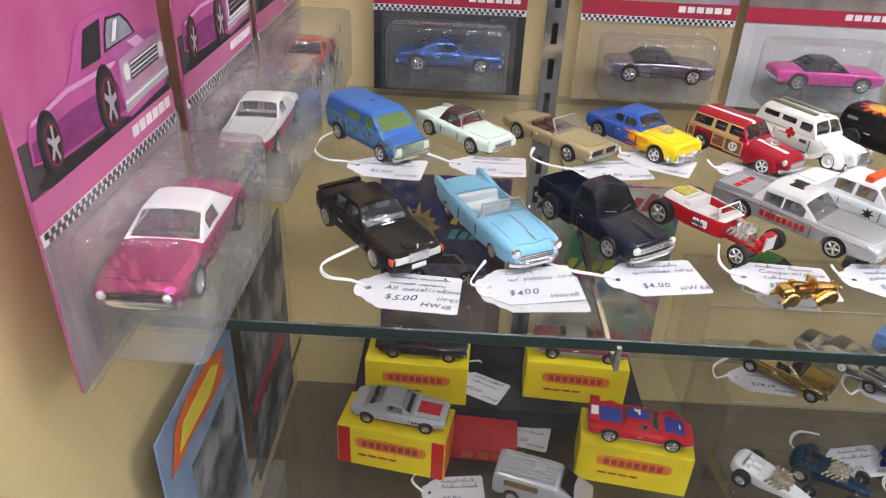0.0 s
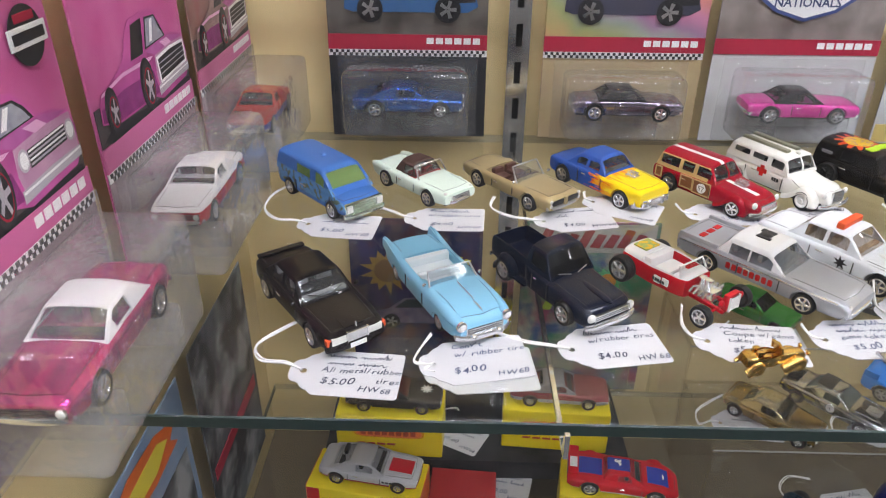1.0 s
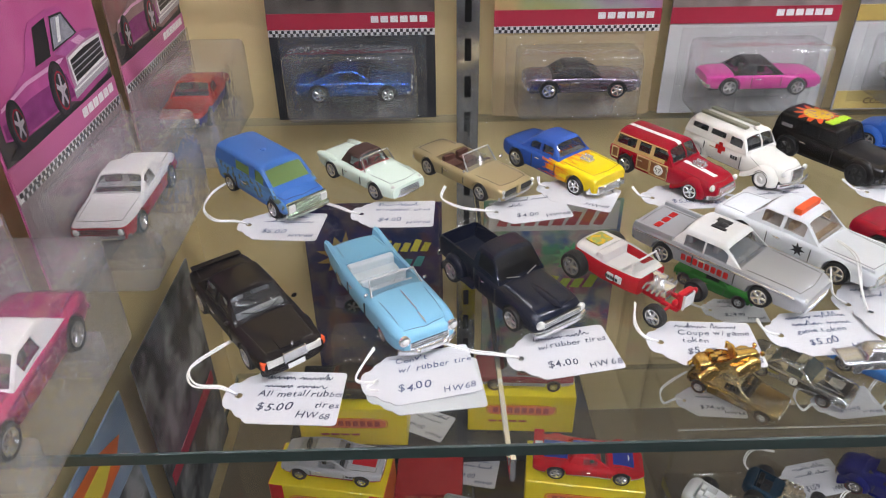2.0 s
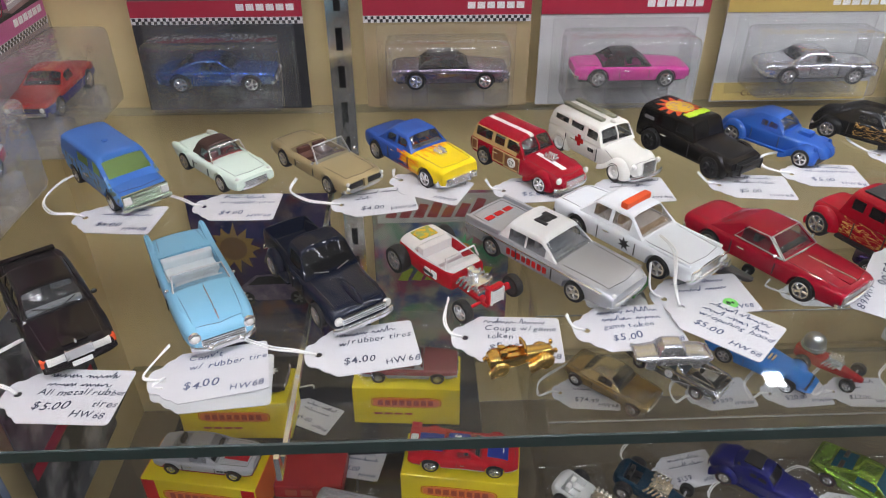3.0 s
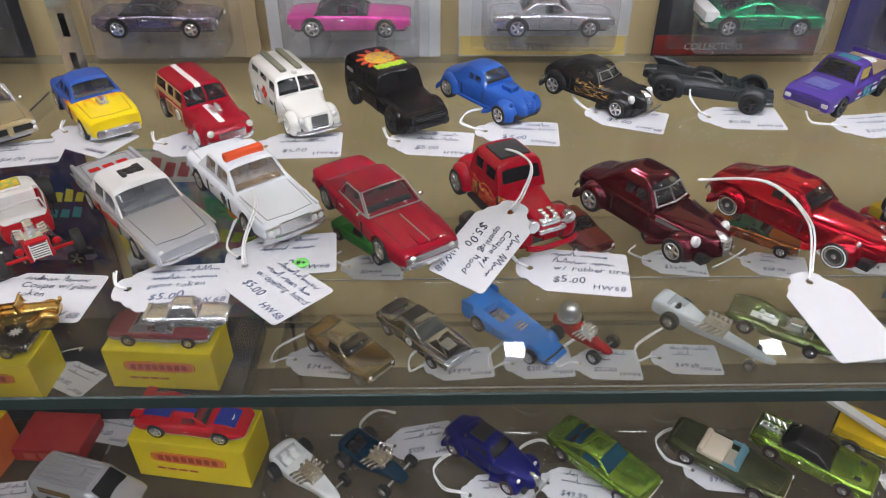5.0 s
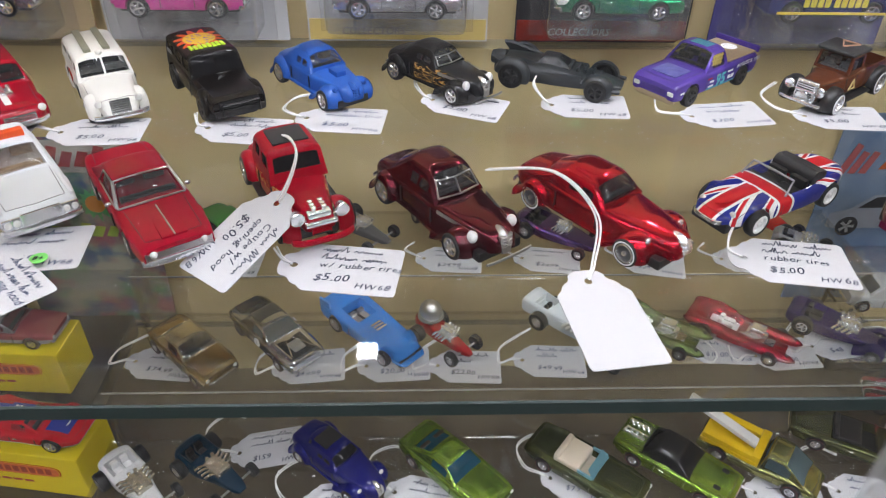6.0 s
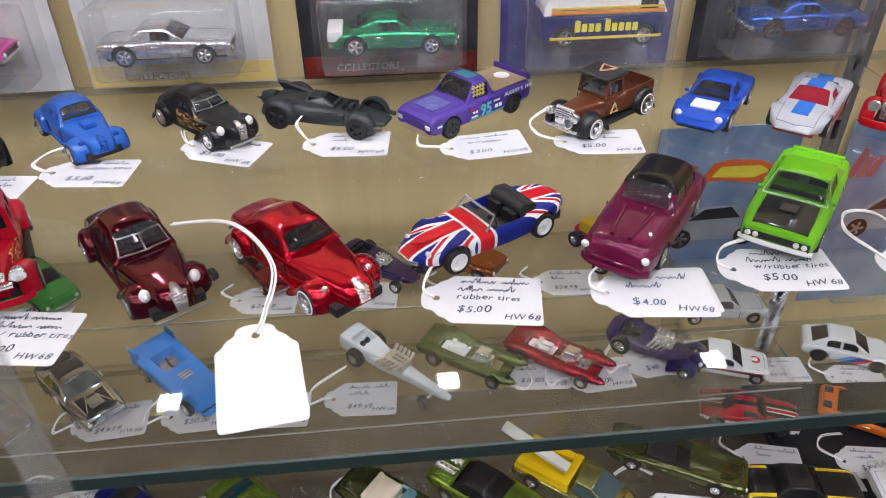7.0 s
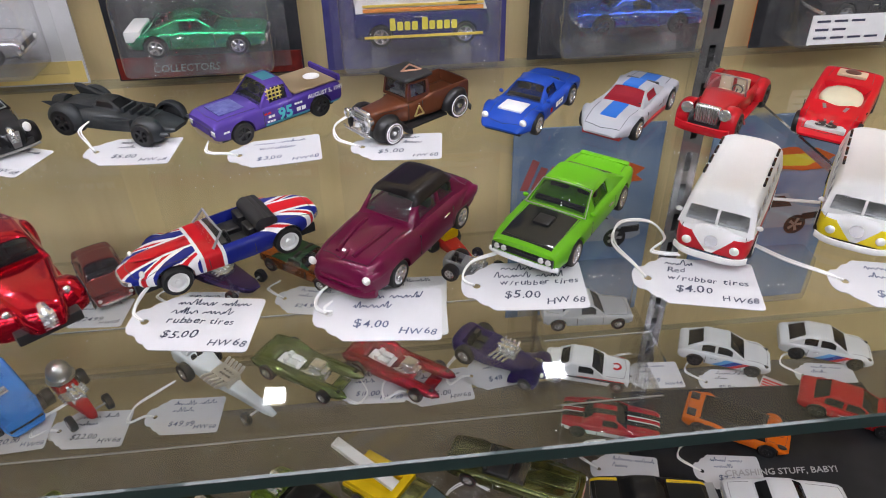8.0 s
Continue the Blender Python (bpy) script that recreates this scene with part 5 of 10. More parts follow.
def silver_sports():
    def extra(g, c, x, y, z):
        cut = g.m("MULTIPLY", g.m("LESS_THAN", x, 27), g.m("GREATER_THAN", z, 11.0))
        return g.mix(g.m("MULTIPLY", cut, g.m("LESS_THAN", g.m("ABSOLUTE", y), 4.2)), c, (0.03, 0.14, 0.5))
    mat = stripe_paint((0.36, 0.37, 0.4), (0, 0, 0), -2, -1, extra)
    r = sports_car("pale silver toy sports coupe with a blue stripe and red windows", ((0.820, 0.209), (0.793, 0.179)), mat, 72, 30, 43, 18.5, glass=plain("red_window", (0.42, 0.03, 0.05), 0.2, 0, 0.5), chassis=REDPL, nose=0.66)
    for s in (1, -1):
        bit("side_sill", cuboid(bmesh.new(), -14, 14, s * 14.2 - 0.7, s * 14.2 + 0.7, 3.5, 5.5, 0.4), REDPL, r)


def red_roadster():
    mat = enamel((0.38, 0.008, 0.014))
    r = car_root("red metal toy vintage roadster with chrome headlamps and screen", (0.872, 0.207), (0.840, 0.173), "L", 30)
    st = [(-32, 9, 6.5, 12, 13), (-29, 11, 5.5, 13, 14), (-6, 11.5, 5, 13.5, 14.5), (4, 10.5, 5, 13, 14.5), (24, 6.5, 5.5, 12, 13.5), (27, 6, 6.5, 11.5, 12.5)]
    sedan(r, 64, 26, 44, mat, st=st, recess=[(-18, 1, 0.77, 8)], rf=6.4, rr=6.6, style="black", arch=0.6, track=30)
    seats(r, -12, 8.5, 8, 17, TANPL)
    steering(r, -4, 4, 14)
    screen(r, 4, 10.5, 14, 22.5, 1.0, clear("pale_windscreen", (0.93, 0.96, 0.97), 0.9, 0.04, 0.1), SATIN)
    for s in (1, -1):
        fender(r, 22, 6.4, s * 8, s * 15, 14, mat, 5)
        fender(r, -22, 6.6, s * 10, s * 15, 9, mat, 5.5, lead=-5)
        bit("running_board", cuboid(bmesh.new(), -14, 10, s * 11.5 - 2.6, s * 11.5 + 2.6, 4.2, 5.6, 0.4), mat, r)
        bm = bmesh.new()
        for k in range(4):
            cuboid(bm, 8 + k * 3, 9.2 + k * 3, s * 8.8 - 0.6, s * 8.8 + 0.6, 8, 12)
        bit("hood_louvre", bm, mat, r)
    bit("radiator_shell", cuboid(bmesh.new(), 25.5, 28.6, -6.2, 6.2, 6.0, 15.4, 1.2, 3), CHROME, r, "chrome radiator shell")
    bm = bmesh.new()
    for k in range(9):
        cuboid(bm, 28.5, 29.2, -4.8 + k * 1.2 - 0.3, -4.8 + k * 1.2 + 0.3, 6.8, 14.4)
    bit("grille", bm, SATIN, r)
    for s in (1, -1):
        bit("headlight", lathe(bmesh.new(), [(0.1, 26.5), (2.0, 27.2), (3.1, 30.4), (2.7, 31.0), (0.1, 30.6)], 22, "x", (0, s * 9.2, 13.4)), CHROME, r)
    bumper(r, 34.0, 13.2, 5.0, 4.4, 2.0, 2, mat)


def red_wedge():
    mat = enamel((0.5, 0.008, 0.018))
    r = car_root("red wedge-shaped toy race car numbered thirty-five", (0.925, 0.193), (0.893, 0.157), "L", 30)
    st = [(-35, 14, 7, 15, 16), (-34, 14.6, 5, 16, 17.4), (-16, 15, 4, 13.5, 15), (0, 14.6, 4, 12, 13.5), (18, 14, 4, 10, 11), (32, 12, 4, 6.5, 7), (35, 10.5, 4.5, 5.4, 5.6)]
    sedan(r, 70, 30, 44, mat, st=st, rf=5.4, rr=5.8, style="black", recess=[(-16, 6, 0.6, 9.5)])
    cream = plain("cream_canopy", (0.6, 0.56, 0.4), 0.12, 0, 0.6)
    bit("canopy", pod_mesh(-17, 9, 0, 11.6, 10.2, 4.0, 2.6), cream, r, "cream tinted canopy", 60)
    for s in (1, -1):
        bm = bmesh.new()
        vs = [(9.5, s * 4.6, 12.4), (9.5, s * 6.4, 12.4), (24, s * 1.9, 9.4), (24, s * 0.7, 9.4)]
        bm.faces.new([bm.verts.new(v) for v in vs])
        bmesh.ops.solidify(bm, geom=bm.faces[:], thickness=0.5)
        bit("hood_stripe", bm, plain("grey_print", (0.3, 0.3, 0.31), 0.5), r)
    bit("number_panel", cuboid(bmesh.new(), 22, 31, -9, 9, 6.6, 8.9, 0.4), plain("grey_print", (0.5, 0.5, 0.5), 0.5), r)
    lettering(r, "35", 10.0, pose(0.0298, 0, 0.0092, 0, 0, 90) @ pose(0, 0, 0, 1, 0, 0), BLACKINK, bold=0.5)
    bit("engine_cover", cuboid(bmesh.new(), -30, -22, -7, 7, 16, 17.6, 0.5), TANPL, r)
    bit("engine", ball(bmesh.new(), (-26, 0, 17.8), (3, 4, 1.0)), BROWNPL, r)


for build in (blue_van, white_roadster, tan_convertible, hot_rod_coupe, woody, ambulance, black_truck, blue_gasser, batcar, race_truck, model_a, blue_sports, silver_sports, red_roadster, red_wedge):
    build()
fat_coupe("black metal toy coupe with fine gold flames on its doors", ((0.445, 0.232), (0.475, 0.200)), side_flames((0.012, 0.012, 0.013), (0.5, 0.25, 0.06), (0.6, 0.4, 0.15), -8, 14, 6, 14), 68, 28, 44, 23.5, fend=enamel((0.012, 0.012, 0.013)), trims=True)


# ---- the front row on the main shelf ----
def black_saloon():
    mat = enamel((0.009, 0.007, 0.008))
    r = car_root("glossy black toy saloon with a chrome grille and boot spoiler", (0.015, 0.078), (0.042, 0.042), "R", 29)
    sedan(r, 74, 29, 45, mat, mat, WINDOW, 13.2, 14.6, 14.8, 22.5, ((-26, 13, 12.8), (-15, 3, 10.4)), None, 5.5, 5.5, "spoke", 1.2)
    bit("rear_spoiler", cuboid(bmesh.new(), -36.5, -33.5, -11.5, 11.5, 14.2, 15.6, 0.6), mat, r)
    bumper(r, 36.8, 13.4, 5.6, 3.2, 1.8, 2, mat)
    bit("number_plate", cuboid(bmesh.new(), 37.4, 37.9, -3.6, 3.6, 4.6, 6.6), WHITEPL, r)
    bumper(r, -36.8, 13, 7.0, 3.6, 1.8, 2, GREYPL)
    grille(r, 37.4, 4.4, 7.8, 12.0, 7)
    bit("hood_star", pod_mesh(35.6, 36.6, 0, 14.2, 0.5, 1.2), CHROME, r)
    bm = bmesh.new()
    for s in (1, -1):
        tube(bm, [(12.6, s * 1.5, 15.0), (9.6, s * 8.0, 16.2)], 0.25)
    bit("wiper", bm, BLACKPL, r)
    for s in (1, -1):
        bit("headlight", cuboid(bmesh.new(), 35.2, 37.3, s * 8.2 - 3.3, s * 8.2 + 3.3, 7.9, 11.2, 0.4), LAMP, r)
        bit("indicator", cuboid(bmesh.new(), 34.4, 36.8, s * 12.4 - 1.1, s * 12.4 + 1.1, 8.0, 10.8, 0.3), ORANGELENS, r)
    bit("hood_line", cuboid(bmesh.new(), 16, 35, -4.6, 4.6, 12.2, 13.4, 0.4), mat, r)
    mirrors(r, 10, 14, 15.0, mat)


def blue_convertible():
    mat = enamel((0.21, 0.47, 0.65))
    inner = plain("pale_interior", (0.6, 0.66, 0.68), 0.45)
    st = [(-41, 11.5, 6, 11, 13), (-38.5, 13.8, 4.4, 12.8, 15), (-24, 15.2, 3.6, 13.6, 16), (-4, 15.4, 3.4, 13.8, 15.4), (14, 15.4, 3.4, 13.8, 16.4), (26, 15.2, 3.6, 13.4, 17), (35, 14.4, 4.2, 12.4, 15.6), (39.6, 13.2, 5, 10.6, 13), (41.4, 11.8, 6, 8.8, 10.4)]
    r = car_root("pale blue toy convertible with tail fins and a white interior", (0.070, 0.098), (0.0945, 0.052), "R", 30)
    sedan(r, 82, 30, 48, mat, None, None, 16, 15.2, 15, 20, None, rf=4.4, rr=4.4, st=st, recess=[(-19, 7.5, 0.78, 8.6)], arch=1.12, track=28.5)
    bm = bmesh.new()
    cuboid(bm, -18.8, 7.3, -11.6, 11.6, 8.2, 9.0)
    cuboid(bm, -18.8, -15.2, -11.6, 11.6, 8.6, 15.0, 0.9, 3)
    cuboid(bm, -15.4, -9.0, -11.4, 11.4, 8.6, 11.0, 0.9, 3)
    cuboid(bm, -4.4, -1.8, -11.4, 11.4, 8.6, 14.2, 0.9, 3)
    cuboid(bm, -2.2, 2.6, -11.4, 11.4, 8.6, 10.8, 0.8, 3)
    cuboid(bm, 5.0, 7.3, -11.6, 11.6, 8.6, 14.8, 0.5, 2)
    bit("interior", bm, inner, r, "white bench seats")
    steering(r, 2.4, 5.6, 13.6, inner)
    screen(r, 11.5, 12.4, 15.2, 20.6, 5.4, clear("pale_windscreen", (0.93, 0.96, 0.97), 0.9, 0.04, 0.1), SATIN)
    for s in (1, -1):
        bm = bmesh.new()
        pts = [(-10, 13.6), (-26, 15.0), (-37, 17.6), (-41.5, 17.0), (-41, 12), (-34, 9.5)]
        a = [bm.verts.new((x, s * (14.6 if z < 16 else 14.2), z)) for x, z in pts]
        b = [bm.verts.new((x, s * (12.2 if z > 15 else 11.0), z)) for x, z in pts]
        bm.faces.new(a), bm.faces.new(b[::-1])
        for k in range(6):
            bm.faces.new((a[k], a[k - 1], b[k - 1], b[k]))
        bmesh.ops.bevel(bm, geom=bm.edges[:], offset=0.8, segments=3, affect="EDGES")
        bit("tail_fin", bm, mat, r, sharp=60)
        bit("wing", pod_mesh(-2, 42, s * 11.6, 12.0, 3.7, 3.6, 3.2), mat, r, sharp=60)
        bit("lamp_bezel", lathe(bmesh.new(), [(1.5, 40.2), (2.5, 40.6), (2.5, 41.8), (1.7, 42.2)], 20, "x", (0, s * 11.3, 11.8)), CHROME, r)
        bit("overrider", pod_mesh(41.6, 45.4, s * 6.4, 6.4, 1.5, 1.7), CHROME, r)
        bit("wing_mirror", ball(bmesh.new(), (10.4, s * 14.6, 16.6), (0.8, 1.0, 0.9), 10), CHROME, r)
    grille(r, 41.6, 8.8, 6.6, 9.8, 3)
    bumper(r, 42.8, 13.6, 5.8, 3.0, 2.0, 3.5)
    bumper(r, -41.8, 12.5, 7.0, 2.8, 1.6, 2)
    lamps(r, 41.6, 11.3, 11.8, 1.9)
    bit("hood_ornament", pod_mesh(30, 39, 0, 15.8, 0.5, 0.9), CHROME, r)
    bit("hood_spear", cuboid(bmesh.new(), 15, 31, -0.25, 0.25, 16.4, 17.6, 0.2, 1), CHROME, r)
    r.scale = (0.94, 0.94, 0.94)


def dark_pickup():
    mat = enamel((0.006, 0.009, 0.022))
    r = car_root("midnight blue toy step-side pickup with a chrome grille", (0.124, 0.097), (0.147, 0.062), "R", 29)
    st = [(-36, 10.6, 7, 16, 17), (-35, 11, 6, 17, 18), (-8, 11, 5, 17, 18), (-6, 13.2, 4.5, 14.5, 17), (8, 13.6, 4.5, 14.5, 16.5), (14, 13.4, 4.5, 13.5, 16), (32, 13.2, 4.8, 12, 14.6), (35, 12.4, 6, 10, 12), (36, 11.8, 7, 9, 10)]
    sedan(r, 72, 29, 43, mat, mat, DARKWIN, 15, 16.6, 17, 27.5, ((-8, 11, 12.6), (-6, 4, 10.4)), {"side": [(0.16, 0.8, 0.22, 0.82)], "front": [(0.04, 0.96, 0.14, 0.86)], "rear": [(0.1, 0.9, 0.25, 0.82)]}, rf=5.5, rr=5.8, style="spoke", crown=1.6, st=st, recess=[(-34.5, -9, 0.8, 10)])
    for s in (1, -1):
        fender(r, -21.5, 5.8, s * 10.5, s * 14.6, 9, mat, 6, lead=-8)
        bit("running_board", cuboid(bmesh.new(), -14, -5, s * 12.5 - 2, s * 12.5 + 2, 5, 6.2, 0.4), mat, r)
    bm = bmesh.new()
    for s in (1, -1):
        tube(bm, [(12.0, s * 2, 17.0), (10.4, s * 8, 17.9)], 0.22)
    bit("wiper", bm, SATIN, r)
    grille(r, 36.6, 9.5, 8.4, 11.4, 3)
    lamps(r, 36.0, 11.0, 10.4, 2.0)
    bumper(r, 37.4, 13.6, 6.2, 2.8, 1.6, 1.5)
    bumper(r, -36.8, 11.5, 7.0, 2.4, 1.4, 1)
    bit("hood_peak", pod_mesh(12, 36, 0, 14.4, 2.2, 1.6), mat, r)


def show_roadster():
    mat = enamel((0.5, 0.01, 0.02))
    white = enamel((0.74, 0.72, 0.7))
    r = car_root("red and white toy hot rod roadster with open front wheels", (0.179, 0.098), (0.206, 0.062), "R", 32)
    st = [(-28, 8, 6, 12, 14.5), (-26, 10.5, 5, 13.5, 16), (-10, 11.5, 4.5, 13.5, 16), (5, 10, 4.5, 13, 15), (9, 9.2, 5, 12.5, 14)]
    bit("body", hull(st, (), [(-15, 4, 0.8, 8.5)]), patterned("red_white_paint", lambda g: g.mix(g.m("GREATER_THAN", g.obj()[2], 13.4), (0.5, 0.01, 0.02), (0.74, 0.72, 0.7))), r)
    bm = bmesh.new()
    cuboid(bm, -15, 4, -8.4, 8.4, 8, 8.8)
    cuboid(bm, -15.2, -11, -8.4, 8.4, 8, 15.5, 1.0)
    cuboid(bm, -11, -3, -7.6, 7.6, 8.5, 11, 0.8)
    bit("interior", bm, white, r, "white interior")
    bit("deck_print", cuboid(bmesh.new(), -25, -17, -5, 5, 15.6, 16.5, 0.5), patterned("floral_print", lambda g: g.mix(g.m("GREATER_THAN", g.noise(0.5, 1), 0.5), (0.75, 0.45, 0.03), (0.35, 0.4, 0.1))), r)
    screen(r, 6, 9.0, 14.2, 18.6, 2.0, None, white)
    bm = bmesh.new()
    for s in (1, -1):
        cuboid(bm, 9, 27, s * 4 - 0.8, s * 4 + 0.8, 4.5, 6.2, 0.3)
    tube(bm, [(23, -13.5, 5.2), (23, 13.5, 5.2)], 0.8)
    cuboid(bm, -24, -20, -12, 12, 4.6, 6.2, 0.3)
    bit("frame", bm, mat, r)
    bm = bmesh.new()
    cuboid(bm, 10, 20, -3.6, 3.6, 6, 11, 0.8)
    for s in (1, -1):
        for k in range(4):
            tube(bm, [(11 + k * 2.4, s * 3, 10.5), (11 + k * 2.4, s * 5.6, 11.2), (10 + k * 2.4, s * 6.6, 8.5)], 0.7)
        lathe(bm, [(1.5, 11), (1.9, 14.5), (0.6, 15)], 12, "z", (13 + 1.5 * s, 0, 0))
    bit("engine", bm, CHROME, r, "chrome engine")
    bm = cuboid(bmesh.new(), 25, 28, -4.4, 4.4, 5.5, 14, 1.2)
    bit("radiator_shell", bm, mat, r)
    grille(r, 28.4, 3.0, 6.4, 12.8, 6, WHITEPL)
    lamps(r, 26.5, 6.8, 10.5, 1.7, mat)
    for s in (1, -1):
        bm = bmesh.new()
        for k in range(2):
            cuboid(bm, -6 + k * 4.5, -2.4 + k * 4.5, s * 11.5 - 0.25, s * 11.5 + 0.25, 7.5 + k * 0.5, 11 + k * 0.5, 0.5)
        bit("dice_print", bm, BLACKINK if s > 0 else WHITEINK, r)
        bars_on(r, on_side(-3, s * 11.9, 9.3, s > 0), 7, 1.6, BLACKINK, 5)
    wheels(r, 46, 32, 5.2, 6.6, "spoke", 3.6, 5.5)


def silver_hardtop():
    mat = enamel((0.4, 0.41, 0.43), 0.35)
    r = car_root("silver toy hardtop with a white roof and red side print", (0.224, 0.109), (0.255, 0.074), "R", 29)
    st = [(-42, 13, 7, 13.5, 14), (-41, 13.8, 5, 14, 14.6), (-20, 14.6, 4.2, 13.6, 14.2), (0, 14.6, 4.2, 13.4, 14.2), (22, 14.8, 4.2, 13.2, 14.0), (37, 14.4, 4.4, 12.4, 13.6), (41, 13.8, 5, 11.0, 12.6), (42.6, 13.0, 5.6, 9.6, 11.2)]
    sedan(r, 84, 29, 48, mat, enamel((0.76, 0.76, 0.75)), WINDOW, 13, 14.2, 14, 23, ((-21, 14, 13.4), (-15, 3.5, 11.6)), {"side": [(0.12, 0.5, 0.08, 0.76), (0.53, 0.86, 0.08, 0.76)], "front": [(0.03, 0.97, 0.06, 0.82)], "rear": [(0.05, 0.95, 0.1, 0.82)]}, 5.2, 5.2, "spoke", 1.8, st=st, interior=PALEPL)
    for s in (1, -1):
        bm = bmesh.new()
        for k in range(8):
            cuboid(bm, -14 + k * 3.0, -11.8 + k * 3.0, s * 14.75 - 0.2, s * 14.75 + 0.2, 7.0, 10.2, 0.3, 1)
        bit("side_print", bm, REDLENS, r)
        bit("side_trim", cuboid(bmesh.new(), -40, 38, s * 14.6 - 0.35, s * 14.6 + 0.35, 11.6, 12.4, 0.2), CHROME, r)
        fin = bmesh.new()
        cuboid(fin, -41, -20, s * 13.2 - 0.9, s * 13.2 + 0.9, 13, 16.0, 0.8)
        bit("tail_fin", fin, mat, r)
    bm = bmesh.new()
    for k in range(3):
        cuboid(bm, -33.5, -30.5, -9 + k * 6.2, -4.2 + k * 6.2, 14.3, 14.75, 0.2)
    bit("deck_print", bm, REDLENS, r)
    bm = bmesh.new()
    ball(bm, (-4, 0.5, 23.0), (2.0, 2.6, 0.7), 10)
    cuboid(bm, -8, -1, -4.2, -2.2, 22.4, 23.5, 0.3)
    cuboid(bm, -9, -2, 2.4, 5.4, 22.4, 23.4, 0.3)
    cuboid(bm, -7.5, -5.2, -2.4, 3.0, 22.4, 23.6, 0.3)
    bit("roof_print", bm, BLACKINK, r)
    lettering(r, "INCOME", 4.4, on_top(24.5, 0, 13.75, 90, 2), plain("grey_hood_print", (0.16, 0.16, 0.17), 0.5), bold=0.1)
    lettering(r, "TAX", 4.4, on_top(29.5, 0, 13.5, 90, 2), plain("grey_hood_print", (0.16, 0.16, 0.17), 0.5), bold=0.1)
    grille(r, 42.2, 11.5, 6.8, 9.6, 3)
    lamps(r, 41.6, 10.6, 10.2, 1.5)
    bumper(r, 43.0, 13.4, 6.2, 2.4, 1.4, 2)
    bumper(r, -42.6, 13.4, 7.2, 2.4, 1.4, 2)


def star(bm, x, y, z, R, s, n=7):
    pts = []
    for k in range(2 * n):
        a = k * math.pi / n
        q = R if k % 2 == 0 else R * 0.42
        pts.append((x + q * math.cos(a), z + q * math.sin(a)))
    a = [bm.verts.new((px, y - 0.2, pz)) for px, pz in pts]
    b = [bm.verts.new((px, y + 0.2, pz)) for px, pz in pts]
    bm.faces.new(a), bm.faces.new(b[::-1])
    for k in range(len(a)):
        bm.faces.new((a[k], a[k - 1], b[k - 1], b[k]))


def police_car():
    mat = enamel((0.72, 0.75, 0.78))
    r = car_root("white toy police saloon with an orange roof light and door star", (0.267, 0.126), (0.296, 0.089), "R", 30)
    sedan(r, 80, 30, 47, mat, mat, clear("tinted_window", (0.9, 0.85, 0.8), 0.9, 0.05, 0.08), 13.6, 15, 14.2, 23.5, ((-24, 13, 13.2), (-15, 4, 11.0)), None, 5.6, 5.6, "spoke", 1.0, interior=TANPL)
    bit("roof_light", cuboid(bmesh.new(), -4, 0, -9, 9, 22.6, 26, 0.8), ORANGELENS, r, "orange light bar")
    for s in (1, -1):
        bm = bmesh.new()
        star(bm, 5, s * 15.1, 9.6, 3.4, s)
        bit("door_star", bm, BLACKINK, r)
        bit("hood_edge", cuboid(bmesh.new(), 16, 38, s * 12.4 - 0.7, s * 12.4 + 0.7, 12.4, 13.8, 0.5), mat, r)
    grille(r, 40.6, 6.5, 6.6, 11.8, 9)
    for s in (1, -1):
        bit("lamp_bezel", cuboid(bmesh.new(), 39.6, 40.8, s * 10.2 - 3.2, s * 10.2 + 3.2, 6.8, 11.4, 0.5), CHROME, r)
        for k in (-1.5, 1.5):
            bit("headlight", ball(bmesh.new(), (40.8, s * 10.2 + k, 9.1), (0.7, 1.3, 1.5)), LAMP, r)
    bumper(r, 41.0, 14, 5.8, 3.0, 1.6, 2)
    bumper(r, -40.6, 14, 7.0, 3.0, 1.6, 2)


def red_hardtop():
    mat = enamel((0.3, 0.001, 0.016))
    r = car_root("red toy muscle hardtop with silver window trim", (0.327, 0.110), (0.353, 0.0705), "R", 29)
    sedan(r, 80, 29, 47, mat, mat, WINDOW, 13.4, 14.6, 14.2, 22, ((-26, 12, 12.8), (-12, 3, 10.4)), {"side": [(0.14, 0.62, 0.12, 0.86)], "front": [(0.05, 0.95, 0.1, 0.9)]}, 5.5, 5.5, "spoke", 1.2, interior=BLACKPL)
    bm = bmesh.new()
    tube(bm, [(12.4, -12.4, 14.0), (3.4, -10.2, 20.8), (3.8, 0, 21.4), (3.4, 10.2, 20.8), (12.4, 12.4, 14.0), (13.2, 0, 14.6), (12.4, -12.4, 14.0)], 0.45)
    for s in (1, -1):
        tube(bm, [(11.5, s * 12.9, 14.2), (2.6, s * 10.7, 20.6), (-8, s * 10.8, 20.4), (-12.5, s * 12.6, 14.4), (11.5, s * 12.9, 14.2)], 0.35)
    bit("window_trim", bm, SATIN, r)
    bit("hood_bulge", cuboid(bmesh.new(), 15, 38, -4.6, 4.6, 12.4, 13.7, 0.6), mat, r)
    bit("hood_strip", cuboid(bmesh.new(), 16, 38, -0.3, 0.3, 13.4, 14.0, 0.1, 1), SATIN, r)
    grille(r, 40.0, 11.5, 7.2, 10.0, 4, SATIN)
    lamps(r, 39.8, 9.0, 9.2, 1.5)
    bumper(r, 40.8, 13.4, 6.0, 2.4, 1.4, 2)
    bumper(r, -40.6, 13.4, 7.0, 2.4, 1.4, 2)
    mirrors(r, 9, 13.8, 15.2, CHROME)


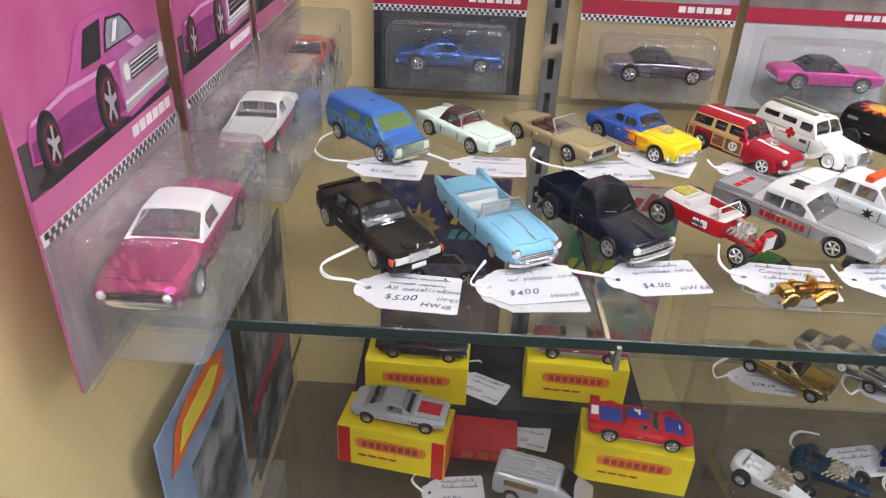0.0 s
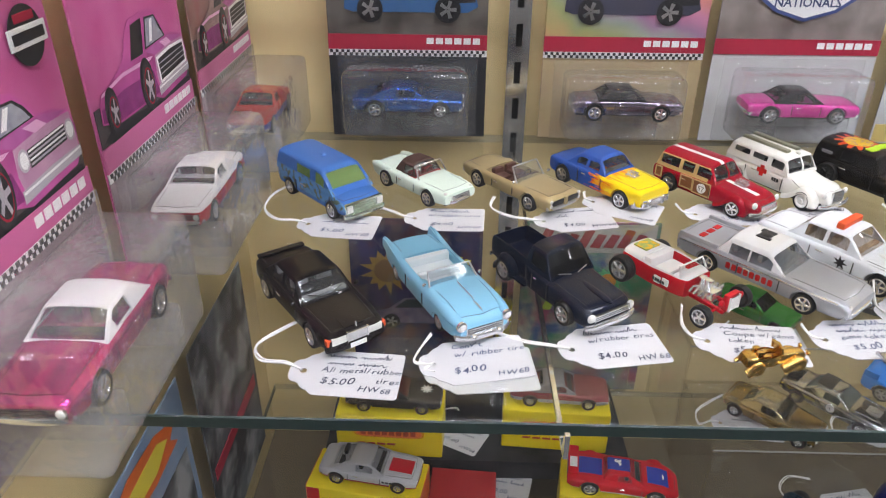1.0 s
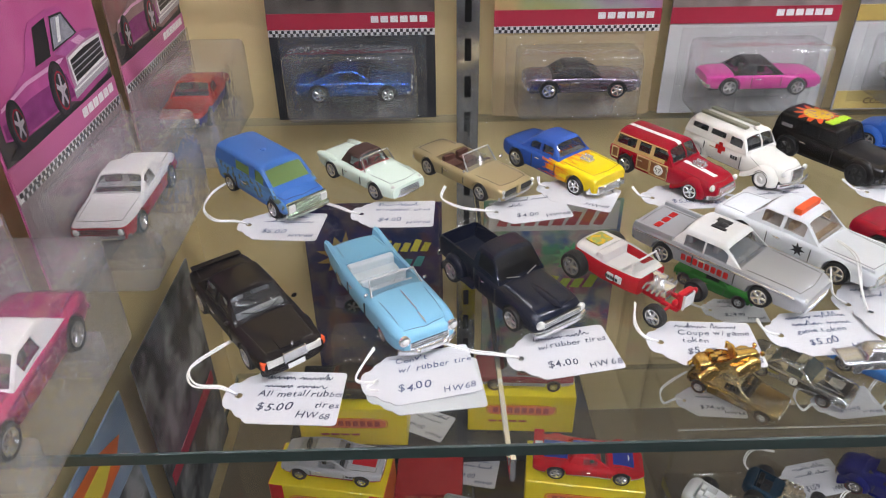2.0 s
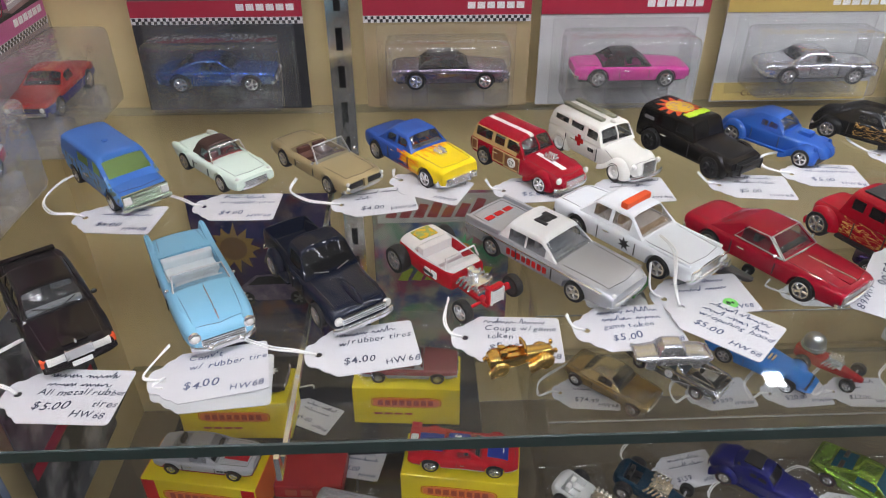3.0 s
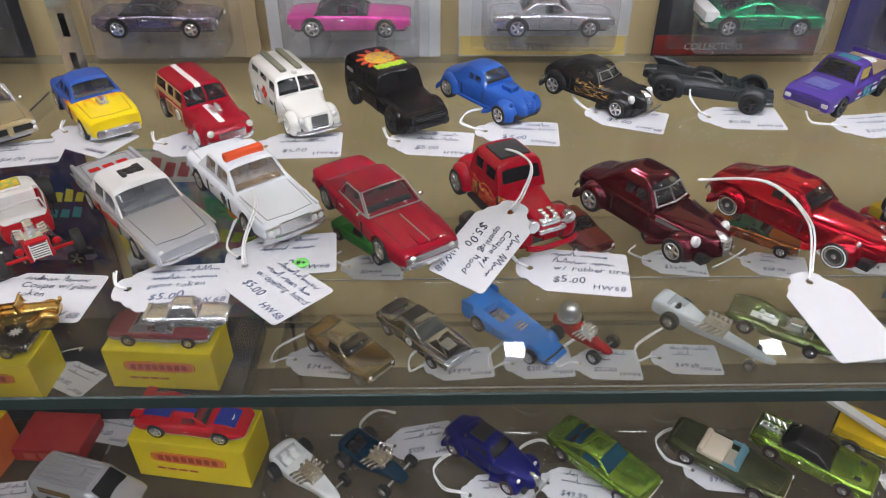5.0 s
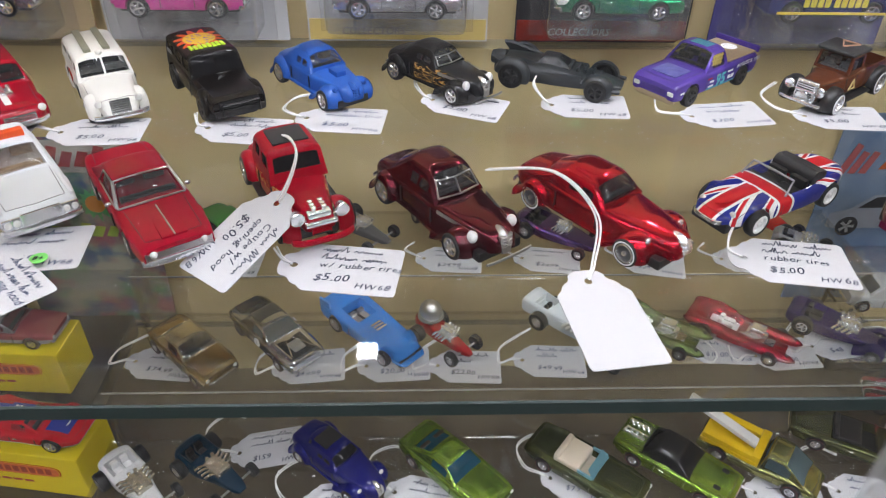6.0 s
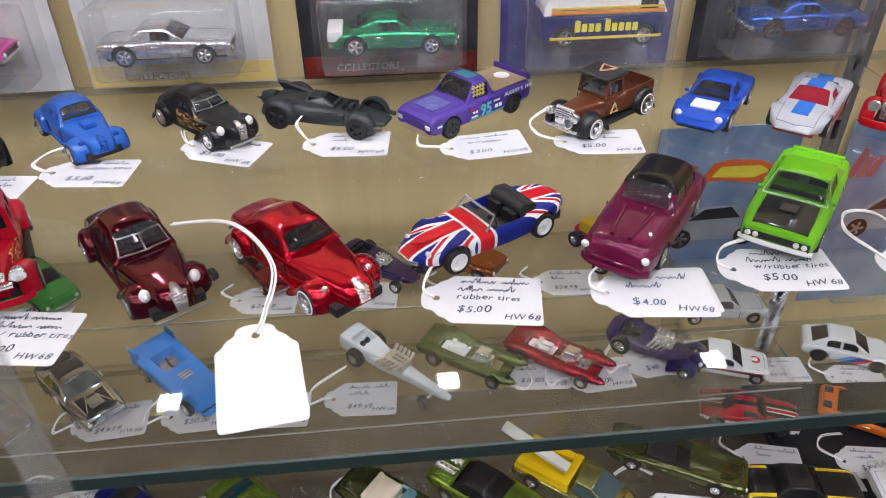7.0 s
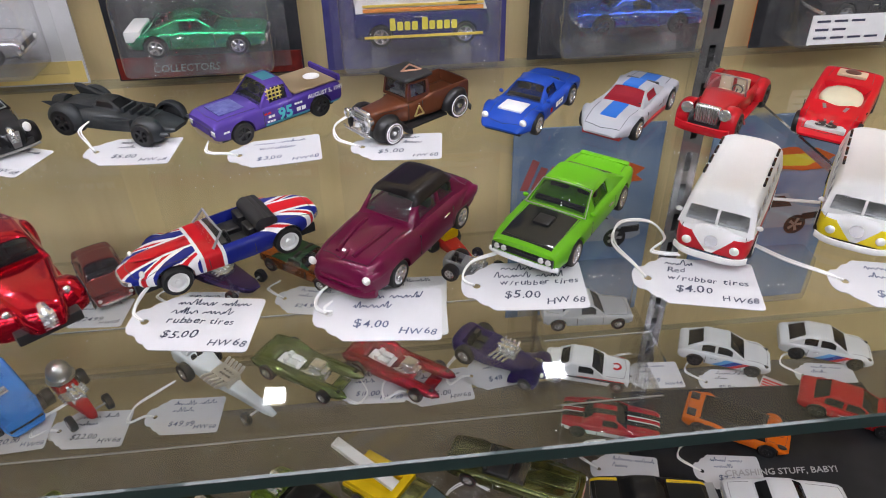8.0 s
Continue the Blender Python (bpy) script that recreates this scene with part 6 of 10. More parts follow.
def flame_coupe():
    red = enamel((0.34, 0.002, 0.014))
    mat = side_flames((0.34, 0.002, 0.014), (0.65, 0.3, 0.06), (0.7, 0.45, 0.15), -14, 22, 6.5, 15)
    r = car_root("red toy hot rod with gold flames and black roof insert", (0.385, 0.122), (0.405, 0.080), "R", 30)
    st = [(-32, 8, 6, 12, 13), (-30, 11, 5, 14, 16), (-8, 11.8, 4.5, 14.5, 17), (8, 11, 4.5, 14, 17), (20, 8.2, 5, 13.5, 16.2), (31, 5.8, 6, 12, 15), (32, 5.4, 7, 11, 13.5)]
    sedan(r, 64, 26, 47, mat, red, DARKWIN, 16, 17, 16, 29, ((-17, 9, 11.6), (-14, 5, 10.4)), {"side": [(0.14, 0.46, 0.38, 0.82), (0.58, 0.84, 0.38, 0.82)], "front": [(0.09, 0.91, 0.34, 0.78)], "rear": [(0.2, 0.8, 0.35, 0.8)]}, rf=5.6, rr=6.4, style="spoke", crown=1.2, st=st, arch=0.8, track=30)
    bit("roof_insert", cuboid(bmesh.new(), -11.0, 2.2, -7.2, 7.2, 28.4, 29.5, 0.5), plain("black_vinyl_roof", (0.02, 0.02, 0.022), 0.6), r, "black roof insert")
    for s in (1, -1):
        fender(r, 23, 5.6, s * 7.5, s * 14.8, 15, red, 5)
        fender(r, -23, 6.4, s * 10, s * 15, 9, red, 6, lead=-5)
        bit("running_board", cuboid(bmesh.new(), -14, 9, s * 11.8 - 2.4, s * 11.8 + 2.4, 4.4, 5.8, 0.5), BLACKPL, r)
    grille(r, 32.4, 3.4, 6, 10.2, 6, red)
    bm = bmesh.new()
    cuboid(bm, 24.5, 32.2, -4.6, 4.6, 11.8, 14.6, 1.0, 3)
    for s in (1, -1):
        for k in range(3):
            lathe(bm, [(0.6, 14.2), (1.1, 16.6), (0.5, 16.8)], 10, "z", (26.2 + k * 2.3, s * 2.0, 0))
        tube(bm, [(30.5, s * 3.5, 11.5), (31.5, s * 8.5, 12.0)], 0.7)
    bit("engine", bm, CHROME, r, "chrome engine block")
    for s in (1, -1):
        bit("headlight", lathe(bmesh.new(), [(0.1, 28.0), (2.2, 29.0), (2.9, 32.2), (2.5, 32.6), (0.1, 32.2)], 20, "x", (0, s * 8.6, 13.4)), CHROME, r)
    bm = cuboid(bmesh.new(), 31.5, 34.0, -6.2, 6.2, 9.6, 11.4, 0.7, 2)
    bit("light_bar", bm, CHROME, r)
    bumper(r, 36, 12, 5.0, 2.6, 1.8, 2.5, red)


def flag_roadster():
    def make(g):
        x, y, z, v = g.obj()
        ay = g.m("ABSOLUTE", y)
        def band(v_, w):
            return g.m("LESS_THAN", g.m("ABSOLUTE", v_), w)
        blue, white, red = (0.012, 0.02, 0.2), (0.75, 0.75, 0.76), (0.55, 0.012, 0.02)
        c = blue
        for x0 in (9.0, -12.0):
            d = g.m("SUBTRACT", ay, g.m("MULTIPLY", g.m("ABSOLUTE", g.m("SUBTRACT", x, x0)), 0.42))
            c = g.mix(band(d, 2.0), c, white)
            c = g.mix(band(g.m("ADD", d, 0.5), 0.75), c, red)
        for wv, col in ((3.7, white), (2.5, red)):
            c = g.mix(g.m("MULTIPLY", band(y, wv + 0.9), g.m("GREATER_THAN", z, 6.0)), c, col)
        for wv, col in ((4.6, white), (3.3, red)):
            c = g.mix(band(g.m("SUBTRACT", x, 7.5), wv), c, col)
        return c
    mat = patterned("flag_paint", make)
    st = [(-38, 5, 8, 10.5, 11.4), (-34, 9, 6.5, 11, 13), (-22, 13, 5, 11.6, 14), (-6, 13.6, 4.4, 11.5, 13.4), (8, 13, 4.4, 11.2, 13), (22, 12.2, 4.4, 10.6, 12.6), (32, 9.5, 5, 9, 10.8), (37, 5.5, 6.2, 8, 9.2), (38, 4, 6.8, 7.6, 8.2)]
    r = convertible("toy sports roadster painted with a red, white and blue flag", ((0.627, 0.103), (0.591, 0.083)), mat, BLACKPL, 76, 27, st=st, wb=43, cockpit=(-14, 3), fl=7.5, belt=13, side="L", rf=5.6, rr=5.6, style="white", zscreen=17.6, rakes=4.5, frame=GREYPL)
    bm = bmesh.new()
    for k in range(3):
        lathe(bm, [(0.01, -10), (3.1 - k * 0.5, -9.6), (3.3 - k * 0.5, 0), (3.1 - k * 0.5, 9.6), (0.01, 10)], 12, "y", (-14 - k * 1.8, 0, 14 + k * 0.3))
    bit("folded_top", bm, plain("black_soft_top", (0.015, 0.015, 0.017), 0.6), r, "folded black soft top")
    bumper(r, 38.2, 6.5, 7.0, 1.8, 1.2, 2)
    bumper(r, -38.4, 7.5, 8.6, 1.8, 1.2, 3)
    lamps(r, 31.6, 7.4, 9.8, 1.5)
    bit("hood_bulge", pod_mesh(8, 34, 0, 12.4, 3.2, 1.0), mat, r)


def plum_saloon():
    mat = enamel((0.14, 0.008, 0.045), 0.2)
    r = car_root("plum metal toy saloon with a black roof, no window glass", (0.695, 0.111), (0.670, 0.079), "L", 29)
    st = [(-38, 10, 7, 11, 12.5), (-36, 12.5, 5, 12.8, 15), (-20, 14.8, 4.0, 15, 18), (0, 15.0, 4.0, 15.2, 18), (16, 14.8, 4.0, 14.4, 18.6), (29, 14.2, 4.2, 13.4, 17.8), (35, 13.2, 4.8, 12.2, 16.4), (37.6, 12.2, 5.6, 10.6, 14.2), (38.6, 11, 6.4, 9.4, 11)]
    sedan(r, 76, 29, 44, mat, below_paint((0.012, 0.01, 0.011), (0.14, 0.008, 0.045), 23.4), WINDOW, 14.8, 17.2, 15, 28, ((-29, 11, 12.4), (-17, 3, 10.6)), {"side": [(0.1, 0.46, 0.3, 0.84), (0.52, 0.82, 0.3, 0.84)], "front": [(0.1, 0.9, 0.28, 0.84)], "rear": [(0.2, 0.8, 0.3, 0.8)]}, 5.4, 5.4, "spoke", 2.8, st=st, interior=BLACKPL, soft=14)
    for s in (1, -1):
        bit("front_wing", pod_mesh(8, 38, s * 11.2, 11.2, 3.2, 3.0), mat, r, sharp=60)
        bit("rear_wing", pod_mesh(-38, -10, s * 12.0, 11.0, 2.8, 3.4), mat, r, sharp=60)
    bit("hood_crease", pod_mesh(10, 37, 0, 16.2, 1.4, 1.3), mat, r)
    grille(r, 37.8, 7.5, 6.5, 8.4, 2, mat)
    bumper(r, 39.2, 13.6, 5.4, 2.8, 2.0, 3.5, mat)
    bumper(r, 39.0, 11.5, 8.4, 1.2, 1.4, 2.5, mat)
    lamps(r, 38.4, 11.8, 12.2, 1.6, WHITEPL)
    bm = bmesh.new()
    for s in (1, -1):
        tube(bm, [(14, s * 5.5, 18.2), (24, s * 5.0, 18.0), (34, s * 3.4, 16.8)], 0.9, 8)
    bit("hood_rib", bm, mat, r)


def green_muscle():
    def extra(g, c, x, y, z):
        a = g.m("MULTIPLY", g.m("GREATER_THAN", x, 13.5), g.m("MULTIPLY", g.m("LESS_THAN", x, 36.2), g.m("GREATER_THAN", z, 12.2)))
        return g.mix(g.m("MULTIPLY", a, g.m("LESS_THAN", g.m("ABSOLUTE", y), 10.4)), c, (0.018, 0.02, 0.02))
    mat = stripe_paint((0.13, 0.42, 0.015), (0, 0, 0), -2, -1, extra)
    r = car_root("lime green toy muscle car with a matt black hood", (0.764, 0.117), (0.735, 0.082), "L", 30)
    sedan(r, 76, 30, 46, mat, enamel((0.13, 0.42, 0.015)), SMOKE, 13.8, 14.8, 15, 22, ((-27, 12, 13), (-12, 2, 10.4)), {"side": [(0.14, 0.6, 0.15, 0.86)], "front": [(0.05, 0.95, 0.1, 0.9)], "rear": [(0.12, 0.88, 0.2, 0.85)]}, 5.5, 5.6, "spoke", 1.2, interior=BLACKPL)
    bm = bmesh.new()
    tube(bm, [(12.4, -12.6, 14.2), (2.4, -10.2, 20.8), (2.8, 0, 21.4), (2.4, 10.2, 20.8), (12.4, 12.6, 14.2), (13.2, 0, 14.7), (12.4, -12.6, 14.2)], 0.3)
    bit("window_trim", bm, SATIN, r)
    bit("hood_scoop", cuboid(bmesh.new(), 18, 25, -3.4, 3.4, 13.0, 15.2, 0.9), BLACKPL, r)
    bit("rear_spoiler", cuboid(bmesh.new(), -37.6, -34.4, -11, 11, 13.2, 15.1, 0.7), enamel((0.13, 0.42, 0.015)), r)
    grille(r, 38.4, 12, 7.6, 10.2, 2, BLACKPL)
    lamps(r, 38.6, 10.5, 9.0, 1.2)
    lamps(r, 38.6, 7.6, 9.0, 1.2)
    bumper(r, 38.8, 14, 6.2, 2.0, 1.4, 1.5, WHITEPL)
    mirrors(r, 9, 13.4, 14.8, enamel((0.13, 0.42, 0.015)))


def microbus(low, rear, front, label):
    """A split-screen bus, white above and coloured below, with a V on its nose."""
    W = 28
    white = (0.74, 0.74, 0.73)
    def make(g):
        x, y, z, v = g.obj()
        ay = g.m("ABSOLUTE", y)
        lowz = g.m("LESS_THAN", z, 13.2)
        vee = g.m("MULTIPLY", g.m("GREATER_THAN", x, 25.0), g.m("GREATER_THAN", z, g.m("MULTIPLY_ADD", ay, 1.15, 4.6)))
        return g.mix(g.m("MULTIPLY", lowz, g.m("SUBTRACT", 1.0, vee)), white, low)
    mat = patterned("two_tone_bus_paint", make)
    r = car_root(label, rear, front, "L", W)
    st = [(-31, 10.5, 6.5, 13, 15), (-30, 12.5, 5, 14, 15.4), (-26, 13.8, 4, 14.5, 15.6), (0, 14.2, 3.8, 14.5, 15.6), (24, 13.8, 3.8, 14.5, 15.6), (29.5, 13.2, 4.2, 14, 15.4), (32.0, 11.8, 5, 13, 14.6), (33.0, 10.2, 6, 11, 13)]
    sedan(r, 63, W, 38, mat, enamel(white), WINDOW, 15, 15.6, 15, 27.5, ((-30.5, 30.5, 13.6), (-28, 24.5, 11.6)), {"side": [(0.06, 0.2, 0.2, 0.62), (0.24, 0.37, 0.2, 0.62), (0.41, 0.54, 0.2, 0.62), (0.58, 0.71, 0.2, 0.62), (0.75, 0.88, 0.2, 0.62)], "front": [(0.08, 0.48, 0.16, 0.58), (0.52, 0.92, 0.16, 0.58)], "rear": [(0.2, 0.8, 0.25, 0.62)]}, rf=5.6, rr=5.6, style="white", crown=2.2, st=st, interior=WHITEPL, track=28)
    bit("front_panel", pod_mesh(25.5, 33.6, 0, 10.5, 10.6, 5.8, 3.0), mat, r, sharp=60)
    for s in (1, -1):
        bm = bmesh.new()
        for k in range(4):
            cuboid(bm, -22 + k * 9, -16.5 + k * 9, s * 11.0 - 0.5, s * 11.0 + 0.5, 25.4, 26.7, 0.3)
        bit("skylight", bm, DARKWIN, r)
    lamps(r, 32.6, 8.6, 9.0, 1.9)
    bit("badge_ring", lathe(bmesh.new(), [(2.0, 33.2), (2.5, 33.5), (2.5, 33.9), (2.0, 33.9)], 20, "x", (0, 0, 11.2)), CHROME, r)
    bumper(r, 34.0, 13.4, 4.4, 2.6, 1.6, 4, WHITEPL)
    mirrors(r, 27, 13.5, 17.5, WHITEPL)
    return r


for build in (black_saloon, blue_convertible, dark_pickup, show_roadster, silver_hardtop, police_car, red_hardtop, flame_coupe, flag_roadster, plum_saloon, green_muscle):
    build()
fat_coupe("dark maroon metallic toy coupe with a chrome grille", ((0.444, 0.106), (0.469, 0.070)), candy((0.075, 0.001, 0.008)), 74, 30, 46, 26.5, grill=SATIN, glass=WINDOW, trims=True)
fat_coupe("candy red metallic toy custom coupe with a low chopped roof", ((0.503, 0.103), (0.533, 0.064)), candy((0.36, 0.0, 0.012)), 78, 31, 48, 24, style="whitewall", grill=CHROME, glass=SMOKE, rr=5.6, rf=5.6, front_bar=False)
microbus((0.5, 0.02, 0.03), (0.829, 0.114), (0.799, 0.074), "white and red toy microbus with roof windows")
microbus((0.75, 0.6, 0.02), (0.885, 0.113), (0.855, 0.073), "white and yellow toy microbus with roof windows")


# ---- price tags ----
def tag_mesh(curl):
    """A white strung tag with a scalloped head, cut corners and a punched hole."""
    half = [(-5.6, 0), (-5.4, 3.0), (-4.6, 5.2), (-3.2, 6.6), (-1.6, 6.8), (-0.4, 7.6), (0.6, 9.2), (2.2, 10.6), (3.6, 11.0), (5.0, 12.6), (6.4, 13.6), (37.4, 13.6), (38.6, 13.1), (39.0, 12.0)]
    outer = half + [(x, -y) for x, y in half[:0:-1]]
    hole = [(1.45 * math.cos(k * math.tau / 14), 1.45 * math.sin(k * math.tau / 14)) for k in range(14)]
    bm = bmesh.new()
    es = []
    for loop in (outer, hole):
        vs = [bm.verts.new((x, y, 0)) for x, y in loop]
        es += [bm.edges.new((vs[k - 1], vs[k])) for k in range(len(vs))]
    bmesh.ops.triangle_fill(bm, use_beauty=True, edges=es)
    bmesh.ops.bisect_plane(bm, geom=bm.verts[:] + bm.edges[:] + bm.faces[:], plane_co=(14, 0, 0), plane_no=(1, 0, 0))
    bmesh.ops.bisect_plane(bm, geom=bm.verts[:] + bm.edges[:] + bm.faces[:], plane_co=(27, 0, 0), plane_no=(1, 0, 0))
    for v in bm.verts:
        v.co.z = curl * ((v.co.x - 6) / 33) ** 2 + 0.15
    bmesh.ops.solidify(bm, geom=bm.faces[:], thickness=0.3)
    return mesh_of(mm(bm), "card", True, 30)


TAGS = [tag_mesh(c) for c in (0.0, 0.8, 1.6)]
for me in TAGS:
    me.materials.append(TAGPAPER)
INKS = [INK, plain("blue_ink", (0.07, 0.085, 0.16), 0.6, vary=0.3)]


def ribbon(bm, pts, thick, z):
    """One pen stroke laid flat."""
    pts = [Vector((p[0], p[1], z)) for p in pts]
    rows = []
    for k, p in enumerate(pts):
        d = (pts[min(k + 1, len(pts) - 1)] - pts[max(k - 1, 0)]).normalized()
        side = Vector((-d.y, d.x, 0)) * thick / 2
        rows.append((bm.verts.new(p - side), bm.verts.new(p + side)))
    for (a, b), (c, d) in zip(rows, rows[1:]):
        bm.faces.new((a, c, d, b))


def scrawl(bm, x, y, w, h, rng, thick=0.42, z=0.4):
    """A word that cannot be read: one uneven joined-up pen line of its size."""
    knots, px, up = [Vector((x, y + 0.1 * h, 0))], x, True
    while px < x + w:
        px += h * rng.uniform(0.1, 0.34)
        top = h if rng.random() < 0.16 else h * rng.uniform(0.3, 0.55)
        knots.append(Vector((px + (0.2 * top if up else 0), y + (top if up else h * rng.uniform(-0.06, 0.14)), 0)))
        up = not up
    line = []
    for k in range(len(knots) - 1):
        p0, p1, p2, p3 = knots[max(k - 1, 0)], knots[k], knots[k + 1], knots[min(k + 2, len(knots) - 1)]
        for n in range(4):
            t = n / 4
            line.append(0.5 * ((2 * p1) + (p2 - p0) * t + (2 * p0 - 5 * p1 + 4 * p2 - p3) * t * t + (3 * p1 - p0 - 3 * p2 + p3) * t ** 3))
    ribbon(bm, line + [knots[-1]], thick, z)
    return bm


_glyphs = {}


def glyph(ch):
    if ch not in _glyphs:
        me = text_mesh(ch, 1.0, 0.18, 0.008)
        vs = [tuple(v.co) for v in me.vertices]
        _glyphs[ch] = (vs, [tuple(p.vertices) for p in me.polygons], max(v[0] for v in vs))
        bpy.data.meshes.remove(me)
    return _glyphs[ch]


def pen(bm, words, x, y, size, rng, z=0.4):
    """Handwritten words, no two letters quite alike."""
    slope = rng.uniform(-0.05, 0.04)
    x0 = x
    for ch in words:
        if ch == " ":
            x += size * 0.36
            continue
        vs, fs, wide = glyph(ch)
        k, a, dy = size * rng.uniform(0.88, 1.12), rng.uniform(-0.12, 0.12), rng.uniform(-0.07, 0.07) * size
        c, sn = math.cos(a), math.sin(a)
        made = [bm.verts.new((x + k * (vx * c - vy * sn), y + dy + slope * (x - x0) + k * (vx * sn + vy * c), z)) for vx, vy, vz in vs]
        for f in fs:
            bm.faces.new([made[i] for i in f])
        x += k * (wide - 0.03) + size * rng.uniform(0.0, 0.07)
    return x


def price_tag(x, y, angle, z=SHELF, lines=(), price="$5.00", code="HW68", string=None, seed=0, tilt=(0, 0), curl=None, blank=False, label=None):
    """A strung tag: its hole stands at x, y. lines: words to write, or a number of unreadable words. string: points in mm from the hole, in the tag's own axes."""
    rng = random.Random(seed * 7 + 3)
    label = label or ("blank white card price tag with a cotton string" if blank else "white strung price tag with handwritten words and a price")
    r = thing("price_tag", label, "price tag", pose(x, y, z, tilt[0], tilt[1], angle), "price tags")
    me = TAGS[rng.randrange(2) if curl is None else curl]
    card = new("card", me)
    card.parent = r
    lift = {0: 0.0, 1: 0.8, 2: 1.6}[TAGS.index(me)]
    if not blank:
        ink = INKS[rng.randrange(2)]
        bm = bmesh.new()
        gap = 4.6 if len(lines) > 2 else 5.2
        for k, line in enumerate(lines):
            yy = 9.0 - k * gap - (0.8 if len(lines) < 3 else 0)
            x0 = 7.0 + rng.uniform(-0.5, 2.5)
            if isinstance(line, str):
                pen(bm, line, x0, yy, 4.3, rng)
            else:
                for i in range(line):
                    w = rng.uniform(8, 13) if line < 3 else rng.uniform(6, 9)
                    scrawl(bm, x0, yy, w, 3.5, rng)
                    x0 += w + 2.4
                    if x0 > 30:
                        break
        if price:
            pen(bm, price, 8.5 + rng.uniform(-1, 1), -7.6 + rng.uniform(-0.4, 0.8), 5.4, rng)
        if code:
            pen(bm, code, 24.0 + rng.uniform(-1, 1), -11.2 + rng.uniform(0, 0.8), 4.4, rng)
        if bm.verts:
            for v in bm.verts:
                v.co.z += lift * ((v.co.x - 6) / 33) ** 2
            part("handwriting", mm(bm), ink, r, smooth=False)
        else:
            bm.free()
    if string is None:
        string = [(-7, 2, 0.6), (-16, 7 + rng.uniform(-3, 4), 0.5), (-15, 17 + rng.uniform(-3, 5), 1.5), (-4, 26, 5)]
    for off in (0.0, 1.0):
        pts = [Vector((-0.8, off - 0.4, -0.1 if off else 0.9))] + [Vector((p[0] + off * 0.8 * math.sin(i * 1.7), p[1] + off * 1.1, p[2] + 0.2)) for i, p in enumerate(string)]
        fine = []
        for i in range(len(pts) - 1):
            p0, p1, p2, p3 = pts[max(i - 1, 0)], pts[i], pts[i + 1], pts[min(i + 2, len(pts) - 1)]
            for k in range(6):
                t = k / 6
                fine.append(0.5 * ((2 * p1) + (p2 - p0) * t + (2 * p0 - 5 * p1 + 4 * p2 - p3) * t * t + (3 * p1 - p0 - 3 * p2 + p3) * t ** 3))
        fine.append(pts[-1])
        part("string", mm(tube(bmesh.new(), fine, 0.42, 6)), STRING, r)
    return r


UP = [(-8, 3, 0.4), (-19, 4, 0.4), (-23, 13, 0.6), (-14, 24, 2), (-6, 28, 5)]
TO_LEFT = [(-8, 3, 0.4), (-20, 8, 0.4), (-32, 18, 1.0), (-36, 28, 2.5), (-28, 38, 6)]
price_tag(0.042, 0.027, -4, lines=[2, 2, "All metal/rubber", "              tires"], price="$5.00", string=UP, seed=1, curl=0)
price_tag(0.093, 0.032, 11, lines=["Conv't", "w/ rubber tire"], price="$4.00", string=[(-7, 2, 0.4), (-5, 8, 1), (2, 16, 3)], seed=2, curl=1)
price_tag(0.095, 0.0285, 6, z=SHELF - 0.0006, lines=[2], price="", code="", string=[(-5, 1, 0.4), (-2, 4, 0.8)], seed=3, curl=0)
price_tag(0.150, 0.044, 10, lines=[2, "w/rubber tires"], price="$4.00", string=TO_LEFT, seed=4, curl=0)
price_tag(0.020, 0.152, -7, lines=[2, 2], price="$5.00", string=[(-8, 2, 0.3), (-20, 2, 0.4), (-30, 14, 0.6), (-30, 34, 1.2), (-18, 46, 4)], seed=5)
price_tag(0.078, 0.161, -3, lines=[2, "w/rubber tires"], price="$4.00", string=[(-6, 1, 0.4), (-14, 6, 0.5), (-24, 9, 2)], seed=6)
price_tag(0.150, 0.160, 9, lines=[2, 1], price="$4.00", string=[(-7, 2, 0.4), (-18, 7, 0.5), (-26, 18, 1), (-22, 28, 3)], seed=7)
price_tag(0.181, 0.185, -26, z=SHELF + 0.0007, lines=[2], price="", string=[(-5, 1, 0.4), (-8, 6, 2)], seed=8)
price_tag(0.208, 0.052, -4, lines=[2, "Coupe w/game", "token"], price="$5.00", string=[(-6, 2, 0.4), (-9, 10, 1), (-7, 20, 4)], seed=9, curl=0)
price_tag(0.258, 0.054, 4, z=SHELF + 0.0004, lines=[2, 2, "game token"], price="$5.00", string=[(-5, 2, 0.4), (-7, 8, 2)], seed=10, curl=0)
price_tag(0.237, 0.172, 2, lines=[2], price="$5.00", string=[(-6, 2, 0.4), (-9, 9, 2)], seed=11)
price_tag(0.289, 0.169, 3, lines=[2, 2], price="$5.00", string=[(-6, 2, 0.4), (-18, 9, 0.6), (-28, 24, 2)], seed=12)
price_tag(0.357, 0.174, -7, lines=[2, 2], price="$5.00", string=[(-6, 2, 0.4), (-10, 10, 2)], seed=13)
price_tag(0.403, 0.185, -6, lines=[2, "w/rubber tires"], price="$5.00", string=[(-7, 2, 0.3), (-14, 8, 0.4), (-10, 20, 1), (2, 22, 3)], seed=14)
price_tag(0.466, 0.207, -22, lines=[2], price="$5.00", string=[(-6, 2, 0.4), (-15, 12, 1), (-18, 22, 3)], seed=15)
price_tag(0.528, 0.201, -6, lines=[2, 2], price="$5.00", string=[(-5, 4, 2), (-10, 8, 7), (-8, 18, 8)], seed=16)
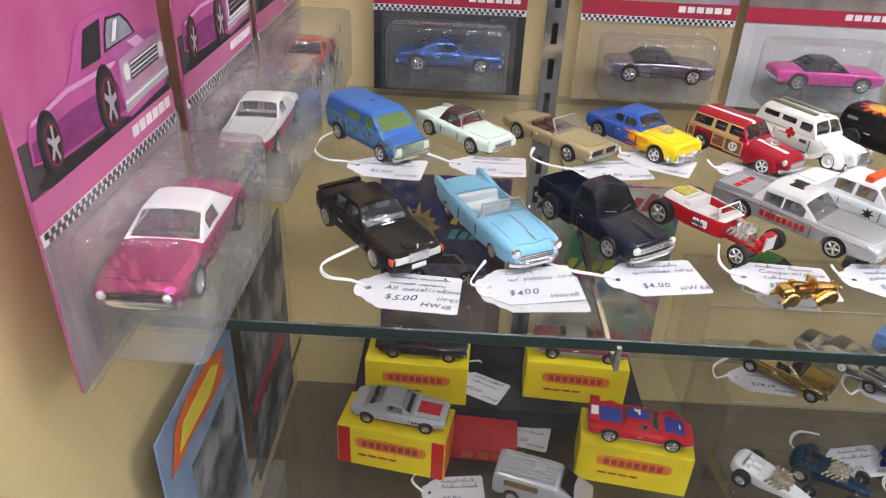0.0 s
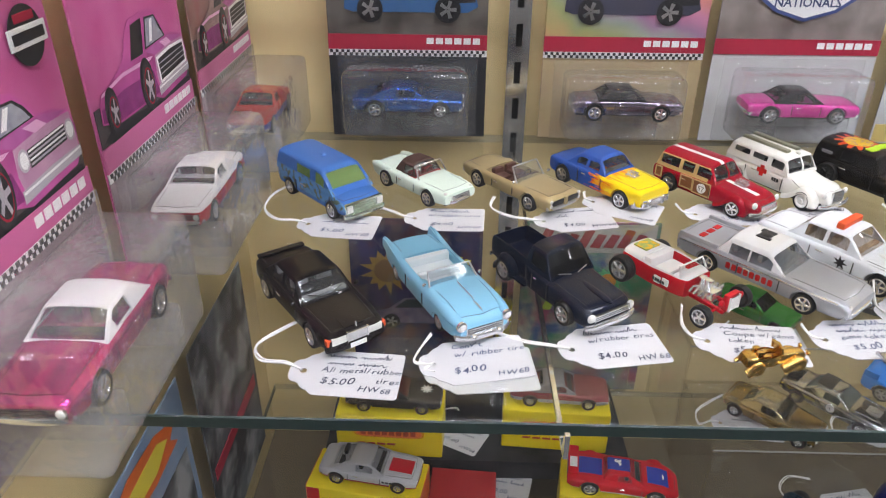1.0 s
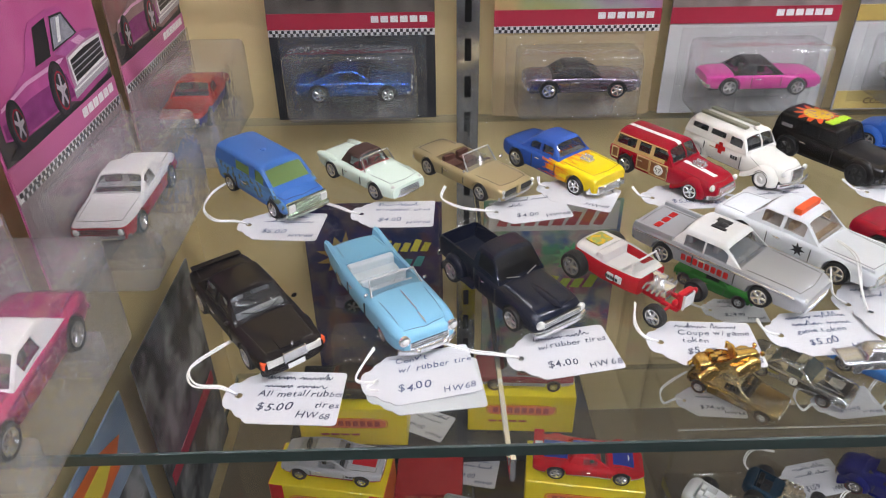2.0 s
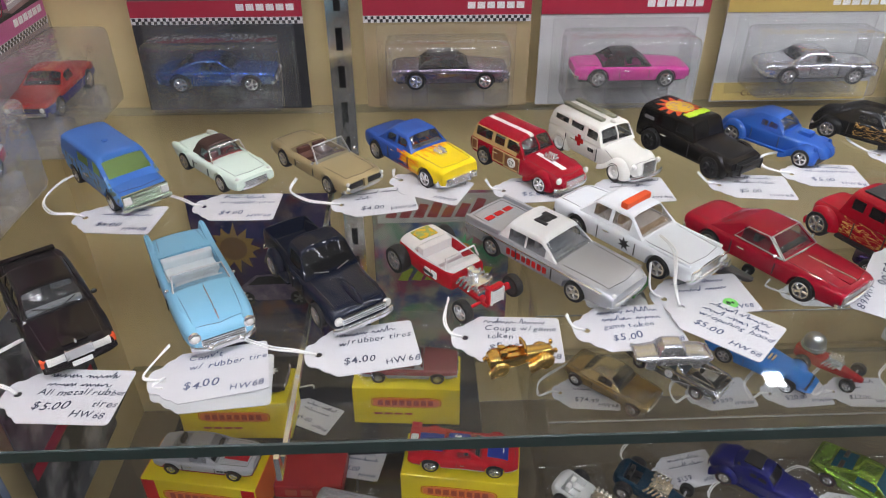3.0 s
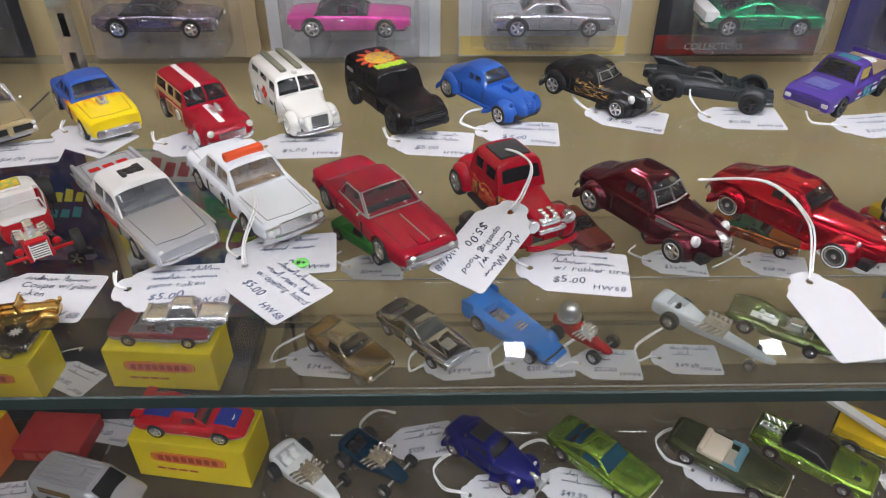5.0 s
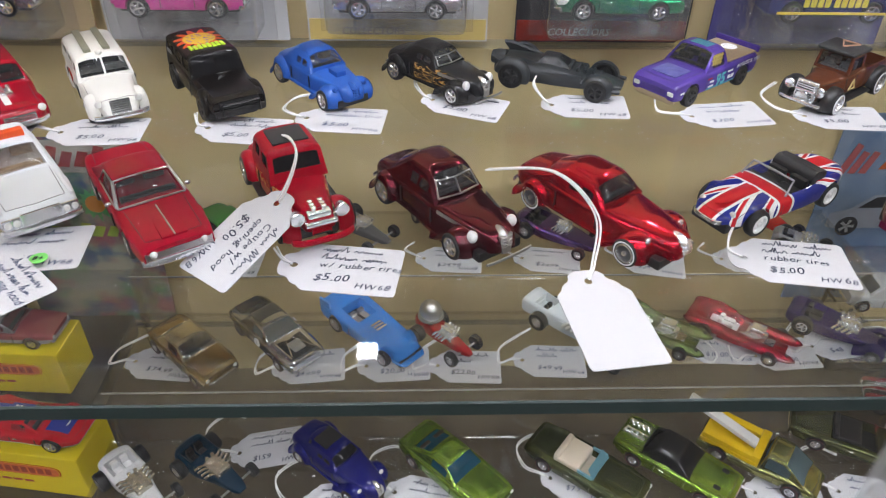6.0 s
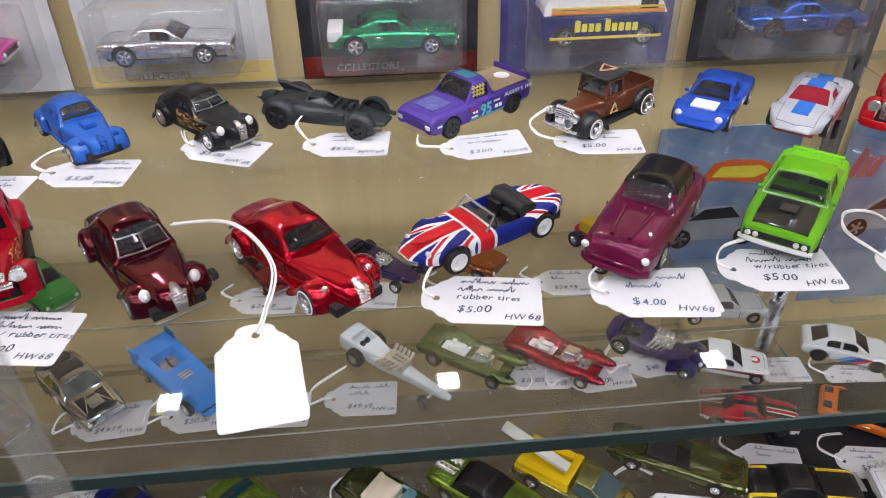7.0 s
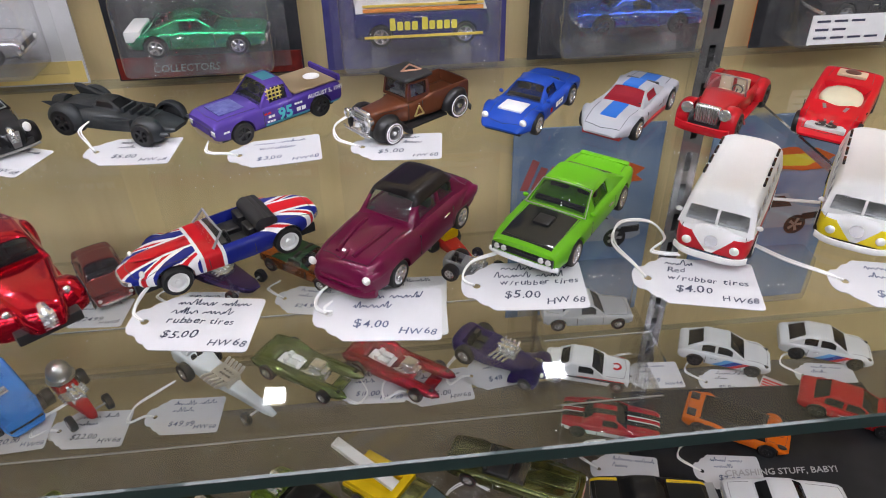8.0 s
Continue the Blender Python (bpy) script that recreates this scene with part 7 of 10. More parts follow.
price_tag(0.413, 0.066, -8, lines=[2, 2, "w/ rubber tires"], price="$5.00", string=[(-5, 2, 0.4), (-9, 6, 2)], seed=17, curl=0)
price_tag(0.296, 0.074, 6, lines=[2, 2], price="$5.00", string=[(-5, 4, 3), (-2, 14, 9)], seed=18, curl=0)
price_tag(0.3005, 0.0655, -45, z=SHELF + 0.0022, lines=[2, 3, "w/opening hood"], price="$5.00", string=[(-6, 4, 6), (-14, 16, 14), (-24, 22, 16)], seed=19, tilt=(0, -3), curl=0)
price_tag(0.406, 0.083, 230, z=SHELF + 0.0155, lines=[2, "Coupe w/", "opening hood"], price="$5.00", string=[(-7, 2, 5), (-16, 2, 12), (-22, -10, 10), (-26, -26, 3)], seed=20, tilt=(0, 0), curl=0).rotation_euler = Euler((radians(4), radians(20), radians(230)))
price_tag(0.598, 0.188, 5, lines=[2, "w/rubber"], price="$3.00", string=[(-6, 2, 0.4), (-16, 6, 0.5), (-14, 16, 3)], seed=21)
price_tag(0.657, 0.189, -7, lines=[2, 2], price="$5.00", string=[(-6, 2, 0.4), (-14, 8, 0.5), (-16, 22, 1), (-6, 32, 4)], seed=22)
price_tag(0.580, 0.069, -9, lines=[2, 2, "rubber tires"], price="$5.00", string=[(-5, 3, 1), (-4, 10, 4), (0, 16, 6)], seed=23, curl=0)
price_tag(0.643, 0.065, -6, lines=[2, 1], price="$4.00", string=[(-5, 3, 0.8), (-4, 10, 2), (6, 17, 5)], seed=24, curl=0)
price_tag(0.645, 0.0665, -4, z=SHELF - 0.0006, lines=[1], price="", code="", string=[(-4, 1, 0.4), (-2, 4, 0.8)], seed=241, curl=0)
price_tag(0.696, 0.074, -6, lines=[2, 2, "w/rubber tires"], price="$5.00", string=[(-5, 3, 0.8), (-2, 10, 3), (8, 14, 4)], seed=25, curl=1)
price_tag(0.759, 0.071, -15, lines=[1, "Red", "w/rubber tires"], price="$4.00", string=[(-4, 6, 0.4), (-12, 20, 0.6), (-8, 34, 1.0), (4, 36, 1.0), (8, 24, 1.5), (2, 14, 2), (12, 10, 4)], seed=26, curl=0)
price_tag(0.829, 0.060, -15, lines=[2, 1], price="$4.00", string=[(-6, 3, 0.4), (-22, 12, 0.6), (-40, 32, 0.6), (-38, 46, 0.8), (-22, 52, 1.4), (2, 46, 5)], seed=27, curl=0)
blank = price_tag(0.517, 0.050, -80, z=SHELF + 0.0045, blank=True, string=[(-6, 3, 3), (-22, 8, 12), (-38, -4, 20), (-50, -26, 14)], seed=28, curl=0)
blank.rotation_euler = Euler((radians(-3), radians(4), radians(-80)))
blank.scale = (1.0, 1.0, 1.0)
bm = lathe(bmesh.new(), [(0.001, 0.0002), (0.0032, 0.0002), (0.0032, 0.0004), (0.001, 0.0004)], 20, "z")
dot = link("price_sticker", mesh_of(bm, "price_sticker"), plain("green_sticker", (0.2, 0.7, 0.15), 0.5))
dot.matrix_world = pose(0.3222, 0.0672, SHELF + 0.0022)
t = link("print", text_mesh("8+", 0.0036, 0, 0.0001, "CENTER"), BLACKINK, dot)
t.matrix_local = pose(0, -0.0013, 0.0005)
tagged(dot, "small round green sticker on a tag", "sticker")


# ---- little plated game pieces on the front of the shelf ----
def token_roadster():
    r = thing("game_token", "gold-plated miniature open car token lying on a price tag", "game token", pose(0.228, 0.035, SHELF + 0.001, 0, 0, 12))
    bit("body", hull([(-13, 3, 3, 6, 7), (-11, 4, 2.5, 6.5, 8), (-2, 4, 2.5, 6.5, 8), (1, 3, 2.5, 6, 7.5), (12, 2.2, 3, 6, 7), (13, 1.8, 3.5, 5, 5.5)], (), [(-9, -1, 0.8, 5)]), GOLD, r)
    seats(r, -7, 3, 5, 9.5, GOLD)
    screen(r, 1, 3.6, 7, 10.5, 0.6, GOLD, GOLD)
    for s in (1, -1):
        fender(r, 9, 2.6, s * 2.5, s * 5.5, 7, GOLD, 2.5)
        fender(r, -9, 2.6, s * 3, s * 5.5, 5, GOLD, 2.5)
        for x in (9, -9):
            bit("wheel", lathe(bmesh.new(), [(0.01, -0.6), (2.6, -0.6), (2.6, 0.6), (0.01, 0.6)], 16, "y", (x, s * 4.6, 2.6)), GOLD, r)
    lamps(r, 13, 2.6, 6.5, 1.1, GOLD)


def token_saloon():
    r = thing("game_token", "silver-plated miniature saloon token on the glass", "game token", pose(0.2865, 0.036, SHELF, 0, 0, 0))
    silver = plain("token_silver", (0.55, 0.55, 0.56), 0.25, 0.9, 0, 0.1, 0.3)
    bit("body", hull(three_box(30, 11, 6, 6.5, 6, 1.8), [(9, 2, 2.3), (-9, 2, 2.3)]), silver, r)
    shell, gl = cabin((-6.5, 5, 4.6), (-4, 2.5, 3.6), 5.6, 9.2, {}, 1.0)
    gl.free()
    bit("roof", shell, silver, r)
    for s in (1, -1):
        for x in (9, -9):
            bit("wheel", lathe(bmesh.new(), [(0.01, -0.6), (2.0, -0.6), (2.0, 0.6), (0.01, 0.6)], 14, "y", (x, s * 4.8, 2.0)), silver, r)


token_roadster()
token_saloon()


# ---- carded cars along the back and the left side ----
def muscle(root, mat, roofmat=None, glass=None, L=72, W=28, roof=21, style="spoke", fast=False, rf=5.4, rr=5.8, hood=13.2, belt=14.6, deck=14.0):
    gh = ((-27 if fast else -20, 12, 12.4), (-9 if fast else -11, 2, 10.0))
    return sedan(root, L, W, 43, mat, roofmat, glass or SMOKE, hood, belt, deck, roof, gh, {"side": [(0.14, 0.56, 0.14, 0.86)], "front": [(0.05, 0.95, 0.1, 0.9)], "rear": [(0.12, 0.88, 0.2, 0.85)]}, rf, rr, style, 1.4, interior=BLACKPL)


def trim_muscle(r):
    bumper(r, 36.4, 12.6, 6.2, 2.2, 1.4, 2)
    bumper(r, -36.4, 12.6, 7.0, 2.2, 1.4, 2)
    grille(r, 36.0, 10.5, 7.4, 10.2, 3, BLACKPL)
    lamps(r, 36.2, 9.5, 8.8, 1.5)


CARDW, CARDH = 0.107, 0.165
CRADLE = 0.0233


def printed(parent, name, mat, x0, x1, z0, z1, lift=0.0006, bevel=0.0):
    return part(name, cuboid(bmesh.new(), x0, x1, -lift, -0.0001, z0, z1, bevel), mat, parent, smooth=False)


def art_car(parent, mat, x, z, s):
    """A flat printed picture of a car, layer on layer."""
    bm = bmesh.new()
    out = [(-46, 4), (-45, 16), (-30, 20), (-14, 33), (12, 34), (24, 22), (44, 18), (47, 6), (40, 2), (-40, 2)]
    plate(bm, out, 0.0, 0.25)
    o = part("car_picture", mm(bm), mat, parent, smooth=False)
    o.matrix_local = pose(x, -0.0007, z, 90) @ Matrix.Diagonal((s, s, 1, 1))
    bm = bmesh.new()
    plate(bm, [(-24, 21), (-12, 31), (10, 32), (19, 22)], 0.26, 0.4)
    plate(bm, [(30, 8), (45, 9), (45, 15), (30, 14)], 0.26, 0.4)
    o = part("window_picture", mm(bm), BLACKINK, parent, smooth=False)
    o.matrix_local = pose(x, -0.0007, z, 90) @ Matrix.Diagonal((s, s, 1, 1))
    for wx in (-28, 26):
        bm = bmesh.new()
        lathe(bm, [(0.01, 0.42), (9, 0.42), (9, 0.55), (0.01, 0.55)], 24, "z", (wx, 4, 0))
        o = part("wheel_picture", mm(bm), BLACKINK, parent, smooth=False)
        o.matrix_local = pose(x, -0.0007, z, 90) @ Matrix.Diagonal((s, s, 1, 1))
        bm = bmesh.new()
        for k in range(5):
            a = k * math.tau / 5
            p = [(wx + q * math.cos(a + e), 4 + q * math.sin(a + e)) for q, e in ((1, -1.2), (6.2, -0.22), (6.2, 0.22), (1, 1.2))]
            plate(bm, p, 0.56, 0.66)
        o = part("rim_picture", mm(bm), SATIN, parent, smooth=False)
        o.matrix_local = pose(x, -0.0007, z, 90) @ Matrix.Diagonal((s, s, 1, 1))


def art_front(parent, paint, glass, face, bars, coupe=False):
    """A flat printed picture of a car seen from its front corner."""
    def layer(name, outline, mat, lo, hi):
        o = part(name, mm(plate(bmesh.new(), outline, lo, hi)), mat, parent, smooth=False)
        o.matrix_local = pose(0, -0.0007, 0, 90)

    def oval(cx, cy, rx, ry, n=22):
        return [(cx + rx * math.cos(a), cy + ry * math.sin(a)) for a in (j * math.tau / n for j in range(n))]

    k = 3 if coupe else 0
    dark = print_mat("dark_flank_print", (0.2, 0.03, 0.14), (0.32, 0.06, 0.24), 0.12)
    shine = plain("pale_pink_print", (0.68, 0.34, 0.56), 0.4)
    layer("shadow_picture", [(4, 73), (12, 76), (60, 73), (104, 73), (106, 70), (60, 68.5), (10, 70.5)], BLACKINK, -0.14, -0.04)
    layer("car_picture", [(5, 80), (5.5, 87), (8, 91.5), (20, 94), (32, 95.5 + k), (36, 100 + k), (40.5, 107 + k), (45, 110.5 + k), (60, 111.5 + k), (73, 110 + k), (79, 105), (84, 99.5), (95, 97.6), (103, 95), (105.5, 88), (105, 78), (101, 74), (68, 72), (60, 75), (20, 76)], paint, 0.0, 0.2)
    layer("flank_picture", [(6, 80.5), (6.5, 86), (30, 88), (62, 87), (65, 76), (58, 76), (20, 77)], dark, 0.21, 0.26)
    layer("shine_picture", [(8, 90.2), (30, 93), (60, 92.2), (64, 93.4), (60, 94), (30, 94.6), (9, 91.6)], shine, 0.22, 0.28)
    layer("hood_picture", [(57, 97), (70, 98.4), (84, 98.6), (102, 95.2), (86, 93.4), (68, 92.6)], glass[1], 0.22, 0.3)
    layer("hood_shine_picture", [(74, 97.6), (83, 97.8), (88, 94.6), (80, 94)], shine, 0.31, 0.34)
    layer("window_picture", [(57, 98), (59, 104), (62, 108.4 + k), (73, 107.6 + k), (78, 104), (82, 99)], BLACKINK, 0.22, 0.3)
    layer("window_picture", [(58.5, 98.8), (60.2, 103.5), (62.6, 107.4 + k), (72.2, 106.8 + k), (76.6, 103.4), (80, 99.4)], glass[0], 0.31, 0.36)
    layer("glint_picture", [(63, 100), (67, 106.5 + k), (70, 106.4 + k), (66, 100)], WHITEINK, 0.37, 0.4)
    layer("window_picture", [(40.5, 97), (43, 102), (46.5, 108 + k), (58, 109 + k), (56, 103), (54, 97)], BLACKINK, 0.22, 0.34)
    layer("front_picture", [(66, 93), (84, 94.6), (103, 94), (104.5, 86), (104, 77), (67, 75), (65, 84)], face, 0.22, 0.32)
    if coupe:
        layer("grille_frame_picture", [(67, 92), (84, 93.4), (102.6, 92.8), (103.4, 81), (68, 79)], WHITEINK, 0.33, 0.37)
        layer("grille_picture", [(68.6, 90.6), (84, 91.9), (101.4, 91.4), (102, 82.4), (69.4, 80.6)], BLACKINK, 0.38, 0.42)
        for q in range(3):
            layer("grille_bar_picture", [(69.2, 83 + q * 2.6), (101.6, 84.6 + q * 2.4), (101.6, 85.1 + q * 2.4), (69.2, 83.5 + q * 2.6)], bars, 0.43, 0.46)
    else:
        layer("grille_picture", [(73, 90.4), (98, 91.2), (98, 85), (73, 84)], BLACKINK, 0.33, 0.37)
        for q in range(4):
            layer("grille_bar_picture", [(73.4, 84.8 + q * 1.5), (97.6, 85.8 + q * 1.5), (97.6, 86.5 + q * 1.5), (73.4, 85.5 + q * 1.5)], WHITEINK if q % 2 else bars, 0.38, 0.42)
        for lx in (70, 101):
            layer("lamp_rim_picture", oval(lx, 87.8, 3.2, 4.0), bars, 0.34, 0.4)
            layer("lamp_picture", oval(lx, 87.8, 2.3, 3.0), WHITEINK, 0.41, 0.45)
    layer("bumper_picture", [(64.5, 79), (85, 80.4), (105.5, 80.6), (105.5, 76.6), (85, 76), (64.5, 74.4)], bars, 0.43, 0.48)
    layer("bumper_shine_picture", [(65, 78.4), (105, 80), (105, 79.2), (65, 77.4)], WHITEINK, 0.49, 0.52)
    for wx, rx, ry in ((54, 6.4, 11.0), (16, 5, 8.6)):
        layer("arch_picture", oval(wx - 0.8, 83, rx + 1.2, ry + 1.2), BLACKINK, 0.3, 0.35)
        layer("wheel_picture", oval(wx, 82, rx, ry), plain("tyre_print", (0.03, 0.03, 0.035), 0.5), 0.36, 0.46)
        layer("tyre_line_picture", oval(wx + 0.4, 82, rx * 0.78, ry * 0.78), REDSTRIPE, 0.47, 0.49)
        layer("rim_back_picture", oval(wx + 0.5, 82, rx * 0.7, ry * 0.7), BLACKINK, 0.5, 0.52)
        layer("rim_picture", [(wx + 0.6 + (0.66 if j % 4 < 2 else 0.25) * rx * math.cos(a), 82 + (0.66 if j % 4 < 2 else 0.25) * ry * math.sin(a)) for j, a in ((j, j * math.tau / 20) for j in range(20))], bars, 0.53, 0.56)


def checks(parent, x0, x1, z, size=0.0019, rows=2):
    bm = bmesh.new()
    n = int((x1 - x0) / size)
    for k in range(n):
        for j in range(rows):
            if (k + j) % 2:
                cuboid(bm, x0 + k * size, x0 + (k + 1) * size, -0.0011, -0.0008, z + j * size, z + (j + 1) * size)
    part("check_band", bm, BLACKINK, parent, smooth=False)


def blister_pack(m, label, ground, stripe=None, lower=None, art=None, banner=None, blister=(0.012, 0.095, 0.012, 0.052, 0.034), w=CARDW, h=CARDH, inner=None, checkband=True, lowband=None, title=None, titlemat=None, film=BLISTER):
    """A card with its blister. m stands it: x along the card, -y out of its face, z up; the lower left corner is the origin."""
    r = thing("blister_pack", label, "carded toy", m, "blister packs")
    bm = cuboid(bmesh.new(), 0, w, 0, 0.0012, 0, h, 0.0005, 1)
    part("card", bm, ground, r, smooth=False)
    if lower:
        printed(r, "lower_print", lower, 0.0, w, 0.0, 0.0595, 0.0004)
    if art:
        art_car(r, art, w * 0.52, 0.083, 0.95)
    if stripe:
        printed(r, "stripe", stripe, 0, w, 0.0605, 0.0705, 0.0008)
        bm = bmesh.new()
        for k in range(6):
            cuboid(bm, w * 0.62 + k * 0.0062, w * 0.62 + k * 0.0062 + 0.0048, -0.0011, -0.0008, 0.0645, 0.0685)
        part("title_print", bm, WHITEINK, r, smooth=False)
        if checkband:
            printed(r, "check_ground", WHITEINK, 0, w, 0.0562, 0.0604, 0.0008)
            checks(r, 0.001, w - 0.001, 0.0564)
    if lowband:
        printed(r, "low_band", lowband, 0.001, w - 0.001, 0.001, 0.0135, 0.0009)
    if title:
        t = link("title", text_mesh(title, 0.0062, 0.15, 0.0001), titlemat or BLACKINK, r)
        t.matrix_local = pose(0.02, -0.0013, 0.0045, 90)
    x0, x1, z0, z1, d = blister
    if inner:
        printed(r, "inner_tray", inner, x0 - 0.004, x1 + 0.004, z0 - 0.004, z1 + 0.003, 0.0012)
    bm = open_face(cuboid(bmesh.new(), x0, x1, -d, -0.0013, z0, z1, 0.006, 4), (0, 1, 0))
    ob = part("blister", bm, film, r, "clear plastic blister")
    ob.visible_shadow = False
    for cx in (x0 + 0.016, x1 - 0.026):
        ob = part("cradle", open_face(cuboid(bmesh.new(), cx, cx + 0.01, -d + 0.004, -0.003, z0 + 0.002, CRADLE - 0.0003, 0.0015, 2), (0, 1, 0), (0, 0, -1)), film, r, "clear plastic seat under the car")
        ob.visible_shadow = False
    bm = cuboid(bmesh.new(), x0 - 0.006, x1 + 0.006, -0.0022, -0.0014, z0 - 0.007, z1 + 0.005, 0.0003, 1)
    open_face(bm, (0, 1, 0))
    ob = part("blister_flange", bm, film, r)
    ob.visible_shadow = False
    return r


def rainbow(name="holographic_print"):
    def make(g):
        x, y, z, v = g.obj()
        h = g.node("ShaderNodeCombineColor")
        h.mode = "HSV"
        g.put(h.inputs[0], g.m("FRACT", g.m("ADD", g.m("MULTIPLY", x, 0.006), g.m("ADD", g.m("MULTIPLY", z, 0.011), g.m("MULTIPLY", g.noise(0.03, 2), 0.6)))))
        h.inputs[1].default_value, h.inputs[2].default_value = 0.55, 0.65
        return g.mix(0.35, h.outputs[0], (0.8, 0.3, 0.15))
    return patterned(name, make, 0.3, 0.2, 0.3)


REDSTRIPE = plain("red_stripe_print", (0.4, 0.03, 0.06), 0.35, 0, 0.3)
BLACKCARD = print_mat("black_card_print", (0.012, 0.013, 0.015), (0.05, 0.05, 0.055))
GREYCARD = print_mat("grey_card_print", (0.22, 0.21, 0.23), (0.4, 0.38, 0.4))
PINKCARD = print_mat("pink_card_print", (0.52, 0.09, 0.27), (0.6, 0.17, 0.37))
WHITECARD = plain("white_card_print", (0.5, 0.5, 0.5), 0.4)
HOLO = rainbow()
CARDY, CARDZ = 0.2895, SHELF + 0.0012
lean = pose(0, 0, 0, -1.5)
blister_pack(pose(0.013, CARDY, CARDZ) @ lean, "black card pack with a blue toy fastback in a blister", print_mat("dark_photo_print", (0.06, 0.055, 0.05), (0.2, 0.18, 0.16)), REDSTRIPE, BLACKCARD, enamel((0.05, 0.13, 0.3)), inner=BLACKCARD, blister=(0.012, 0.095, 0.009, 0.053, 0.034))
blister_pack(pose(0.158, CARDY, CARDZ) @ lean, "holographic card pack with a smoky chrome toy coupe", HOLO, REDSTRIPE, print_mat("tan_holo_print", (0.36, 0.26, 0.16), (0.42, 0.34, 0.18)), plain("dark_art", (0.05, 0.05, 0.08), 0.4), blister=(0.014, 0.092, 0.008, 0.05, 0.032))
r = blister_pack(pose(0.2715, CARDY, CARDZ) @ lean, "grey card pack with a pink toy coupe in a blister", print_mat("grey_photo_print", (0.16, 0.13, 0.12), (0.36, 0.32, 0.3)), REDSTRIPE, WHITECARD, None, checkband=False, blister=(0.014, 0.096, 0.008, 0.053, 0.034), w=0.109)
bm = bmesh.new()
shield = [(-30, 34), (-34, 26), (-31, 14), (-20, 6), (0, 0), (20, 6), (31, 14), (34, 26), (30, 34), (0, 38)]
plate(bm, shield, 0, 0.3)
o = part("shield", mm(bm), plain("blue_shield_print", (0.06, 0.09, 0.25), 0.4), r, smooth=False)
o.matrix_local = pose(0.0545, -0.001, 0.082, 90)
bm = bmesh.new()
plate(bm, [(x * 0.9, y * 0.88 + 2.3) for x, y in shield], 0.31, 0.5)
o = part("shield_face", mm(bm), WHITEINK, r, smooth=False)
o.matrix_local = pose(0.0545, -0.001, 0.082, 90)
for words, zz, sz in (("COLLECTORS", 0.1005, 0.0078), ("NATIONALS", 0.0915, 0.0078)):
    t = link("title", text_mesh(words, sz, 0, 0.00015, "CENTER"), plain("navy_print", (0.04, 0.06, 0.14), 0.5), r)
    t.matrix_local = pose(0.0545, -0.0018, zz, 90)
blister_pack(pose(0.392, CARDY, CARDZ) @ lean, "white card pack with a chrome toy coupe and a gold band", GREYCARD, plain("gold_stripe", (0.5, 0.36, 0.1), 0.4), WHITECARD, None, checkband=False, lowband=plain("gold_band_print", (0.58, 0.44, 0.14), 0.4), title="COLLECTORS", titlemat=plain("brown_print", (0.15, 0.08, 0.03), 0.5), blister=(0.014, 0.094, 0.0135, 0.054, 0.034), w=0.109)
blister_pack(pose(0.518, CARDY, CARDZ) @ lean, "black card pack with a chrome green toy coupe", BLACKCARD, REDSTRIPE, BLACKCARD, None, lowband=print_mat("red_black_print", (0.02, 0.01, 0.01), (0.3, 0.03, 0.02), 0.05), title="COLLECTORS", titlemat=plain("pale_print", (0.55, 0.5, 0.48), 0.5), blister=(0.014, 0.094, 0.012, 0.056, 0.036))
blister_pack(pose(0.639, CARDY, CARDZ) @ lean, "dark blue card pack with a toy van in a blister", print_mat("navy_card_print", (0.02, 0.02, 0.1), (0.06, 0.05, 0.2)), REDSTRIPE, print_mat("navy_low_print", (0.03, 0.03, 0.12), (0.1, 0.09, 0.25)), None, blister=(0.01, 0.098, 0.008, 0.058, 0.036))
blister_pack(pose(0.760, CARDY, CARDZ) @ lean, "black card pack with a metallic blue toy saloon", BLACKCARD, None, BLACKCARD, None, blister=(0.012, 0.096, 0.01, 0.056, 0.036), inner=BLACKCARD)
r = blister_pack(pose(0.902, CARDY, CARDZ) @ lean, "orange and black card pack with a white price sticker", print_mat("orange_card_print", (0.6, 0.1, 0.02), (0.75, 0.2, 0.04)), None, BLACKCARD, None, blister=(0.012, 0.095, 0.008, 0.06, 0.034))
part("price_sticker", cuboid(bmesh.new(), 0.016, 0.064, -0.0347, -0.0342, 0.012, 0.029), WHITEINK, r, smooth=False)
bm = bmesh.new()
rng = random.Random(5)
for k, n in ((0, 3), (1, 2), (2, 4)):
    for i in range(n):
        cuboid(bm, 0.019 + i * 0.0105, 0.027 + i * 0.0105, -0.0351, -0.0348, 0.0250 - k * 0.0048, 0.0262 - k * 0.0048)
part("sticker_print", bm, INK, r, smooth=False)
blister_pack(pose(1.03, CARDY, CARDZ) @ lean, "orange card pack behind the red toy cars", print_mat("orange_card_print", (0.6, 0.1, 0.02), (0.75, 0.2, 0.04)), None, BLACKCARD, None)

CARY, CARZ = 0.2705, SHELF + 0.0245


def carded(label, x, mat, roofmat=None, fast=False, dz=0.0, style="spoke", W=26):
    r = at_centre(label, x, CARY, 0, CARZ + dz, "carded cars")
    muscle(r, mat, roofmat, W=W, fast=fast, style=style)
    trim_muscle(r)
    return r


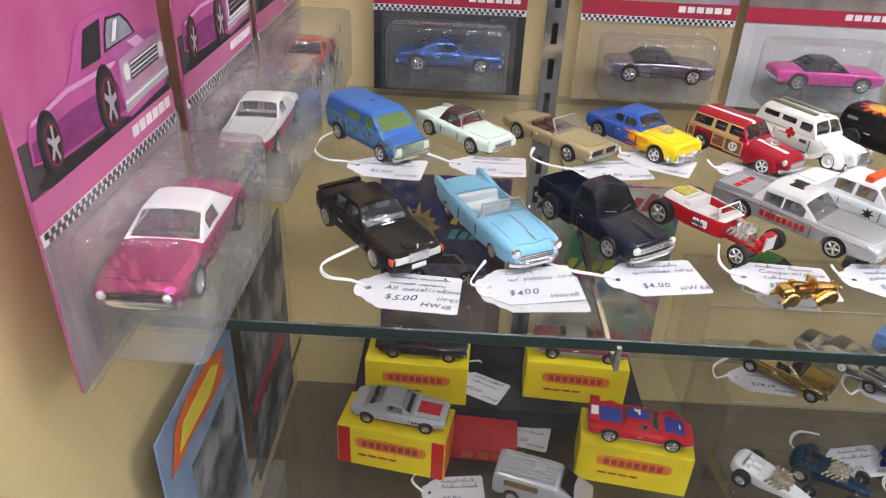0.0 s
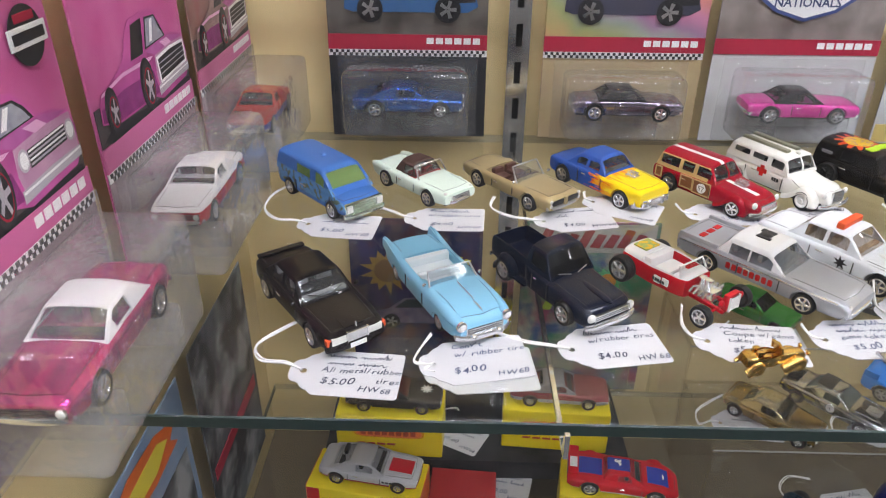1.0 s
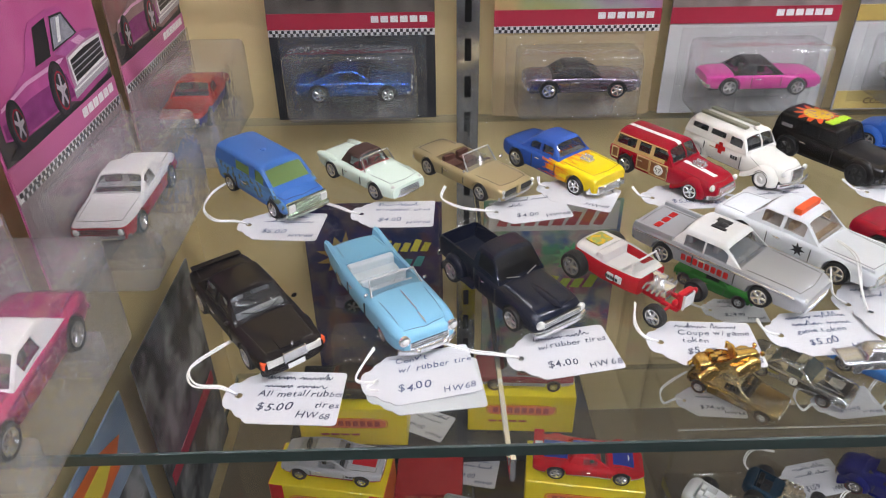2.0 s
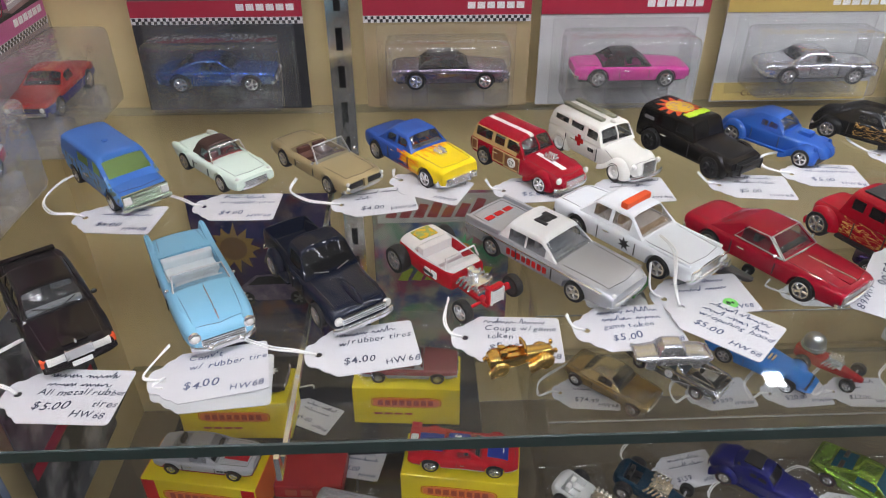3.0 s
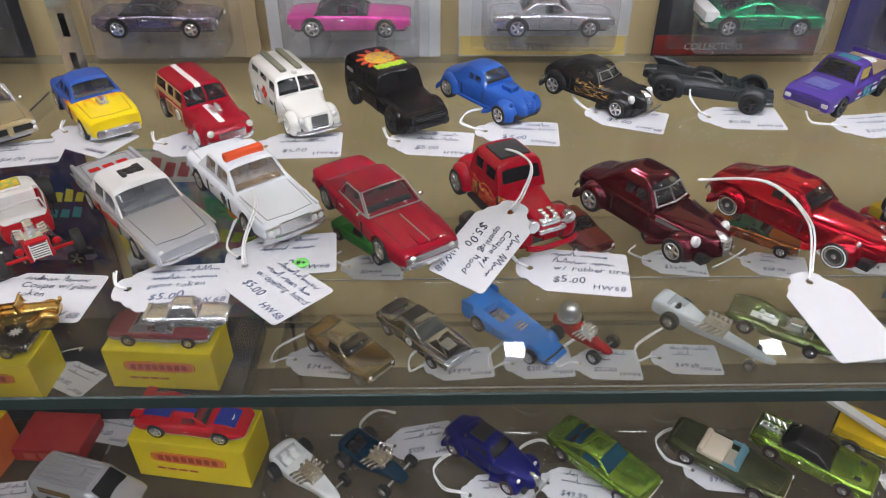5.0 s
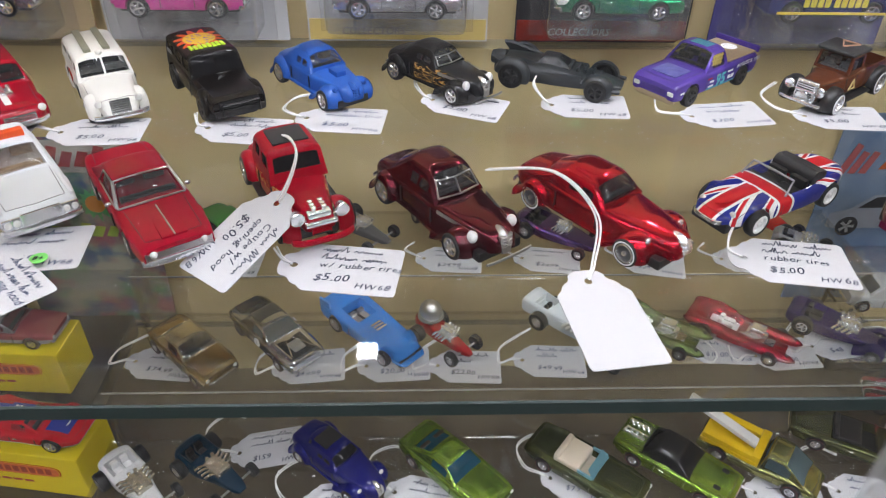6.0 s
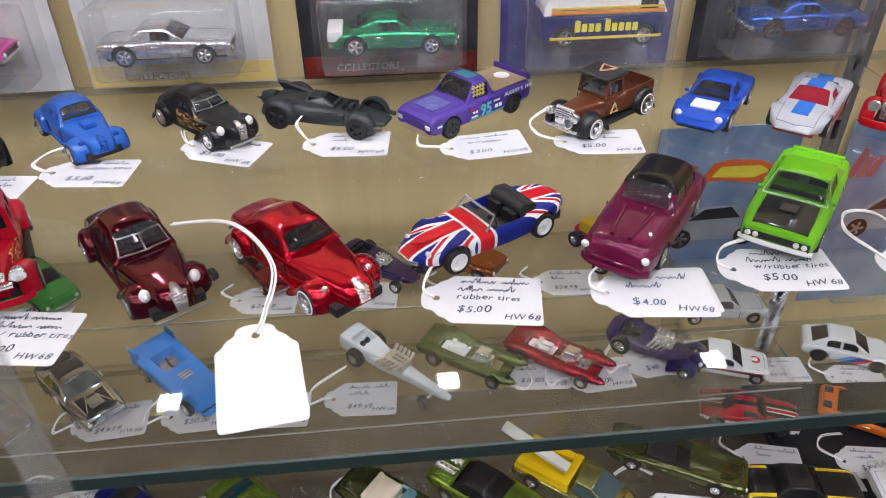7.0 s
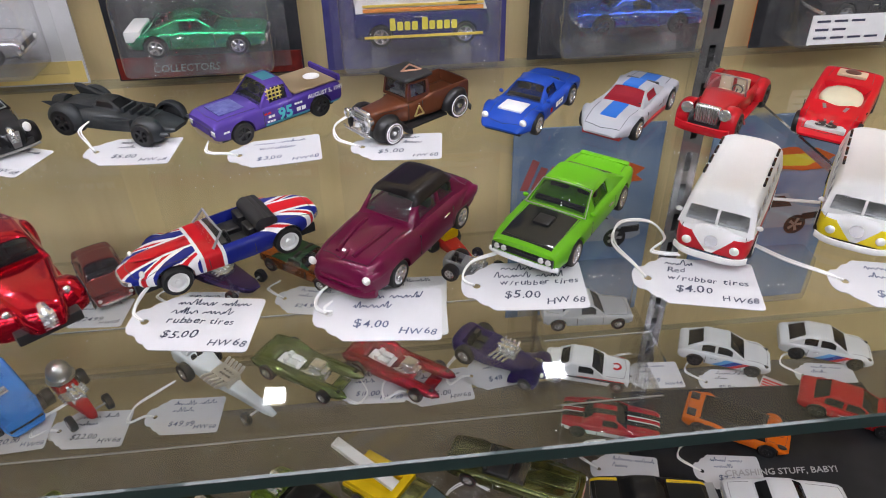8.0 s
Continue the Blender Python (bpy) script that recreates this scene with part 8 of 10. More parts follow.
carded("metallic blue toy fastback sealed in a blister", 0.068, candy((0.03, 0.1, 0.35)), fast=True)
r = carded("smoky purple chrome toy coupe sealed in a blister", 0.212, candy((0.2, 0.17, 0.22)), enamel((0.02, 0.018, 0.02)))
r = carded("hot pink toy coupe with a black roof in a blister", 0.326, enamel((0.6, 0.04, 0.3), 0.3), enamel((0.02, 0.018, 0.02)))
r = carded("silver chrome toy coupe sealed in a blister", 0.447, candy((0.5, 0.5, 0.53)))
r = carded("chrome green toy fastback with a white tail in a blister", 0.573, candy((0.02, 0.32, 0.14)), fast=True)
bit("tail_panel", cuboid(bmesh.new(), -36.6, -28, -12.2, 12.2, 9, 15.0, 1.2), WHITEPL, r)
r = at_centre("navy toy drag van with a white roof and gold stripes", 0.694, CARY, 0, CARZ, "carded cars")
navy = enamel((0.015, 0.018, 0.1))
sedan(r, 74, 26, 46, navy, enamel((0.75, 0.75, 0.75)), DARKWIN, 18, 20, 19, 31, ((-36, 35, 12.4), (-35, 30, 10.8)), {"side": [(0.05, 0.2, 0.15, 0.7)], "front": [(0.06, 0.94, 0.15, 0.8)]}, 6, 6, "spoke", 1.6, st=[(-37, 12, 5, 17, 19), (-35, 13, 4, 18.5, 20), (30, 13, 4, 18.5, 20), (36, 12, 5, 16, 18), (37, 10, 6, 12, 13)])
for s in (1, -1):
    for z0, z1, c in ((19.4, 21.4, (0.7, 0.25, 0.03)), (22.2, 23.4, (0.7, 0.5, 0.05)), (5.2, 6.6, (0.7, 0.5, 0.05))):
        bit("side_stripe", cuboid(bmesh.new(), -32, 33, s * 13.0 - 0.3, s * 13.0 + 0.3, z0, z1, 0.1), plain("stripe_print", c, 0.4), r)
    bm = bmesh.new()
    rng = random.Random(2)
    for k in range(9):
        x0 = -18 + k * 4.0 + (1.5 if k > 3 else 0)
        hgt = 6.5 if k in (0, 4) else 4.6
        cuboid(bm, x0, x0 + 3.1, s * 13.15 - 0.25, s * 13.15 + 0.25, 9.4, 9.4 + hgt, 0.5, 1)
    bit("side_print", bm, plain("yellow_print", (0.7, 0.6, 0.05), 0.4), r)
r = carded("metallic blue toy saloon sealed in a blister", 0.817, candy((0.03, 0.1, 0.42)), style="black")
r = carded("black toy coupe sealed in a blister", 0.96, enamel((0.02, 0.02, 0.022)))

# left side: the cards face the cars
LX = -0.043
for y0, label, artc in ((0.060, "hot pink card pack with a printed pink pickup", (0.5, 0.1, 0.32)), (0.181, "hot pink card pack with a printed purple coupe", (0.45, 0.09, 0.28)), (0.300, "red card pack at the back of the side wall", (0.3, 0.2, 0.2))):
    # x of the card runs towards -y
    r = blister_pack(pose(LX, y0 - CARDW, SHELF + 0.0012, 0, 0, 90), label, PINKCARD if y0 < 0.25 else print_mat("muted_red_print", (0.35, 0.1, 0.12), (0.3, 0.24, 0.2)), plain("pink_stripe_print", (0.55, 0.13, 0.31), 0.35), print_mat("grey_low_print", (0.26, 0.2, 0.22), (0.4, 0.32, 0.34)), None, blister=(0.008, 0.101, 0.006, 0.056, 0.04), film=HAZYBLISTER)
    art_front(r, print_mat("pink_art_print", tuple(c * 0.8 for c in artc), tuple(c * 1.25 for c in artc), 0.07), (print_mat("grey_window_print", (0.22, 0.24, 0.3), (0.42, 0.42, 0.46), 0.2), print_mat("purple_hood_print", (0.36, 0.08, 0.27), (0.5, 0.14, 0.38), 0.1)), print_mat("pale_front_print", (0.42, 0.2, 0.34), (0.55, 0.34, 0.46), 0.1), plain("grey_trim_print", (0.42, 0.4, 0.44), 0.4), coupe=y0 > 0.1)
    printed(r, "road_print", plain("dark_road_print", (0.07, 0.06, 0.06), 0.5), 0.001, CARDW - 0.001, 0.071, 0.087, 0.0005)
    bm = lathe(bmesh.new(), [(0.0001, -0.001), (0.010, -0.001), (0.010, -0.0006), (0.0001, -0.0006)], 28, "y", (0.091, 0, 0.124))
    part("round_logo", bm, BLACKINK, r, smooth=False)
    bm = cuboid(bmesh.new(), 0.0795, 0.1025, -0.0014, -0.001, 0.1205, 0.1275, 0.0002, 1)
    part("logo_print", bm, WHITEINK, r, smooth=False)
    bm = cuboid(bmesh.new(), 0.0815, 0.1005, -0.0017, -0.0015, 0.1222, 0.1258, 0.0001, 1)
    part("logo_print", bm, BLACKINK, r, smooth=False)
    bm = cuboid(bmesh.new(), 0.085, 0.097, -0.0014, -0.001, 0.1285, 0.1315, 0.0002, 1)
    part("logo_shape", bm, REDSTRIPE, r, smooth=False)

r = at_centre("metallic pink toy car with a white roof in a blister", LX + 0.0195, 0.002, -90, SHELF + 0.0258, "carded cars")
muscle(r, candy((0.62, 0.05, 0.25)), enamel((0.75, 0.74, 0.74)), WINDOW, W=27)
trim_muscle(r)
r.scale = (1.12, 1.12, 1.12)
r = at_centre("red toy convertible with a white bonnet in a blister", LX + 0.017, 0.128, -90, SHELF + 0.0248, "carded cars")
muscle(r, below_paint((0.75, 0.73, 0.72), (0.45, 0.02, 0.03), 11.0), enamel((0.75, 0.73, 0.72)), WINDOW, W=27)
trim_muscle(r)
r = at_centre("red and blue toy car sealed in a blister", LX + 0.017, 0.248, -90, SHELF + 0.0248, "carded cars")
muscle(r, below_paint((0.4, 0.03, 0.02), (0.03, 0.03, 0.2), 10.0), None, W=27)
trim_muscle(r)


# ---- the lower shelf, seen under and through the main one ----
YELLOWBOX = print_mat("yellow_box_card", (0.72, 0.56, 0.015), (0.78, 0.64, 0.03), 0.03)
ORANGEPRINT = plain("orange_label_print", (0.7, 0.16, 0.03), 0.45)


def toy_box(x, y, angle, z, label, h=0.037, w=0.079, d=0.036, red_ends=False):
    """A small card box; its front face looks out and x, y is the middle of its front foot."""
    r = thing("toy_box", label, "toy box", pose(x, y, z, 0, 0, angle), "toy boxes")
    part("carton", cuboid(bmesh.new(), -w / 2, w / 2, 0, d, 0, h, 0.0006, 1), YELLOWBOX, r, smooth=False)
    bm = bmesh.new()
    n = 20
    out = []
    for k in range(n):
        a = k * math.tau / n
        out.append((26 * (abs(math.cos(a)) ** 0.45) * (1 if math.cos(a) > 0 else -1), 5.2 * (abs(math.sin(a)) ** 0.45) * (1 if math.sin(a) > 0 else -1)))
    for k, (sc, t0, t1, m) in enumerate(((1.0, 0, 0.15, REDLENS), (0.93, 0.16, 0.25, YELLOWBOX), (0.88, 0.26, 0.35, ORANGEPRINT))):
        bm = plate(bmesh.new(), [(a * (1 - (1 - sc) * 0.4), b * sc) for a, b in out], t0, t1)
        o = part("label_print", mm(bm), m, r, smooth=False)
        o.matrix_local = pose(0, -0.0002, h * 0.62, 90)
    bm = bmesh.new()
    for k in range(8):
        cuboid(bm, -0.021 + k * 0.0053, -0.0172 + k * 0.0053, -0.00072, -0.0006, h * 0.62 - 0.0026, h * 0.62 + 0.0026)
    part("title_print", bm, plain("dark_red_print", (0.35, 0.05, 0.02), 0.5), r, smooth=False)
    bm = bmesh.new()
    for k in range(4):
        cuboid(bm, -0.024 + k * 0.0075, -0.018 + k * 0.0075, -0.0004, -0.0002, h * 0.28, h * 0.33)
    part("small_print", bm, plain("dark_red_print", (0.35, 0.05, 0.02), 0.5), r, smooth=False)
    if red_ends:
        for s in (1, -1):
            part("end_print", cuboid(bmesh.new(), s * w / 2 - 0.0003 - 0.0002, s * w / 2 + 0.0005 - 0.0002, 0.0008, d - 0.0008, 0.0008, h - 0.0008), ORANGEPRINT, r, smooth=False)
            part("end_band", cuboid(bmesh.new(), s * (w / 2 - 0.005) - 0.0045, s * (w / 2 - 0.005) + 0.0045, -0.0004, -0.0001, 0.001, h - 0.001), REDLENS, r, smooth=False)
    return r


toy_box(0.0405, 0.142, -10, LOWER, "yellow and red card toy box with a car on top", red_ends=True)
toy_box(0.2135, 0.139, -9, LOWER, "yellow card toy box with an orange label, red car on top")
tagged(link("display_plinth", mesh_of(cuboid(bmesh.new(), 0.005, 0.235, 0.193, 0.285, LOWER, LOWER + 0.018, 0.001), "display_plinth"), BLACKCARD), "flat black card box used as a riser", "riser")
toy_box(0.0545, 0.197, -3, LOWER + 0.018, "yellow card toy box with an orange label, black car on top")
toy_box(0.1785, 0.206, -4, LOWER + 0.018, "yellow card toy box with an orange label, silver car on top")


def ride(label, x, y, z, heading, mat, L=66, W=27, roofmat=None, glass=None, style="red", fast=False, group="lower shelf cars", **kw):
    r = at_centre(label, x, y, heading, z, group)
    muscle(r, mat, roofmat, glass, L, W, kw.get("roof", 20.5), style, fast, 5.0, 5.2, kw.get("hood", 12.8), kw.get("belt", 14), kw.get("deck", 13.5))
    h = L / 2
    bumper(r, h + 0.2, W / 2 - 1.4, 6.2, 2.0, 1.3, 2, kw.get("trim", CHROME))
    bumper(r, -h - 0.2, W / 2 - 1.4, 7.0, 2.0, 1.3, 2, kw.get("trim", CHROME))
    lamps(r, h - 0.2, W / 2 - 4, 9.2, 1.4)
    return r


red_hood = stripe_paint((0.42, 0.42, 0.44), (0.5, 0.02, 0.03), -2, -1, lambda g, c, x, y, z: g.mix(g.m("MULTIPLY", g.m("MULTIPLY", g.m("GREATER_THAN", x, 14), g.m("LESS_THAN", x, 30)), g.m("MULTIPLY", g.m("LESS_THAN", g.m("ABSOLUTE", y), 6), g.m("GREATER_THAN", z, 11))), g.mix(g.m("LESS_THAN", z, 6.5), c, (0.4, 0.03, 0.04)), (0.5, 0.02, 0.03)))
r = ride("silver toy coupe with a red hood panel on a yellow box", 0.046, 0.160, LOWER + 0.037, -10, red_hood, 68, 27, enamel((0.4, 0.4, 0.42), 0.3), WINDOW, fast=True)
bars_on(r, on_side(16, -13.6, 9, False), 10, 1.4, BLACKINK, 4)
r = ride("black toy coupe with a pale bird print on its hood", 0.058, 0.2155, LOWER + 0.055, -3, enamel((0.018, 0.016, 0.02)), 70, 28, None, plain("dark_red_window", (0.12, 0.02, 0.02), 0.25, 0, 0.5))
bm = bmesh.new()
star(bm, 0, 0, 0, 5, 1, 9)
o = bit("hood_print", bm, WHITEINK, r)
o.matrix_local = pose(0.024, 0, 0.0133, 90)
r = ride("silver and maroon toy saloon on a yellow box", 0.181, 0.2245, LOWER + 0.055, -4, below_paint((0.22, 0.05, 0.06), (0.3, 0.3, 0.31), 8.5), 72, 28, enamel((0.25, 0.24, 0.25), 0.3), WINDOW)


def red_racer():
    red, blue = (0.52, 0.015, 0.025), (0.03, 0.05, 0.3)
    def extra(g, c, x, y, z):
        f = g.m("MULTIPLY", g.m("GREATER_THAN", z, 9.0), g.m("LESS_THAN", g.m("ABSOLUTE", y), 7.5))
        a = g.m("ADD", g.m("MULTIPLY", g.m("GREATER_THAN", x, 16), g.m("LESS_THAN", x, 30)), g.m("LESS_THAN", x, -14))
        c = g.mix(g.m("MULTIPLY", f, a), c, blue)
        return g.mix(g.m("LESS_THAN", z, 5.6), c, (0.6, 0.6, 0.6))
    mat = stripe_paint(red, blue, -2, -1, extra)
    r = sports_car("red and blue toy race coupe on a yellow box", None, mat, 74, 30, 43, 18, WINDOW, gh=((-14, 14, 11.5), (-10, 3, 8.5)), root=at_centre("red and blue toy race coupe on a yellow box", 0.218, 0.157, -9, LOWER + 0.037, "lower shelf cars"), roofmat=stripe_paint(red, blue, -1, 5.5))
    lettering(r, "39", 5.5, on_top(-6, 0, 19.2, -90), WHITEINK, bold=0.4)
    bm = bmesh.new()
    lathe(bm, [(2.2, 0), (4.2, 0), (4.2, 0.3), (2.2, 0.3)], 20, "z", (23, 0, 10.9))
    bit("hood_roundel", bm, WHITEINK, r)
    bit("rear_wing", cuboid(bmesh.new(), -37, -30, -13, 13, 16, 17.2, 0.5), enamel(red), r)
    bit("wing_print", cuboid(bmesh.new(), -36, -31, -7, 2, 17.15, 17.4), WHITEINK, r)


red_racer()


def silver_camper():
    mat = enamel((0.42, 0.42, 0.43), 0.4)
    r = at_centre("silver toy camper van with a ribbed roof", 0.150, 0.128, -16, LOWER, "lower shelf cars")
    st = [(-34, 12.5, 5, 20, 23), (-33, 13.5, 4, 21, 24.5), (10, 13.8, 4, 21, 24.5), (16, 13.6, 4, 16, 19), (31, 12.8, 4.5, 11, 13), (34, 11.5, 6, 9, 9.6)]
    bit("body", hull(st, [(20, 5, 6), (-20, 5, 6)]), mat, r)
    for k in range(7):
        bit("roof_rib", cuboid(bmesh.new(), -30, 8, -10 + k * 3.1, -8.6 + k * 3.1, 23.4, 25.3, 0.4), mat, r)
    bit("roof_hatch", cuboid(bmesh.new(), -8, 0, -4, 4, 24.6, 26.4, 0.5), mat, r)
    g = bmesh.new()
    vs = [g.verts.new(p) for p in ((22, -10.5, 16.2), (22, 10.5, 16.2), (12.5, 9.8, 24.0), (12.5, -9.8, 24.0))]
    g.faces.new(vs)
    bmesh.ops.solidify(g, geom=g.faces[:], thickness=-0.8)
    bit("windscreen", g, DARKWIN, r)
    for s in (1, -1):
        bit("side_window", cuboid(bmesh.new(), -26, -2, s * 13.75 - 0.2, s * 13.75 + 0.2, 15, 20, 0.2), plain("amber_window", (0.16, 0.1, 0.04), 0.2), r)
    bumper(r, 34.4, 13, 6, 2.5, 1.4, 2)
    wheels(r, 40, 28, 5, 5, "spoke")


silver_camper()
r = ride("small teal toy car beside a silver camper", 0.075, 0.075, LOWER, -20, enamel((0.02, 0.25, 0.35)), 60, 26)


# acrylic steps
def riser(x0, x1, y0, y1, z, label):
    t = 0.003
    r = thing("acrylic_riser", label, "riser", pose(0, 0, 0), "acrylic risers")
    for name, c, way in (("top", (x0, x1, y0, y1, z - t, z), (0, 0, -1)), ("front", (x0, x1, y0, y0 + t, LOWER, z - t), (0, 1, 0)), ("side", (x0, x0 + t, y0 + t, y1, LOWER, z - t), (1, 0, 0)), ("side", (x1 - t, x1, y0 + t, y1, LOWER, z - t), (-1, 0, 0))):
        ob = part(name, open_face(cuboid(bmesh.new(), *c, 0.0004, 1), way), ACRYLIC, r, smooth=False)
        ob.visible_shadow = False
    bm = cuboid(bmesh.new(), x0, x1, y0 - 0.0002, y0 + 0.0006, z - 0.0007, z + 0.0001)
    part("edge", bm, plain("acrylic_edge", (0.34, 0.33, 0.31), 0.3, 0, 0.3), r, smooth=False)


riser(0.272, 0.762, 0.150, 0.2205, STEP2, "clear acrylic display step with toy cars on it")
riser(0.272, 0.762, 0.2215, 0.298, STEP3, "taller clear acrylic display step at the back")
riser(0.268, 0.766, 0.060, 0.149, STEP1, "low clear acrylic display step in front")


def racer(label, x, y, z, heading, mat, engine=True, L=56, seat=None, nose=5.0, tail=7.0, style="red", rf=4.6, rr=6.0, track=30, metal=None, big=1.0):
    """An open-wheel toy racer with a bare engine."""
    r = at_centre(label, x, y, heading, z, "lower shelf cars")
    h = L / 2
    st = [(-h, tail * 0.7, 5, 10, 12), (-h + 3, tail, 4, 12, 14), (-h * 0.2, tail, 3.5, 10.5, 12), (h * 0.3, nose * 1.05, 3.5, 8.5, 10), (h * 0.85, nose * 0.7, 4, 7, 8), (h, nose * 0.4, 5, 6.2, 6.6)]
    bit("body", hull(st, (), [(-h * 0.75, -h * 0.35, 0.62, 8)]), mat, r)
    seats(r, -h * 0.62, tail * 0.6, 7.5, 14, seat or BLACKPL)
    if engine:
        bm = bmesh.new()
        cuboid(bm, -2, 9, -4, 4, 8, 12, 0.8)
        cuboid(bm, -1, 8, -2.8, 2.8, 12, 13.6, 0.5)
        for s in (1, -1):
            for k in range(4):
                tube(bm, [(-1 + k * 2.5, s * 3.5, 11), (-1.4 + k * 2.5, s * 6.4, 12.5), (-3.5 + k * 2.5, s * 7.4, 9.5)], 0.75)
                lathe(bm, [(0.7, 12), (0.95, 15), (0.3, 15)], 8, "z", (-1 + k * 2.5, s * 1.6, 0))
        bmesh.ops.scale(bm, verts=bm.verts, vec=(big, big, 0.5 + 0.5 * big))
        bit("engine", bm, metal or CHROME, r, "bare cast engine with exhaust pipes")
    bm = bmesh.new()
    for x in (h * 0.72, -h * 0.62):
        tube(bm, [(x, -track / 2 + 3, rf), (x, track / 2 - 3, rf)], 0.7)
    bit("axle", bm, SATIN, r)
    for x, rad, w in ((h * 0.72, rf, 3.6), (-h * 0.62, rr, 5.2)):
        for s in (1, -1):
            tyre, rim, wall = wheel_meshes(rad, w, style)
            o = new("wheel", tyre)
            o.parent = r
            o.matrix_local = pose(x / 1000, s * (track - w) / 2000, rad / 1000, 0, 0, 180 if s > 0 else 0)
            k = new("rim", rim)
            k.parent = o
    return r


def twin_racer(label, x, y, z, heading, mat, L=70):
    """A low show racer: two pontoons in front, a bare engine between them and a clear canopy behind."""
    r = at_centre(label, x, y, heading, z, "lower shelf cars")
    h = L / 2
    st = [(-h, 9, 6, 9, 10), (-h + 3, 12, 4, 10, 12), (-14, 13.6, 3.4, 9.6, 11.4), (0, 13, 3.2, 8.6, 10), (9, 11.6, 3.2, 7.8, 8.8), (13, 9, 3.6, 6.6, 7.2)]
    bit("body", hull(st, [(-19, 5.6, 6.8)], [(-22, -2, 0.5, 7)]), mat, r)
    for s in (1, -1):
        bit("pontoon", pod_mesh(-6, h, s * 9.4, 6.6, 4.2, 3.4, 3.4), mat, r, sharp=60)
        bit("rear_wing", pod_mesh(-h - 1, -6, s * 11.0, 8.4, 3.6, 4.0, 3.0), mat, r, sharp=60)
        bit("nose_slot", cuboid(bmesh.new(), h - 7.5, h - 4.5, s * 9.4 - 1.2, s * 9.4 + 1.2, 8.4, 9.4, 0.3, 1), BLACKPL, r)
    bit("front_wing", cuboid(bmesh.new(), 20, 28, -6, 6, 3.6, 5.0, 0.6), mat, r)
    bm = bmesh.new()
    cuboid(bm, 2, 15, -3.6, 3.6, 5, 10.5, 0.8)
    cuboid(bm, 4, 13, -4.2, 4.2, 10.4, 14.6, 1.0, 3)
    for s in (1, -1):
        for k in range(4):
            tube(bm, [(3.5 + k * 2.8, s * 3.4, 9.5), (2.5 + k * 2.8, s * 5.6, 10.4), (-2.0 + k * 2.8, s * 6.2, 9.0)], 0.7)
    bit("engine", bm, CHROME, r, "bright chrome engine block")
    bit("interior", cuboid(bmesh.new(), -21, -3, -5.6, 5.6, 6.8, 7.6), WHITEPL, r)
    seats(r, -14, 5, 7.4, 11.5, WHITEPL)
    ob = bit("canopy", pod_mesh(-27, 3, 0, 10.4, 7.6, 6.2, 2.6), clear("clear_canopy", (0.97, 0.98, 0.98), 0.95, 0.03, 0.05, 1.7, 0.2), r, "clear plastic canopy", 60)
    ob.visible_shadow = False
    wheels(r, 42, 31, 4.6, 5.6, "red", 3.6, 5.0)
    return r


# the second step
r = ride("gold metallic toy saloon standing on a price tag", 0.3195, 0.178, STEP2, -43, candy((0.26, 0.17, 0.045)), 62, 27, plain("pale_gold", (0.5, 0.42, 0.26), 0.15, 0.8), SMOKE)
MIRROR = plain("mirror_chrome", (0.54, 0.56, 0.61), 0.09, 1.0, 0, 0.2, 0.12, 0.12)
r = ride("chrome toy coupe with a black roof and open engine bay", 0.368, 0.192, STEP2, -47, MIRROR, 70, 28, MIRROR, plain("grey_green_window", (0.1, 0.13, 0.14), 0.12, 0, 0.5))
bit("engine_bay", cuboid(bmesh.new(), 14, 32, -9.4, 9.4, 11.4, 13.3, 0.5), BLACKPL, r)
bm = bmesh.new()
cuboid(bm, 19, 28, -4, 4, 13, 14.4, 0.6)
lathe(bm, [(0.3, 14.2), (3.2, 14.2), (3.2, 15.2), (0.3, 15.2)], 18, "z", (23.5, 0, 0))
bit("engine", bm, SATIN, r)
bm = bmesh.new()
for s in (1, -1):
    tube(bm, [(14.5, s * 9, 13.6), (31.5, s * 8.6, 13.2)], 0.5)
    tube(bm, [(15, s * 2, 13.9), (30, s * 7.6, 13.4)], 0.35)
bit("bay_frame", bm, CHROME, r)
for x0, x1 in ((-33, -25), (-13, -3)):
    z = 13.6 if x0 < -20 else 20.4
    bit("black_panel", cuboid(bmesh.new(), x0, x1, -8.2, 8.2, z - 0.4, z + 0.35, 0.3), BLACKPL, r)
for s in (1, -1):
    bit("number_roundel", lathe(bmesh.new(), [(0.01, -0.2), (2.9, -0.2), (2.9, 0.2), (0.01, 0.2)], 20, "y", (1, s * 14.0, 9.6)), WHITEINK, r)
    lettering(r, "1", 4.2, on_side(1, s * 14.35, 8.1, s > 0), BLACKINK)


